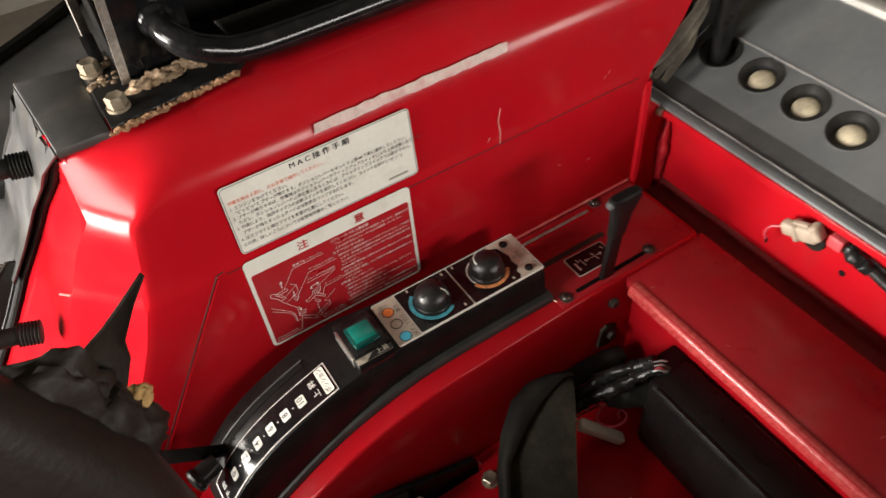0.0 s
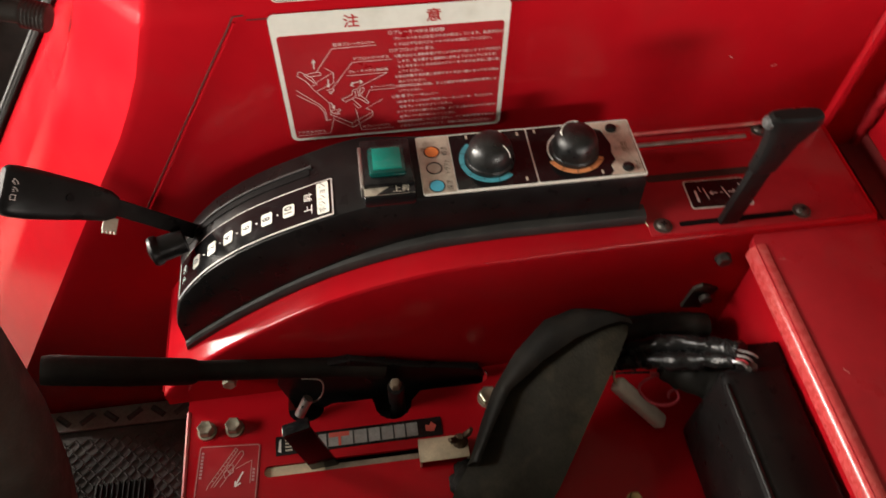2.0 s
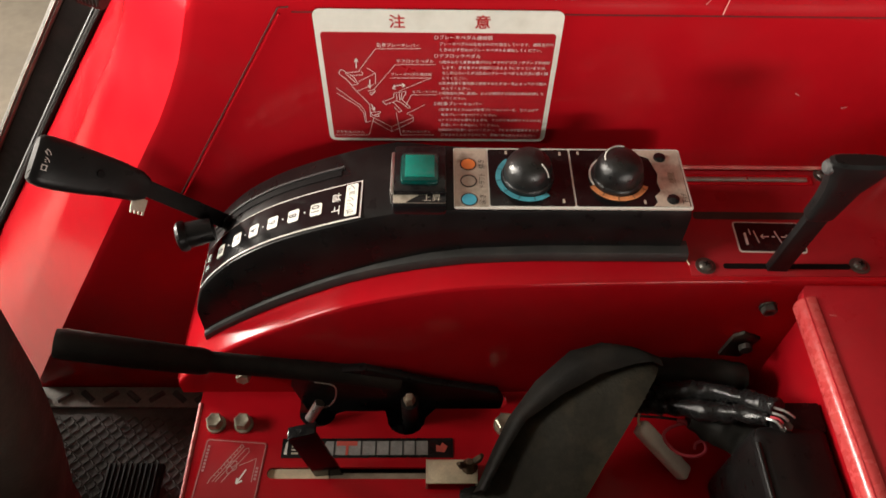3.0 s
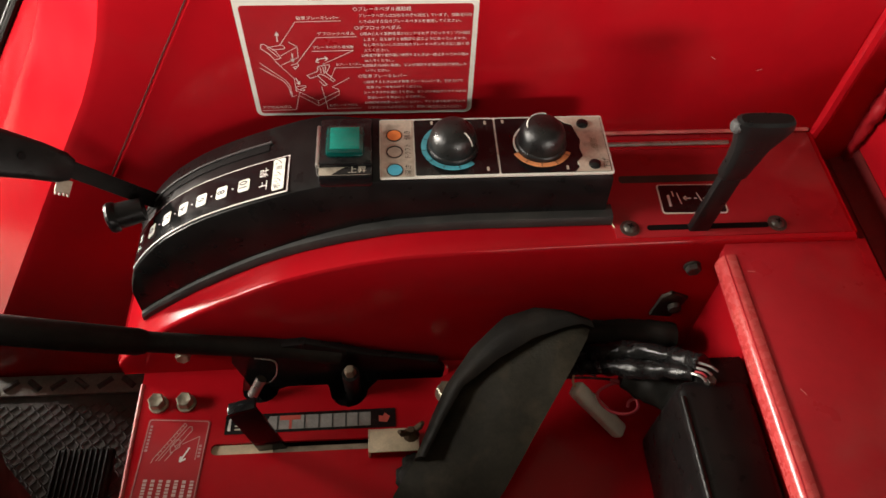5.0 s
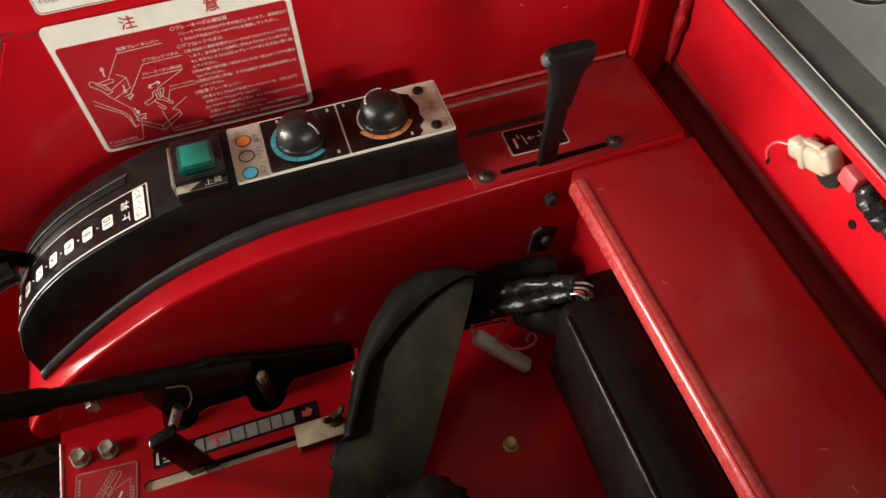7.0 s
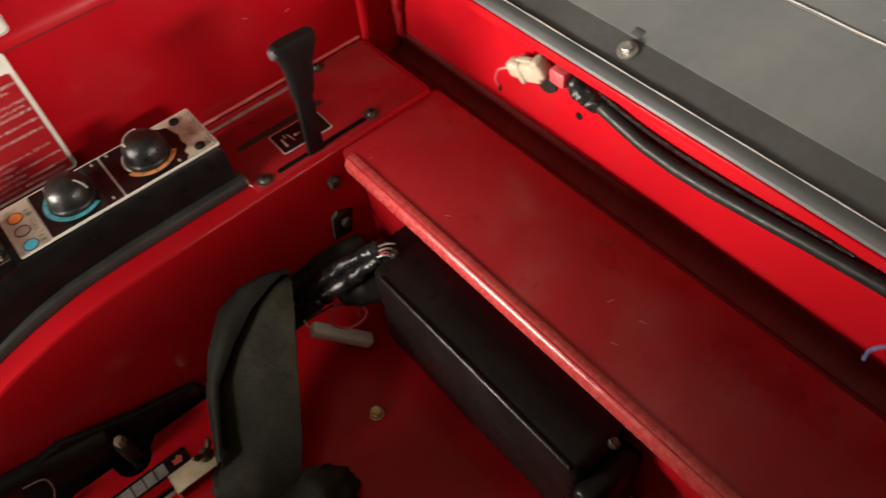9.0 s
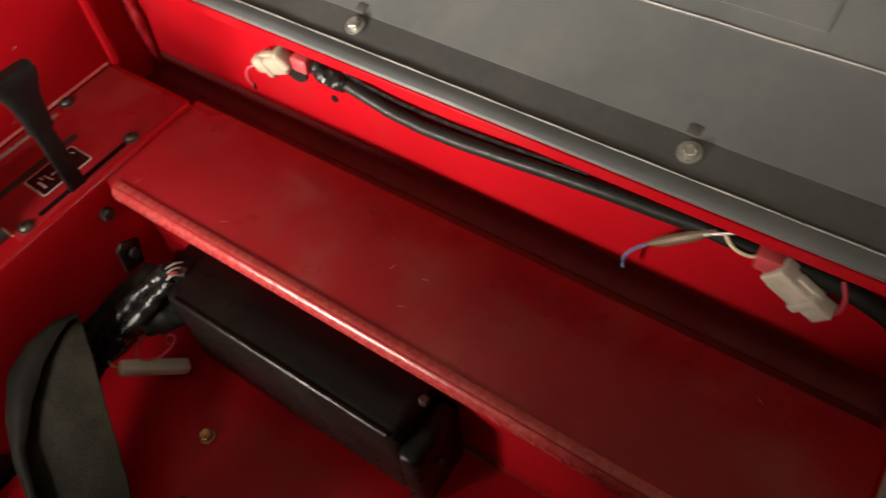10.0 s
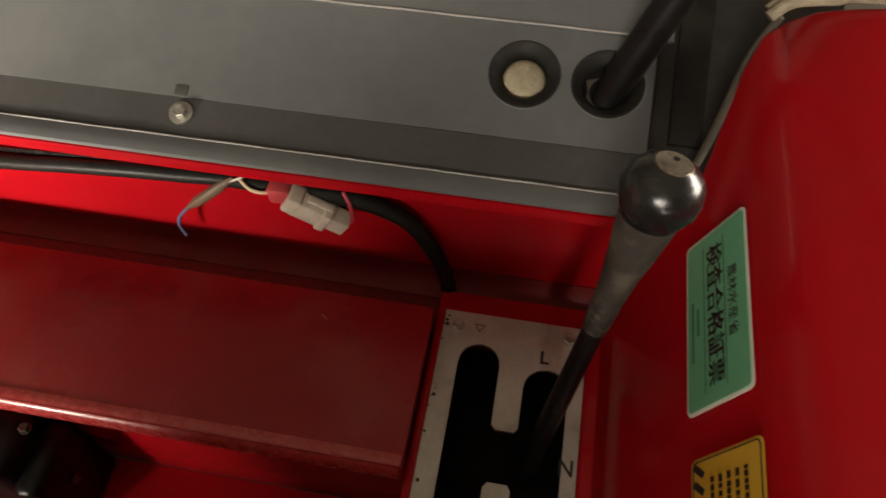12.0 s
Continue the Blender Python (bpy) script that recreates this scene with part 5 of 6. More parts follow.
MAC = ((0.0275, "作業を始める前に、次の手順で操作してください。", ORINK), (0.0205, "1. エンジンをかけてください。", INK), (0.0143, "   “ピッピッ”とブザーが鳴ります。ポジションレバーをゆっくり上昇⇔下降に操作してください。", INK), (0.0081, "2. ブザーが鳴りやめば、作業機はポジションレバーかクイックアップスイッチにより上昇位置になります。", INK),
       (0.0019, "   ただし、ポジションレバーが上昇位置にあるときには、クイックアップスイッチでは動きません。", INK), (-0.0048, "3. 作業により、操作ボックスの自動スイッチを選択してください。スイッチを押すと“ピッ”と", INK), (-0.0118, "   ブザーが鳴りダッシュボードの自動表示ランプが点灯します。", INK),
       (-0.0196, "4. 深さツマミと傾きツマミを希望の位置にしてください。", INK), (-0.0272, "その他、詳しいことについては取扱説明書をご覧ください。", INK))
for y, words, mt in MAC:
    lettering("line", words, 0.0052, tilt_m @ pose(-0.102, y - 0.004, 0.0004), mt, ml, width=0.88)
part("print_bar", plate(rounded(0.068, 0.092, -0.0345, -0.0320, 0.0006, 2), [], tilt_m @ pose(0, 0, 0.0004), 0.0003), material("faint_grey_print", (0.3, 0.3, 0.26), 0.5), ml)

# ---- parking brake lever in the deck slot ----
bl = thing("brake_lever", (0.15, 0.462, 0.75), "black parking brake lever with a rubber grip", "lever")
part("grip", tube([(-0.137, 0.440, 0.949), (-0.131, 0.4405, 0.947), (-0.085, 0.446, 0.922), (-0.034, 0.454, 0.893), (-0.028, 0.455, 0.890)], [0.0118, 0.0128, 0.0128, 0.0122, 0.0105], 16), RUBBER, bl, "black rubber grip")
part("shaft", tube([(-0.04, 0.4535, 0.896), (0.03, 0.461, 0.868), (0.10, 0.464, 0.848), (0.14, 0.465, 0.836)], [0.0095, 0.0095, 0.010, 0.011], 14), RUBBER, bl)
part("side_plate", plate([(0.04, 0.855), (0.11, 0.865), (0.17, 0.838), (0.236, 0.818), (0.243, 0.80), (0.238, 0.74), (0.05, 0.74), (0.035, 0.83)], [], faces_y(0, 0, 0.4605), 0.008, 0.002), BLACK, bl, "flat black lever plate")
part("pivot", tube([(0.150, 0.446, 0.76), (0.150, 0.445, 0.832)], 0.0085, 14), BLACK, bl)
part("pivot_nut", turned([(0, 0), (0.0058, 0), (0.0058, 0.007), (0.004, 0.010), (0, 0.011)], pose(0.150, 0.445, 0.832), 6), DUSTY_ZINC, bl, "dirty plated nut")
part("latch_pin", tube([(0.052, 0.440, 0.803), (0.063, 0.449, 0.820)], 0.0052, 12), STEEL, bl, "bright steel pin")
part("spring_wire", tube([(0.060, 0.446, 0.812), (0.072, 0.447, 0.818), (0.079, 0.450, 0.830), (0.078, 0.456, 0.842), (0.06, 0.458, 0.846)], 0.0009, 6, steps=4), STEEL, bl, "bent spring wire")

# ---- flat slide lever and its scale on the deck ----
fl = thing("depth_lever", (0.075, 0.39, 0.785), "dark flat steel lever rising from a deck slot", "lever")
q0, q1 = Vector((0.0755, 0.389, 0.785)), Vector((0.056, 0.399, 0.862))
qm = basis(q0, (q1 - q0), (0.8, 0.1, 0.2))
part("blade", box(0.0, 0.078, -0.013, 0.013, -0.002, 0.002, 0.001, qm), GLOSS, fl)
part("bent_tip", box(0.076, 0.080, -0.013, 0.013, -0.002, 0.010, 0.001, qm), GLOSS, fl)
DULLRED = material("dull_red_print", (0.50, 0.08, 0.06), 0.5)
sl = thing("depth_scale_label", (0.11, 0.414, DECK), "black and silver scale label with red marks", "label")
sm = basis((0.1095, 0.4135, DECK + 0.0008), (1, 0.006, 0), (0, 1, 0))
part("backing", plate(rounded(-0.0825, 0.0825, -0.0098, 0.0098, 0.001, 2), [], sm, 0.0006), GLOSS, sl)
part("silver_field", plate([(-0.046, -0.0072), (0.058, -0.0072), (0.058, 0.0066), (-0.040, 0.0066)], [], sm @ pose(0, 0, 0.0004), 0.0003), material("tarnished_silver_print", (0.27, 0.26, 0.25), 0.42, 0.2, var=0.25, scale=70), sl)
for x in (-0.032, -0.006, 0.008, 0.021, 0.034, 0.046):
    part("tick", strokes([(x, -0.0072, x, 0.0066)], 0.0014, sm @ pose(0, 0, 0.0007)), INK, sl)
part("red_mark", plate([(-0.030, 0.002), (-0.010, 0.002), (-0.010, 0.0066), (-0.030, 0.0066)], [], sm @ pose(0, 0, 0.0007), 0.0002), DULLRED, sl, "red mark")
part("red_mark", plate([(-0.021, -0.0072), (-0.0185, -0.0072), (-0.0185, 0.002), (-0.021, 0.002)], [], sm @ pose(0, 0, 0.0007), 0.0002), DULLRED, sl, "red mark")
part("red_mark", plate([(0.066, -0.004), (0.074, -0.005), (0.077, 0.001), (0.072, 0.005), (0.070, 0.0015), (0.066, 0.0025)], [], sm @ pose(0, 0, 0.0007), 0.0002), DULLRED, sl, "small red animal-shaped mark")
part("red_mark", plate([(-0.051, -0.004), (-0.047, -0.004), (-0.045, 0.003), (-0.050, 0.003)], [], sm @ pose(0, 0, 0.0007), 0.0002), DULLRED, sl, "red mark")
part("white_mark", plate([(-0.080, -0.006), (-0.077, -0.007), (-0.077, 0.007), (-0.079, 0.004)], [], sm @ pose(0, 0, 0.0006), 0.0002), WHITEINK, sl)
part("print_bar", strokes([(-0.073, 0.005 - 0.0035 * k, -0.066, 0.005 - 0.0035 * k) for k in range(4)], 0.0018, sm @ pose(0, 0, 0.0006)), PANEL, sl)

CREAMSTEEL = material("pale_cream_plated_steel", (0.60, 0.51, 0.36), 0.5, 0.25, var=0.15, scale=60, dust=(0.25, 0.18, 0.11), dust_amount=0.4, dust_scale=90)
RUSTY = material("rusty_steel", (0.085, 0.055, 0.032), 0.6, 0.4, var=0.4, scale=120, dust=(0.22, 0.15, 0.08), dust_amount=0.4, dust_scale=120)
bk = thing("stop_bracket", (0.19, 0.385, DECK), "pale steel stop bracket with a wing nut", "bracket")
part("tab", box(0.166, 0.214, 0.374, 0.397, DECK + 0.012, DECK + 0.0145, 0.001, None), CREAMSTEEL, bk)
part("leg", box(0.166, 0.168, 0.374, 0.397, DECK, DECK + 0.0145, 0.0005), CREAMSTEEL, bk)
part("leg", box(0.212, 0.214, 0.374, 0.397, DECK, DECK + 0.0145, 0.0005), CREAMSTEEL, bk)
part("wing_nut", turned([(0, 0.012), (0.003, 0.012), (0.005, 0.008), (0.007, 0.003), (0.008, 0)], pose(0.2065, 0.390, DECK + 0.0145), 10), RUSTY, bk, "rusty brown wing nut")
for s in (1, -1):
    part("wing", tube([(0.2065, 0.390, DECK + 0.020), (0.2065 + s * 0.008, 0.390 + s * 0.003, DECK + 0.025), (0.2065 + s * 0.011, 0.390 + s * 0.004, DECK + 0.032)], [0.003, 0.0035, 0.002], 8), RUSTY, bk)

dk = thing("lever_diagram_label", (-0.02, 0.38, DECK), "red label with a white outline drawing of a lever", "label")
km = basis((-0.020, 0.378, DECK + 0.0006), (1, -0.07, 0), (0.07, 1, 0))
part("backing", plate(rounded(-0.030, 0.030, -0.046, 0.043, 0.003, 3), [], km, 0.0005), LABELRED, dk)
part("border", plate(rounded(-0.0290, 0.0290, -0.045, 0.0420, 0.0026, 3), [rounded(-0.0283, 0.0283, -0.0443, 0.0413, 0.0022, 3)], km @ pose(0, 0, 0.0003), 0.0003), material("faded_pink_border", (0.46, 0.22, 0.20), 0.5), dk)
LEV = [(-0.0168, 0.0032, 0.0056, 0.0392), (0.0056, 0.0392, 0.0079, 0.0372), (0.0079, 0.0372, -0.0140, 0.0012), (-0.0168, 0.0032, -0.0180, -0.0010), (-0.0112, 0.0012, 0.0105, 0.0355), (0.0105, 0.0355, 0.0130, 0.0358), (0.0130, 0.0358, 0.0140, 0.0322), (0.0140, 0.0322, -0.0056, 0.0012),
       (-0.0028, 0.0152, 0.0, 0.0222), (0.0, 0.0222, 0.0047, 0.0222), (0.0047, 0.0222, 0.0056, 0.0152), (0.0056, 0.0152, -0.0019, 0.0092), (-0.0019, 0.0092, -0.0038, 0.0162), (0.0004, 0.0150, 0.0044, 0.0190), (-0.0010, 0.0180, 0.0036, 0.0130), (0.0075, 0.0182, 0.0224, 0.0262), (0.0224, 0.0262, 0.0224, 0.0032)]
LEV += [(-0.0140 + 0.00225 * k, 0.0078 + 0.0036 * k, -0.0122 + 0.00225 * k, 0.0066 + 0.0036 * k) for k in range(9)]
faded = material("faded_pink_line", (0.50, 0.26, 0.24), 0.5, var=0.15, scale=90)
part("line_drawing", strokes(LEV, 0.0007, km @ pose(0, 0, 0.0004)), faded, dk, "pale outline drawing")
part("arrow", strokes([(0.0150, 0.0150, 0.0090, 0.0020), (0.0084, 0.0008, 0.0086, 0.0062), (0.0084, 0.0008, 0.0136, 0.0042)], 0.0016, km @ pose(0, 0, 0.0004)), WHITEINK, dk)
rng = random.Random(21)
bars = []
for c in range(7):
    y = -0.0165
    while y > -0.042:
        l = rng.uniform(0.0015, 0.003)
        bars.append((0.024 - 0.0072 * c, y, 0.024 - 0.0072 * c, y - l))
        y -= l + rng.uniform(0.0006, 0.0012)
tagged(part("unreadable_print", strokes(bars, 0.0036, km @ pose(0, 0, 0.0004)), material("pale_pink_print", (0.58, 0.38, 0.36), 0.5), dk), "unreadable white print", kind="stuff")
tagged(part("unreadable_print", strokes([(-0.0255, 0.036 - 0.0034 * k, -0.0255, 0.0338 - 0.0034 * k) for k in range(8)] + [(0.025, 0.018 - 0.0034 * k, 0.025, 0.0158 - 0.0034 * k) for k in range(4)], 0.0025, km @ pose(0, 0, 0.0004)), material("pale_pink_print_small", (0.45, 0.2, 0.2), 0.5), dk), "small unreadable print", kind="stuff")


# ---- folded rubber flap on the deck ----
flap = thing("rubber_flap", (0.27, 0.36, DECK), "wide dusty black rubber flap folded over on the deck", "rubber flap")
LOW = [((0.180, 0.318, 0.799), (0.246, 0.282, 0.799)), ((0.190, 0.335, 0.808), (0.258, 0.296, 0.812)), ((0.203, 0.352, 0.819), (0.272, 0.308, 0.826)), ((0.217, 0.370, 0.829), (0.286, 0.323, 0.838)), ((0.230, 0.393, 0.842), (0.303, 0.346, 0.853)), ((0.245, 0.415, 0.855), (0.320, 0.370, 0.868)), ((0.270, 0.439, 0.873), (0.338, 0.394, 0.884)), ((0.299, 0.459, 0.889), (0.354, 0.416, 0.898)), ((0.326, 0.463, 0.897), (0.365, 0.433, 0.906)), ((0.345, 0.461, 0.900), (0.369, 0.442, 0.905))]
BACK = [((0.218, 0.355, 0.842), (0.208, 0.359, 0.826)), ((0.224, 0.364, 0.848), (0.214, 0.368, 0.834)), ((0.238, 0.386, 0.859), (0.226, 0.393, 0.845)), ((0.255, 0.409, 0.871), (0.240, 0.416, 0.860)), ((0.287, 0.426, 0.888), (0.264, 0.442, 0.881)), ((0.319, 0.438, 0.902), (0.295, 0.463, 0.899)), ((0.347, 0.443, 0.911), (0.322, 0.468, 0.906)), ((0.362, 0.444, 0.914), (0.345, 0.463, 0.908)), ((0.372, 0.441, 0.911), (0.366, 0.455, 0.906))]


def sheet_between(edges, bulge, seed, n=11, sub=3, d=0.003):
    """A soft sheet between two edge lines, bulging upwards between them and slightly creased."""
    fine = []
    for i in range(len(edges) - 1):
        for k in range(sub):
            t = k / sub
            fine.append([Vector(edges[i][e]).lerp(Vector(edges[i + 1][e]), t) for e in (0, 1)])
    fine.append([Vector(p) for p in edges[-1]])
    rows = []
    for i, (a, b) in enumerate(fine):
        row = []
        for k in range(n):
            u = k / (n - 1)
            p = a.lerp(b, u)
            p.z += bulge * math.sin(math.pi * u) + 0.0016 * noise.noise(Vector((p.x * 60 + seed, p.y * 60, 0.5))) + 0.0007 * noise.noise(Vector((p.x * 210, p.y * 210 + seed, 1.5)))
            row.append(p)
        rows.append(row)
    return thick(grid(rows), d)


part("front_fold", sheet_between(LOW, 0.0035, 2), WEB, flap, "front of the folded flap, grey with dust", smooth=60)
part("back_fold", sheet_between(BACK, 0.0060, 5, 9), RUBBER, flap, "dark upper fold of the flap", smooth=60)
part("hanging_end", sheet_between([((0.345, 0.464, 0.907), (0.368, 0.448, 0.906)), ((0.350, 0.470, 0.88), (0.374, 0.462, 0.87)), ((0.352, 0.471, 0.80), (0.376, 0.466, 0.80))], 0.001, 8, 6), RUBBER, flap, "end of the flap hanging behind", smooth=60)


def crumple(centre, size, seed, mat, name, parent, label=""):
    bm = bmesh.new()
    bmesh.ops.create_icosphere(bm, subdivisions=4, radius=1)
    for v in bm.verts:
        k = 1 + 0.30 * noise.noise(v.co * 1.7 + Vector((seed, 0, 0))) + 0.16 * noise.noise(v.co * 4.5 + Vector((0, seed, 0)))
        v.co = Vector(centre) + Vector((v.co.x * size[0], v.co.y * size[1], max(v.co.z, -0.5) * size[2])) * k
    return part(name, bm, mat, parent, label, smooth=60)


cloth = thing("black_cloth", (0.28, 0.27, DECK), "crumpled black cloth lying on the deck", "cloth")
crumple((0.268, 0.276, DECK + 0.012), (0.040, 0.030, 0.022), 3, WEB, "crumpled_cloth", cloth)
crumple((0.212, 0.352, DECK + 0.006), (0.020, 0.020, 0.012), 9, RUBBER, "fold", cloth)

# ---- control box, wiring and plug under the shelf ----
cb = thing("control_box", (0.455, 0.245, DECK), "black ribbed plastic control box under the shelf", "control box")
part("body", box(0.428, 0.4905, 0.108, 0.382, DECK, 0.926, 0.010, None, 4), BLACK, cb)
part("ridge", tube([(0.4300, 0.116, 0.9235), (0.4300, 0.25, 0.9240), (0.4300, 0.366, 0.9240)], 0.0024, 10), BLACK, cb, "moulded edge rib")
part("end_cap", box(0.424, 0.4905, 0.086, 0.109, DECK, 0.905, 0.008, None, 3), BLACK, cb)
part("mounting_ear", box(0.445, 0.4905, 0.375, 0.402, 0.915, 0.924, 0.003), BLACK, cb)
part("soft_boot", wrinkled([(0.470, 0.380, 0.868), (0.450, 0.395, 0.866), (0.435, 0.402, 0.865), (0.418, 0.409, 0.865), (0.402, 0.414, 0.866)], [0.024, 0.022, 0.0185, 0.0150, 0.010], 0.004, 55, 18), RUBBER, cb, "crumpled black rubber boot", smooth=60)
bolt((0.456, 0.378, 0.924), (0, 0, 1), 0.0042, 0.006, BOLT, cb, "zinc screw")
bolt((0.470, 0.107, 0.924), (0, 0, 1), 0.0042, 0.005, BOLT, cb, "zinc screw")
bolt((0.452, 0.0845, 0.862), (0, -1, 0), 0.004, 0.004, BOLT, cb)

wl = thing("wiring_loom", (0.40, 0.43, DECK), "bundle of black sleeved wires beside the control box", "wiring")
part("corrugated_sleeve", wrinkled([(0.335, 0.468, 0.850), (0.388, 0.464, 0.856), (0.413, 0.459, 0.862), (0.439, 0.455, 0.868), (0.461, 0.451, 0.872)], [0.013, 0.0145, 0.0150, 0.0145, 0.012], 0.002, 90), RUBBER, wl, "dull black bundle wrapped in cloth tape", smooth=60)
SLEEVES = (([(0.345, 0.446, 0.850), (0.367, 0.441, 0.862), (0.391, 0.434, 0.876), (0.413, 0.428, 0.889), (0.434, 0.416, 0.903), (0.445, 0.404, 0.916), (0.452, 0.393, 0.928)], [0.008, 0.0085, 0.0095, 0.0085, 0.0078, 0.0085, 0.0072]),
           ([(0.340, 0.433, 0.846), (0.365, 0.429, 0.857), (0.384, 0.424, 0.868), (0.398, 0.417, 0.880), (0.419, 0.406, 0.894), (0.437, 0.397, 0.909), (0.447, 0.387, 0.922)], [0.007, 0.0068, 0.0080, 0.0092, 0.0085, 0.0075, 0.0065]))
for k, (way, radii) in enumerate(SLEEVES):
    part("sleeve", wrinkled(way, radii, 0.0026, 95, seed=3.1 * k), LOOM, wl, "glossy black wrinkled tape sleeve", smooth=60)
for way in ([(0.350, 0.433, 0.856), (0.363, 0.429, 0.8605), (0.378, 0.4235, 0.862), (0.395, 0.418, 0.861)], [(0.348, 0.420, 0.856), (0.363, 0.4175, 0.8605), (0.378, 0.416, 0.861), (0.394, 0.4145, 0.860)], [(0.348, 0.425, 0.854), (0.366, 0.423, 0.8595), (0.380, 0.419, 0.860)]):
    part("wire", tube(way, 0.0012, 8, steps=5), LOOM, wl, "thin glossy black wire")
BAREWIRE = material("tinned_wire", (0.40, 0.41, 0.40), 0.3, 0.4)
for k, (way, mt) in enumerate((([(0.448, 0.394, 0.930), (0.457, 0.3885, 0.9325), (0.463, 0.385, 0.930)], BAREWIRE), ([(0.446, 0.389, 0.930), (0.452, 0.385, 0.9325), (0.457, 0.382, 0.930)], BAREWIRE), ([(0.441, 0.385, 0.928), (0.446, 0.381, 0.9315), (0.451, 0.377, 0.929)], BAREWIRE), ([(0.444, 0.386, 0.929), (0.449, 0.383, 0.9315), (0.452, 0.380, 0.930)], REDWIRE))):
    part("wire_end", tube(way, 0.0011, 8, steps=4), mt, wl, "bare pale wire end" if k < 3 else "red wire end")

wp = thing("white_plug", (0.386, 0.405, DECK), "white nylon in-line plug lying on the deck", "plug")
a, b = Vector((0.3600, 0.4120, 0.852)), Vector((0.4085, 0.3840, 0.806))
wm = basis(a, b - a, (0, 0, 1))
L = (b - a).length
part("shell", box(0.0, L, -0.0068, 0.0068, -0.0080, 0.0080, 0.0045, wm, 4), PLUGWHITE, wp)
part("tongue", box(L * 0.82, L * 0.95, -0.0095, -0.005, -0.004, 0.004, 0.001, wm), PLUGWHITE, wp)
part("tongue", box(0.004, 0.012, -0.0095, -0.005, -0.004, 0.004, 0.001, wm), PLUGWHITE, wp)
part("red_wire", tube([(0.392, 0.4135, 0.8610), (0.397, 0.4120, 0.8615), (0.4025, 0.4095, 0.8600)], [0.0016, 0.0024, 0.0020], 8), REDWIRE, wp, "red crimp sleeve")
part("lead", tube([(0.361, 0.412, 0.851), (0.358, 0.415, 0.857), (0.359, 0.420, 0.861)], 0.0012, 6, steps=4), CREAM, wp)
part("red_wire", tube([(0.4000, 0.4110, 0.8600), (0.391, 0.410, 0.858), (0.381, 0.405, 0.857), (0.379, 0.399, 0.855), (0.384, 0.390, 0.854), (0.393, 0.385, 0.852), (0.406, 0.384, 0.851), (0.416, 0.390, 0.849), (0.416, 0.399, 0.848), (0.410, 0.398, 0.846), (0.408, 0.393, 0.845)], 0.0014, 8, steps=5), REDWIRE, wp, "curled pink-red wire")

# ---- wiring along the back panel ----
rc = thing("back_panel_cable", (0.636, 0.05, 0.946), "black corrugated cable clipped along the red back panel", "cable")
CB = [(0.318, 1.066), (0.285, 1.058), (0.246, 1.0505), (0.21, 1.049), (0.176, 1.051), (0.13, 1.056), (0.09, 1.0605), (0.04, 1.0645), (0.0, 1.066), (-0.04, 1.068)]
fine = []
for i in range(len(CB) - 1):
    for k in range(14):
        t = k / 14
        fine.append((0.6435 - 0.003 * math.sin(math.pi * (i + t) / 9), CB[i][0] + (CB[i + 1][0] - CB[i][0]) * t, CB[i][1] + (CB[i + 1][1] - CB[i][1]) * t))
part("conduit", tube([(x, y, z - 0.010) for x, y, z in fine], 0.0062, 12, ribs=0.05), CORRUGATED, rc, "ribbed black conduit")
part("thin_wire", tube([(0.646, 0.318, 1.062), (0.647, 0.25, 1.051), (0.647, 0.17, 1.0505), (0.647, 0.06, 1.058)], 0.002, 6, steps=6), LOOM, rc)
part("tape_wrap", wrinkled([(0.639, 0.328, 1.063), (0.640, 0.318, 1.058), (0.640, 0.308, 1.054), (0.641, 0.296, 1.050)], [0.0075, 0.0095, 0.0088, 0.0070], 0.003, 120), LOOM, rc, "wrapped black tape")
part("sleeve", tube([(0.642, -0.036, 1.058), (0.641, -0.075, 1.060), (0.641, -0.11, 1.060), (0.640, -0.145, 1.056), (0.639, -0.175, 1.040), (0.638, -0.193, 1.008), (0.638, -0.203, 0.97), (0.636, -0.206, 0.945)], [0.0055, 0.0070, 0.0072, 0.0070, 0.0066, 0.0064, 0.0064, 0.0064], 12, steps=5), RUBBER, rc, "smooth black sleeve")
for y, z in ((0.336, 1.068), (-0.082, 1.066)):
    part("red_clip", box(0.627, 0.6495, y - 0.009, y + 0.009, z - 0.010, z + 0.006, 0.003), REDTAPE, rc, "red cable clip")
part("brown_joint", tube([(0.640, -0.043, 1.064), (0.636, -0.030, 1.054), (0.633, -0.010, 1.037), (0.631, 0.0, 1.029)], [0.0015, 0.0042, 0.0042, 0.0015], 10), material("brown_sleeve", (0.16, 0.11, 0.07), 0.5), rc, "brown crimped joint")
part("blue_end", tube([(0.631, 0.0, 1.029), (0.630, 0.010, 1.016), (0.632, 0.016, 1.000), (0.634, 0.016, 0.984)], 0.0015, 8, steps=5), BLUEWIRE, rc, "loose blue wire end")
part("cream_wire", tube([(0.639, -0.048, 1.066), (0.633, -0.058, 1.062), (0.632, -0.070, 1.062), (0.636, -0.076, 1.064)], 0.0014, 8, steps=4), CREAM, rc)
part("thin_wire", tube([(0.639, -0.055, 1.070), (0.636, -0.045, 1.066), (0.636, -0.036, 1.059)], 0.0012, 6, steps=3), STEEL, rc)
part("red_wire", tube([(0.638, -0.128, 1.068), (0.632, -0.134, 1.058), (0.631, -0.134, 1.044), (0.635, -0.127, 1.034)], 0.0015, 8, steps=4), REDWIRE, rc)


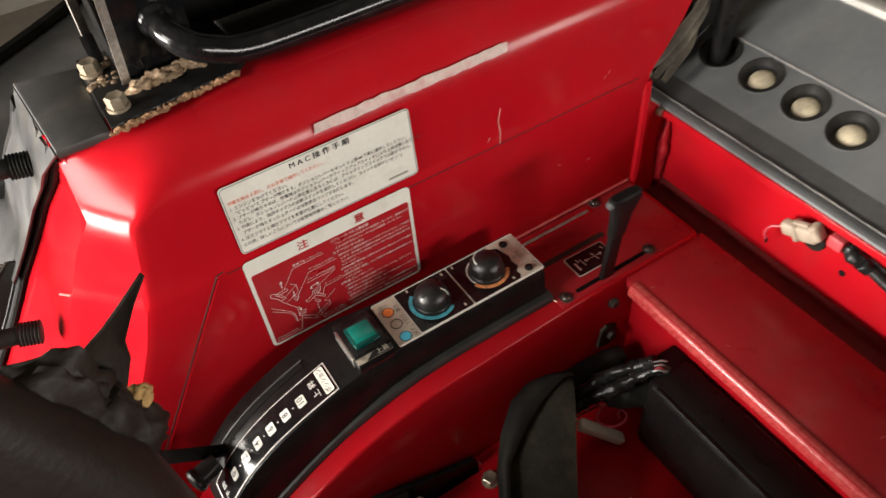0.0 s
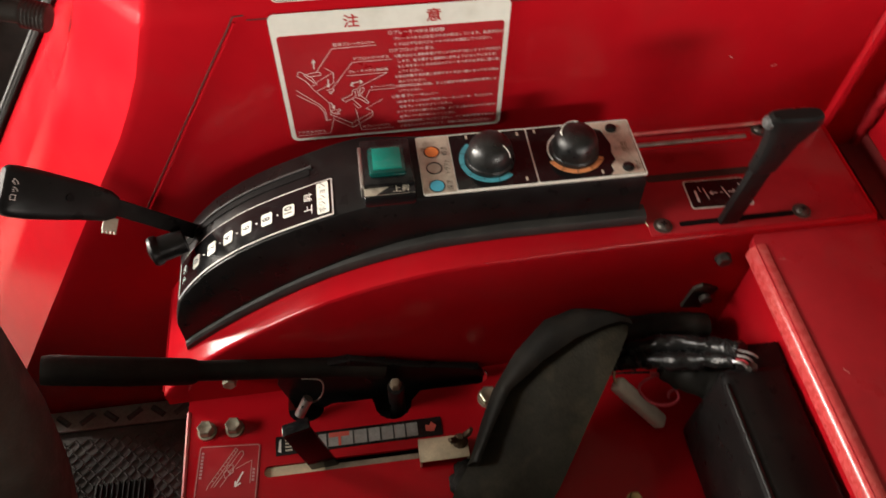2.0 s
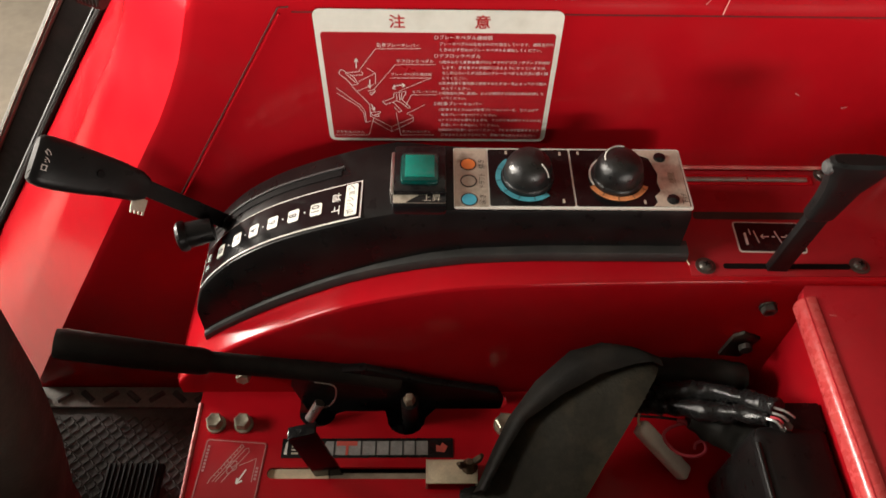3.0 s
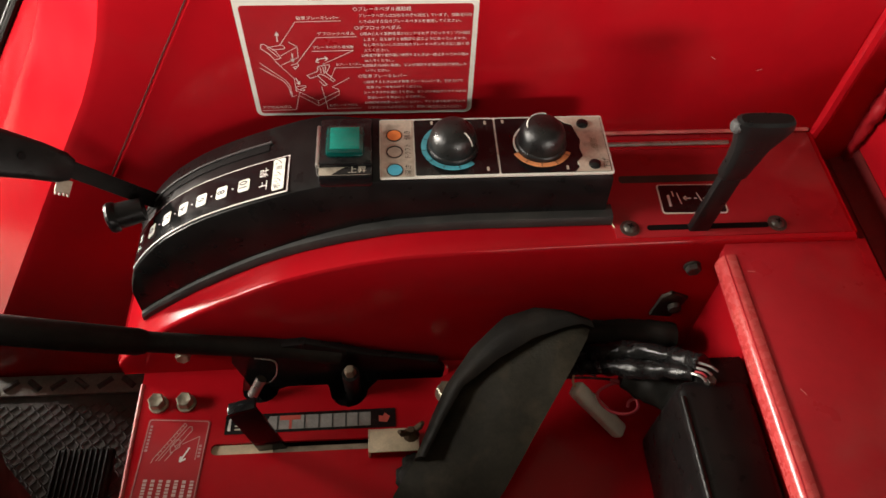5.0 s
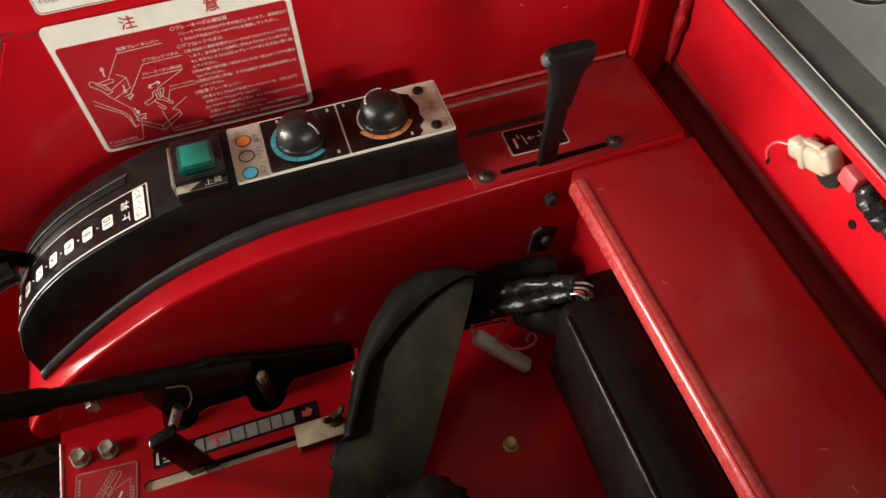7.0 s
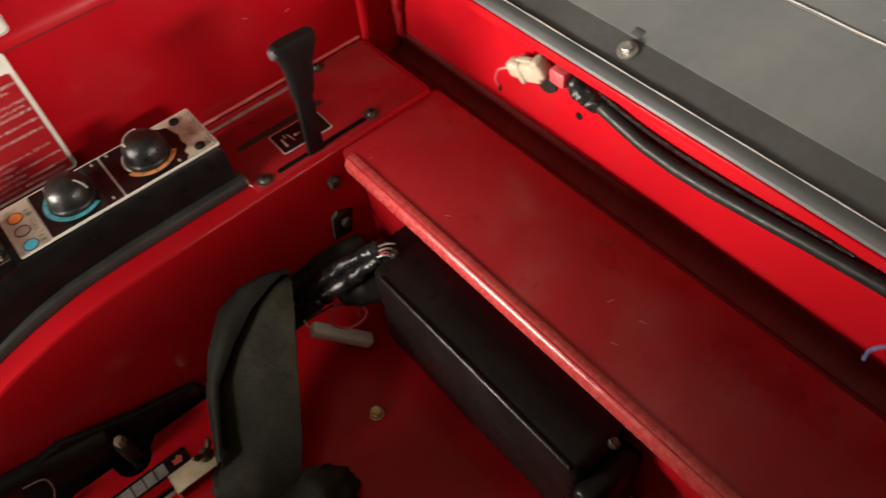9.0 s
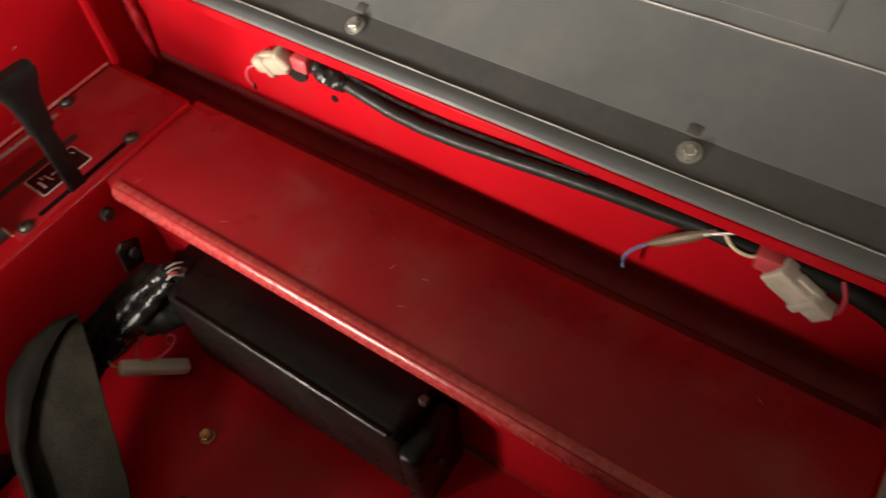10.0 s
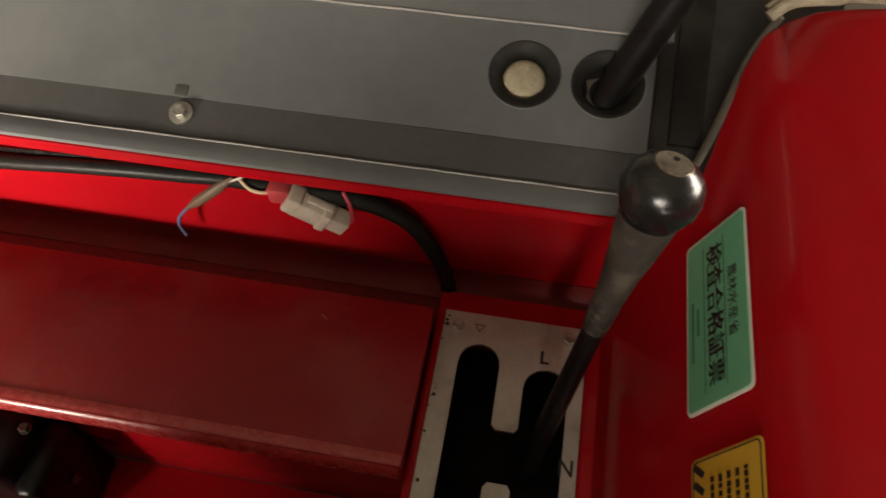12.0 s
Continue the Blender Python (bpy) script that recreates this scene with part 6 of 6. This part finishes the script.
def white_connector(o, right, up, label, turn, soft, mat):
    c = thing("wire_connector", o, label, "connector", group="white connectors on the back panel")
    m = basis(o, right, up)
    part("housing", box(-0.020, 0.004, -0.0105, 0.0105, -0.008, 0.008, 0.0020 + 0.0025 * soft, m, 3), mat, c)
    part("rear_shell", box(-0.026, -0.015, -0.0085, 0.0125, -0.0075, 0.0085, 0.0020 + 0.0020 * soft, m @ pose(0, 0, 0, 0, 0, -8 * soft), 3), mat, c)
    part("collar", box(0.002, 0.010, -0.0122, 0.0122, -0.0095, 0.0095, 0.0020 + 0.0020 * soft, m, 3), mat, c)
    part("nose", box(0.009, 0.024, -0.0092, 0.0085, -0.007, 0.007, 0.0018 + 0.0020 * soft, m @ pose(0, 0, 0, 0, 0, 5 * soft), 3), mat, c)
    part("socket", turned([(0, 0.0003), (0.0030, 0.0003), (0.0032, 0), (0, 0)], basis(m @ Vector((0.0243, 0.002, 0)), m.to_3x3() @ Vector((0, 1, 0)), m.to_3x3() @ Vector((0, 0, 1))), 12), RECESS_SHADE, c)
    part("latch", box(-0.012, 0.008, 0.010, 0.0135, -0.003, 0.003, 0.001, m), mat, c)
    part("hole_edge", turned([(0.0095, 0), (0.0145, 0), (0.0145, 0.002), (0.0095, 0.002)], basis((0.6495, o[1] + turn, o[2] - 0.016), (0, -1, 0), (0, 0, 1)), 20), RUBBER, c, "black rubber ring of the hole behind")
    return c


c1 = white_connector((0.633, 0.376, 1.050), (0, 0.90, -0.40), (-0.2, 0.4, 0.9), "dirty white nylon wire connector with a red wire end", -0.008, 1.0, NYLON)
part("red_wire", tube([(0.633, 0.398, 1.040), (0.628, 0.410, 1.034), (0.626, 0.414, 1.022), (0.628, 0.411, 1.012)], 0.0016, 8, steps=4), REDWIRE, c1)
part("black_end", tube([(0.628, 0.411, 1.014), (0.628, 0.410, 1.008)], 0.0018, 6), LOOM, c1)
white_connector((0.632, -0.108, 1.048), (0, -0.86, -0.50), (-0.1, -0.5, 0.86), "white nylon wire connector hanging under the clip", 0.0, 0.0, material("greyed_white_nylon", (0.60, 0.54, 0.45), 0.42, var=0.12, scale=60, dust=(0.3, 0.2, 0.12), dust_amount=0.5, dust_scale=70))

# ---- gear gate and gear lever ----
gate = thing("gear_gate", (0.54, -0.265, 0.80), "worn bare-metal gear gate plate with an H slot", "gate plate")
GZ = 0.964


def gate_hole():
    p = []
    def arc(cx, cy, r, a0, a1, n=8):
        return [(cx + r * math.cos(radians(a0 + (a1 - a0) * k / n)), cy + r * math.sin(radians(a0 + (a1 - a0) * k / n))) for k in range(n + 1)]
    p += arc(0.5695, -0.2405, 0.0163, 90, -90)
    p += [(0.523, -0.2568), (0.519, -0.260), (0.519, -0.274), (0.523, -0.2765)]
    p += arc(0.5555, -0.2935, 0.0170, 90, -90)
    p += arc(0.432, -0.2935, 0.0170, 270, 90)
    p += [(0.476, -0.2765), (0.480, -0.274), (0.480, -0.260), (0.476, -0.2568)]
    p += arc(0.432, -0.2405, 0.0163, 270, 90)
    return p


gm = basis((0, 0, GZ), (1, 0, 0), (0, 1, 0))
part("plate", plate([(0.385, -0.3215), (0.612, -0.3215), (0.612, -0.2080), (0.385, -0.2080)], [gate_hole()], gm, 0.003), PLATE, gate)
# this near-black box stands for the shade below the gate
part("well", box(0.38, 0.611, -0.322, -0.2085, 0.80, 0.90, 0), RECESS_SHADE, gate, "near-black box for the shade under the gate")
part("frame_wall", box(0.612, 0.634, -0.335, -0.2005, 0.80, 0.957, 0.002), RED, gate)
part("frame_wall", box(0.385, 0.612, -0.2080, -0.2015, 0.80, 0.966, 0.002), RED, gate)
lettering("letter", "L", 0.015, basis((0.5815, -0.2900, GZ + 0.0006), (0, -1, 0), (1, 0, 0)), INK, gate, "CENTER", 1.0, bold=0.0004)
lettering("letter", "N", 0.017, basis((0.4985, -0.3135, GZ + 0.0006), (0, -1, 0), (1, 0, 0)), INK, gate, "CENTER", 0.9, bold=0.0003)
part("mark", strokes([(-0.004, 0.003, 0.004, 0.003), (0.004, 0.003, 0.0, -0.003), (0.0, -0.003, -0.004, 0.003)], 0.0008, basis((0.5990, -0.2370, GZ + 0.0006), (0, 1, 0), (1, 0, 0))), material("worn_print", (0.12, 0.09, 0.08), 0.5), gate, "worn triangle mark")
for x, y in ((0.5985, -0.2200), (0.6005, -0.3080)):
    bolt((x, y, GZ), (0, 0, 1), 0.0045, 0.004, STEEL, gate, "pan-head screw")
rng = random.Random(5)
for k in range(12):
    x, y = rng.uniform(0.42, 0.61), -0.2085 - rng.uniform(0, 0.003)
    part("rust_spot", plate(circle(x, y, rng.uniform(0.0006, 0.0018), 7), [], gm @ pose(0, 0, 0.0004), 0.0002), INK, gate, "dark worn spot at the edge")

gl = thing("gear_lever", (0.53, -0.297, 0.90), "long black gear lever with a shiny ball knob", "gear lever")
part("rod", tube([(0.504, -0.2865, 0.90), (0.522, -0.2955, 0.970), (0.541, -0.3063, 1.045), (0.5554, -0.3144, 1.10)], [0.0078, 0.0076, 0.0072, 0.007], 14), BLACK, gl, "black worn rod")
part("ferrule", tube([(0.5508, -0.3118, 1.082), (0.5554, -0.3144, 1.10), (0.5585, -0.3161, 1.112)], [0.0078, 0.0090, 0.0085], 14), material("dirty_grey_ferrule", (0.05, 0.045, 0.04), 0.5, 0.3, var=0.5, scale=90, bump=0.6, bump_scale=300, dust=(0.3, 0.27, 0.22), dust_amount=0.6, dust_scale=150), gl, "dirty grey ferrule")
part("collar", tube([(0.5575, -0.3155, 1.108), (0.5626, -0.3184, 1.128), (0.5698, -0.3225, 1.156), (0.5739, -0.3248, 1.172)], [0.0090, 0.0108, 0.0148, 0.0168], 20), material("dusty_black_collar", (0.035, 0.031, 0.026), 0.6, var=0.4, scale=50, bump=0.4, bump_scale=300, dust=(0.16, 0.135, 0.10), dust_amount=0.7, dust_scale=45), gl, "dusty tapered rubber collar")
gax = Vector((0.0557, -0.0315, 0.217)).normalized()
gk = part("ball", turned([(0, -0.0225), (0.012, -0.0205), (0.0195, -0.0145), (0.0238, -0.006), (0.0247, 0.002), (0.0232, 0.010), (0.0188, 0.0165), (0.0125, 0.0200), (0.0118, 0.0206), (0, 0.0209)], basis((0.5777, -0.3270, 1.187), gax.orthogonal(), gax.cross(gax.orthogonal())) @ Matrix.Scale(0.9, 4), 32), material("rubbed_black_knob", (0.010, 0.010, 0.010), 0.24, var=0.3, scale=40, rvar=0.1, dust=(0.06, 0.055, 0.045), dust_amount=0.35, dust_scale=30), gl, "glossy black ball knob")
part("cap", turned([(0, 0.0005), (0.0110, 0.0005), (0.0115, 0), (0.0115, -0.002), (0, -0.002)], basis(Vector((0.5777, -0.3270, 1.187)) + gax * 0.0192, gax.orthogonal(), gax.cross(gax.orthogonal())) @ Matrix.Scale(0.9, 4), 24), material("rubbed_knob_cap", (0.16, 0.13, 0.10), 0.3, 0.4, var=0.5, scale=60, dust=(0.5, 0.45, 0.36), dust_amount=0.6, dust_scale=50), gk, "rubbed pale cap")
part("cap_hole", turned([(0, 0.0003), (0.0018, 0.0003), (0.0018, 0), (0, 0)], basis(Vector((0.5777, -0.3270, 1.187)) + gax * 0.0220, gax.orthogonal(), gax.cross(gax.orthogonal())), 10), RECESS_SHADE, gk)

# ---- stickers on the left fender ----
gs = thing("inspection_sticker", (0.561, -0.378, 1.118), "green inspection sticker with black print on the red fender", "sticker")
gsm = basis((0.5530, -0.3756, 1.1197), (-1, 0, 0), (0, -0.345, 1))
gsm = gsm @ pose(0, 0, 0.0014)
part("border", plate(rounded(-0.0570, 0.0570, -0.0285, 0.0285, 0.004, 4), [], gsm, 0.0006), WHITE, gs)
part("field", plate(rounded(-0.0550, 0.0550, -0.0268, 0.0268, 0.003, 4), [], gsm @ pose(0, 0, 0.0004), 0.0004), GREEN, gs)
lettering("lettering", "農林水産省", 0.0092, gsm @ pose(0.0, 0.0150, 0.0008), INK, gs, "CENTER", 1.0)
for dx in (0, 0.0005, 0.001):
    lettering("lettering", "検査合格証票", 0.0158, gsm @ pose(dx, -0.0010, 0.0008 + dx * 0.1), INK, gs, "CENTER", 0.96)
for y in (0.0085, -0.0105):
    part("line", strokes([(-0.048, y, 0.048, y)], 0.0006, gsm @ pose(0, 0, 0.0006)), INK, gs)
part("print_bar", strokes([(-0.008, -0.0165, 0.010, -0.0165), (-0.014, -0.0215, 0.026, -0.0215)], 0.0022, gsm @ pose(0, 0, 0.0006)), material("dark_green_print", (0.04, 0.2, 0.11), 0.5), gs)
ys = thing("warning_sticker", (0.43, -0.378, 1.118), "yellow warning sticker with black stripes on the red fender", "sticker")
ysm = basis((0.4130, -0.3768, 1.1230), (-1, 0, 0), (0, -0.345, 1)) @ pose(0, 0, 0.0014)
part("backing", plate(rounded(-0.058, 0.058, -0.0285, 0.0285, 0.004, 4), [], ysm, 0.0006), YELLOW, ys)
part("border", plate(rounded(-0.0565, 0.0565, -0.0270, 0.0270, 0.003, 4), [rounded(-0.0559, 0.0559, -0.0264, 0.0264, 0.0026, 4)], ysm @ pose(0, 0, 0.0004), 0.0003), INK, ys)
for k in range(12):
    part("stripe", strokes([(-0.054 + 0.009 * k, -0.0255, -0.048 + 0.009 * k, -0.0175)], 0.0038, ysm @ pose(0, 0, 0.0004)), INK, ys, "black hazard stripe")
rng = random.Random(31)
bars = []
for r in range(5):
    x = -0.046
    while x < 0.05:
        l = rng.uniform(0.002, 0.0042)
        bars.append((x, 0.016 - 0.0066 * r, x + l, 0.016 - 0.0066 * r))
        x += l + rng.uniform(0.0006, 0.0014)
tagged(part("unreadable_print", strokes(bars, 0.0030, ysm @ pose(0, 0, 0.0004)), INK, ys), "unreadable black print", kind="stuff")

# ---- torn seat side beside the driver's place ----
seat = thing("torn_seat_cushion", (-0.15, 0.30, 0.545), "torn black vinyl seat edge with foam showing", "seat")
rows = []
for s in range(11):
    z = 0.60 + 0.832 * s / 10
    w = 0.028 + 0.012 * math.sin(math.pi * s / 10)
    # low part stretched ahead, out of view, to shade the fender wall
    x0 = lerp_table([(0.6, -0.60), (0.71, -0.56), (0.92, -0.43), (1.08, -0.325), (1.19, -0.285), (1.44, -0.245)], z)
    x1 = lerp_table([(0.6, -0.14), (0.91, -0.10), (1.07, -0.055), (1.157, -0.045), (1.238, -0.026), (1.29, -0.017), (1.33, -0.020), (1.36, -0.026), (1.41, -0.036)], z)
    yc = 0.308 + 0.010 * s / 10
    if s == 10:
        w, x1 = w * 0.7, x1 - 0.02
    ring = []
    for k in range(20):
        a = 2 * math.pi * k / 20
        cx, sy = math.cos(a), math.sin(a)
        ring.append(((x1 + x0) / 2 + (x1 - x0) / 2 * math.copysign(abs(cx) ** 0.35, cx) + 0.003 * noise.noise(Vector((k, s, 0.3))), yc + w * math.copysign(abs(sy) ** 0.6, sy) + 0.003 * noise.noise(Vector((k * 0.7, s * 0.9, 2))), z))
    rows.append(ring)
bm = grid(rows, True)
bm.verts.ensure_lookup_table()
bm.faces.new(bm.verts[-20:])
bm.faces.new(bm.verts[:20])
part("pad", bm, VINYL, seat, "cracked black vinyl", smooth=60)
# two tall blocks out of view, sized to hold back the front light
part("cushion", box(-0.30, -0.10, -0.06, 0.300, 0.56, 1.415, 0.04, None, 4), VINYL, seat, "unseen black seat cushion that shades shelf and back panel")
part("seat_shade_block", box(-0.32, -0.095, -0.31, -0.062, 0.56, 1.40, 0.03, None, 3), VINYL, seat, "unseen black block that shades the gear gate")
part("torn_vinyl", thick(grid([[(-0.048, 0.335, 1.400), (-0.036, 0.344, 1.390), (-0.026, 0.346, 1.378), (-0.021, 0.343, 1.366)], [(-0.033, 0.340, 1.402), (-0.026, 0.349, 1.396), (-0.019, 0.350, 1.388), (-0.0125, 0.346, 1.381)], [(-0.017, 0.343, 1.409), (-0.014, 0.350, 1.405), (-0.012, 0.351, 1.400), (-0.0105, 0.346, 1.393)], [(-0.005, 0.345, 1.4165), (-0.003, 0.349, 1.415), (-0.001, 0.349, 1.413), (0.0005, 0.346, 1.411)], [(0.009, 0.346, 1.4275), (0.010, 0.347, 1.4275), (0.0105, 0.347, 1.426), (0.011, 0.346, 1.425)]]), 0.0012), VINYL, seat, "pointed torn flap of vinyl", smooth=60)
crumple((-0.018, 0.338, 1.362), (0.0065, 0.006, 0.006), 5, FOAM, "foam", seat, "old yellow foam")
crumple((-0.031, 0.345, 1.338), (0.008, 0.005, 0.0035), 8, FOAM, "foam", seat, "old yellow foam")
crumple((-0.060, 0.334, 1.385), (0.036, 0.014, 0.034), 17, VINYL, "loose_vinyl", seat, "loose wrinkled vinyl")
crumple((-0.036, 0.332, 1.350), (0.023, 0.015, 0.030), 12, VINYL, "loose_vinyl", seat, "loose wrinkled vinyl")

# ---- safety frame foot and grab rail on the right fender ----
rf = thing("safety_frame", (0.09, 0.75, 1.297), "black steel safety frame foot bolted to the fender", "frame")
part("foot_plate", plate([(0.032, 0.668), (0.150, 0.684), (0.168, 0.70), (0.165, 0.80), (0.032, 0.80)], [], basis((0, 0, 1.303), (1, 0, 0), (0, 1, 0)), 0.007, 0.0015), BLACK, rf)
part("post", box(0.066, 0.135, 0.730, 0.80, 1.303, 2.3, 0.004), GLOSS, rf)
part("back_plate", box(0.136, 0.34, 0.792, 0.80, 1.296, 1.62, 0.002), BLACK, rf, "black plate behind the rail")
edge_steel = material("scraped_steel_edge", (0.27, 0.24, 0.21), 0.45, 0.5, var=0.5, scale=30, bump=0.4, bump_scale=200, dust=(0.10, 0.08, 0.06), dust_amount=0.6, dust_scale=35)
part("post_edge", thick(grid([[(x + 0.09 * (z - 1.303), 0.7275, z) for x in (0.0585, 0.0625, 0.0665)] for z in (1.303, 1.36, 1.45, 1.62)]), 0.002), edge_steel, rf, "scraped steel edge")
part("side_plate", box(0.061, 0.0655, 0.7305, 0.80, 1.303, 2.3, 0.001), BLACK, rf)
part("rear_strip", thick(grid([[(0.0465 + 0.004 * k + 0.03 * (z - 1.33), 0.787 + 0.002 * k, z) for k in range(3)] for z in (1.328, 1.36, 1.45, 1.60)]), 0.002), edge_steel, rf, "pale scraped strip")
part("strip_foot", thick(grid([[(0.044 + 0.006 * k, y, z) for k in range(3)] for y, z in ((0.786, 1.330), (0.784, 1.318), (0.780, 1.3035))]), 0.003), BLACK, rf)
bolt((0.046, 0.693, 1.303), (0, 0, 1), 0.009, 0.013, DUSTY_ZINC, rf, "large zinc bolt")
bolt((0.040, 0.765, 1.303), (0, 0, 1), 0.009, 0.013, DUSTY_ZINC, rf, "large zinc bolt")
gr = thing("grab_rail", (0.3, 0.69, 1.31), "black painted tubular grab rail over the fender", "rail")
part("tube", tube([(0.108, 0.738, 1.348), (0.108, 0.722, 1.347), (0.111, 0.705, 1.343), (0.120, 0.694, 1.336), (0.136, 0.690, 1.327), (0.168, 0.690, 1.316), (0.24, 0.690, 1.3135), (0.40, 0.692, 1.3135), (0.62, 0.70, 1.3135)], 0.0128, 18, steps=6), GLOSS, gr)
part("weld", turned([(0.012, 0.007), (0.0145, 0.005), (0.0172, 0.0015), (0.0175, -0.002), (0.012, -0.002), (0.012, 0.007)], basis((0.108, 0.7295, 1.348), (1, 0, 0), (0, 0, 1)), 16, False), GLOSS, gr, "rough weld bead")
part("cover_sheet", box(0.17, 0.66, 0.7075, 1.02, 1.26, 1.292, 0.004), RUBBER, rf, "black rubber sheet behind the rail")
dirt = thing("caked_mud", (0.1, 0.70, 1.30), "dried mud caked along the frame foot", "mud", kind="stuff")
rng = random.Random(3)


def lumps(count, place, small, large, flat, rough):
    bm = bmesh.new()
    for _ in range(count):
        c, r = Vector(place()), small + (large - small) * rng.random() ** 2
        got = bmesh.ops.create_icosphere(bm, subdivisions=2, radius=r, matrix=Matrix.Translation(c))
        sx, sy = rng.uniform(0.8, 1.7), rng.uniform(0.8, 1.4)
        for v in got["verts"]:
            d = v.co - c
            q = 1 + rough * noise.noise(v.co * 260)
            v.co = c + Vector((d.x * sx * q, d.y * sy * q, d.z * flat * q))
    return bm


def edge_place():
    t = rng.random()
    return (0.030 + 0.122 * t, 0.6635 + 0.019 * t + rng.gauss(0, 0.0012), 1.2985 + rng.uniform(0, 0.003))


def back_place():
    t = rng.random()
    return (0.066 + 0.084 * t, 0.713 + 0.008 * t + rng.gauss(0, 0.004), 1.303 + rng.uniform(0, 0.004))


part("crust", lumps(420, edge_place, 0.0007, 0.0026, 0.7, 0.9), CRUST, dirt, "brown dirt crust", smooth=50)
part("clods", lumps(170, back_place, 0.0014, 0.0065, 0.5, 1.1), DIRT, dirt, "tan clods of dried mud", smooth=50)
part("clods", lumps(45, lambda: (rng.uniform(0.034, 0.060), rng.uniform(0.735, 0.79), 1.303), 0.0010, 0.0042, 0.4, 1.0), DIRT, dirt, "tan clods of dried mud", smooth=50)

# black hose ends beside the fender front
for tip, way in (((-0.043, 0.756, 1.244), (-0.75, 0.1, 0.10)), ((-0.113, 0.696, 1.100), (-0.85, 0.18, 0.20))):
    h = thing("rubber_hose", tip, "black ribbed rubber hose end beside the fender", "hose", group="hoses beside the fender")
    t, w = Vector(tip), Vector(way).normalized()
    part("end_sleeve", tube([t + w * (0.0016 * k) for k in range(14)], 0.0115, 14, ribs=0.12), RUBBER, h)
    part("hose", tube([t + w * 0.021, t + w * 0.09, t + w * 0.2 + Vector((0, 0.05, 0.02)), t + w * 0.4 + Vector((0, 0.2, -0.1))], 0.0095, 12, steps=4), RUBBER, h)
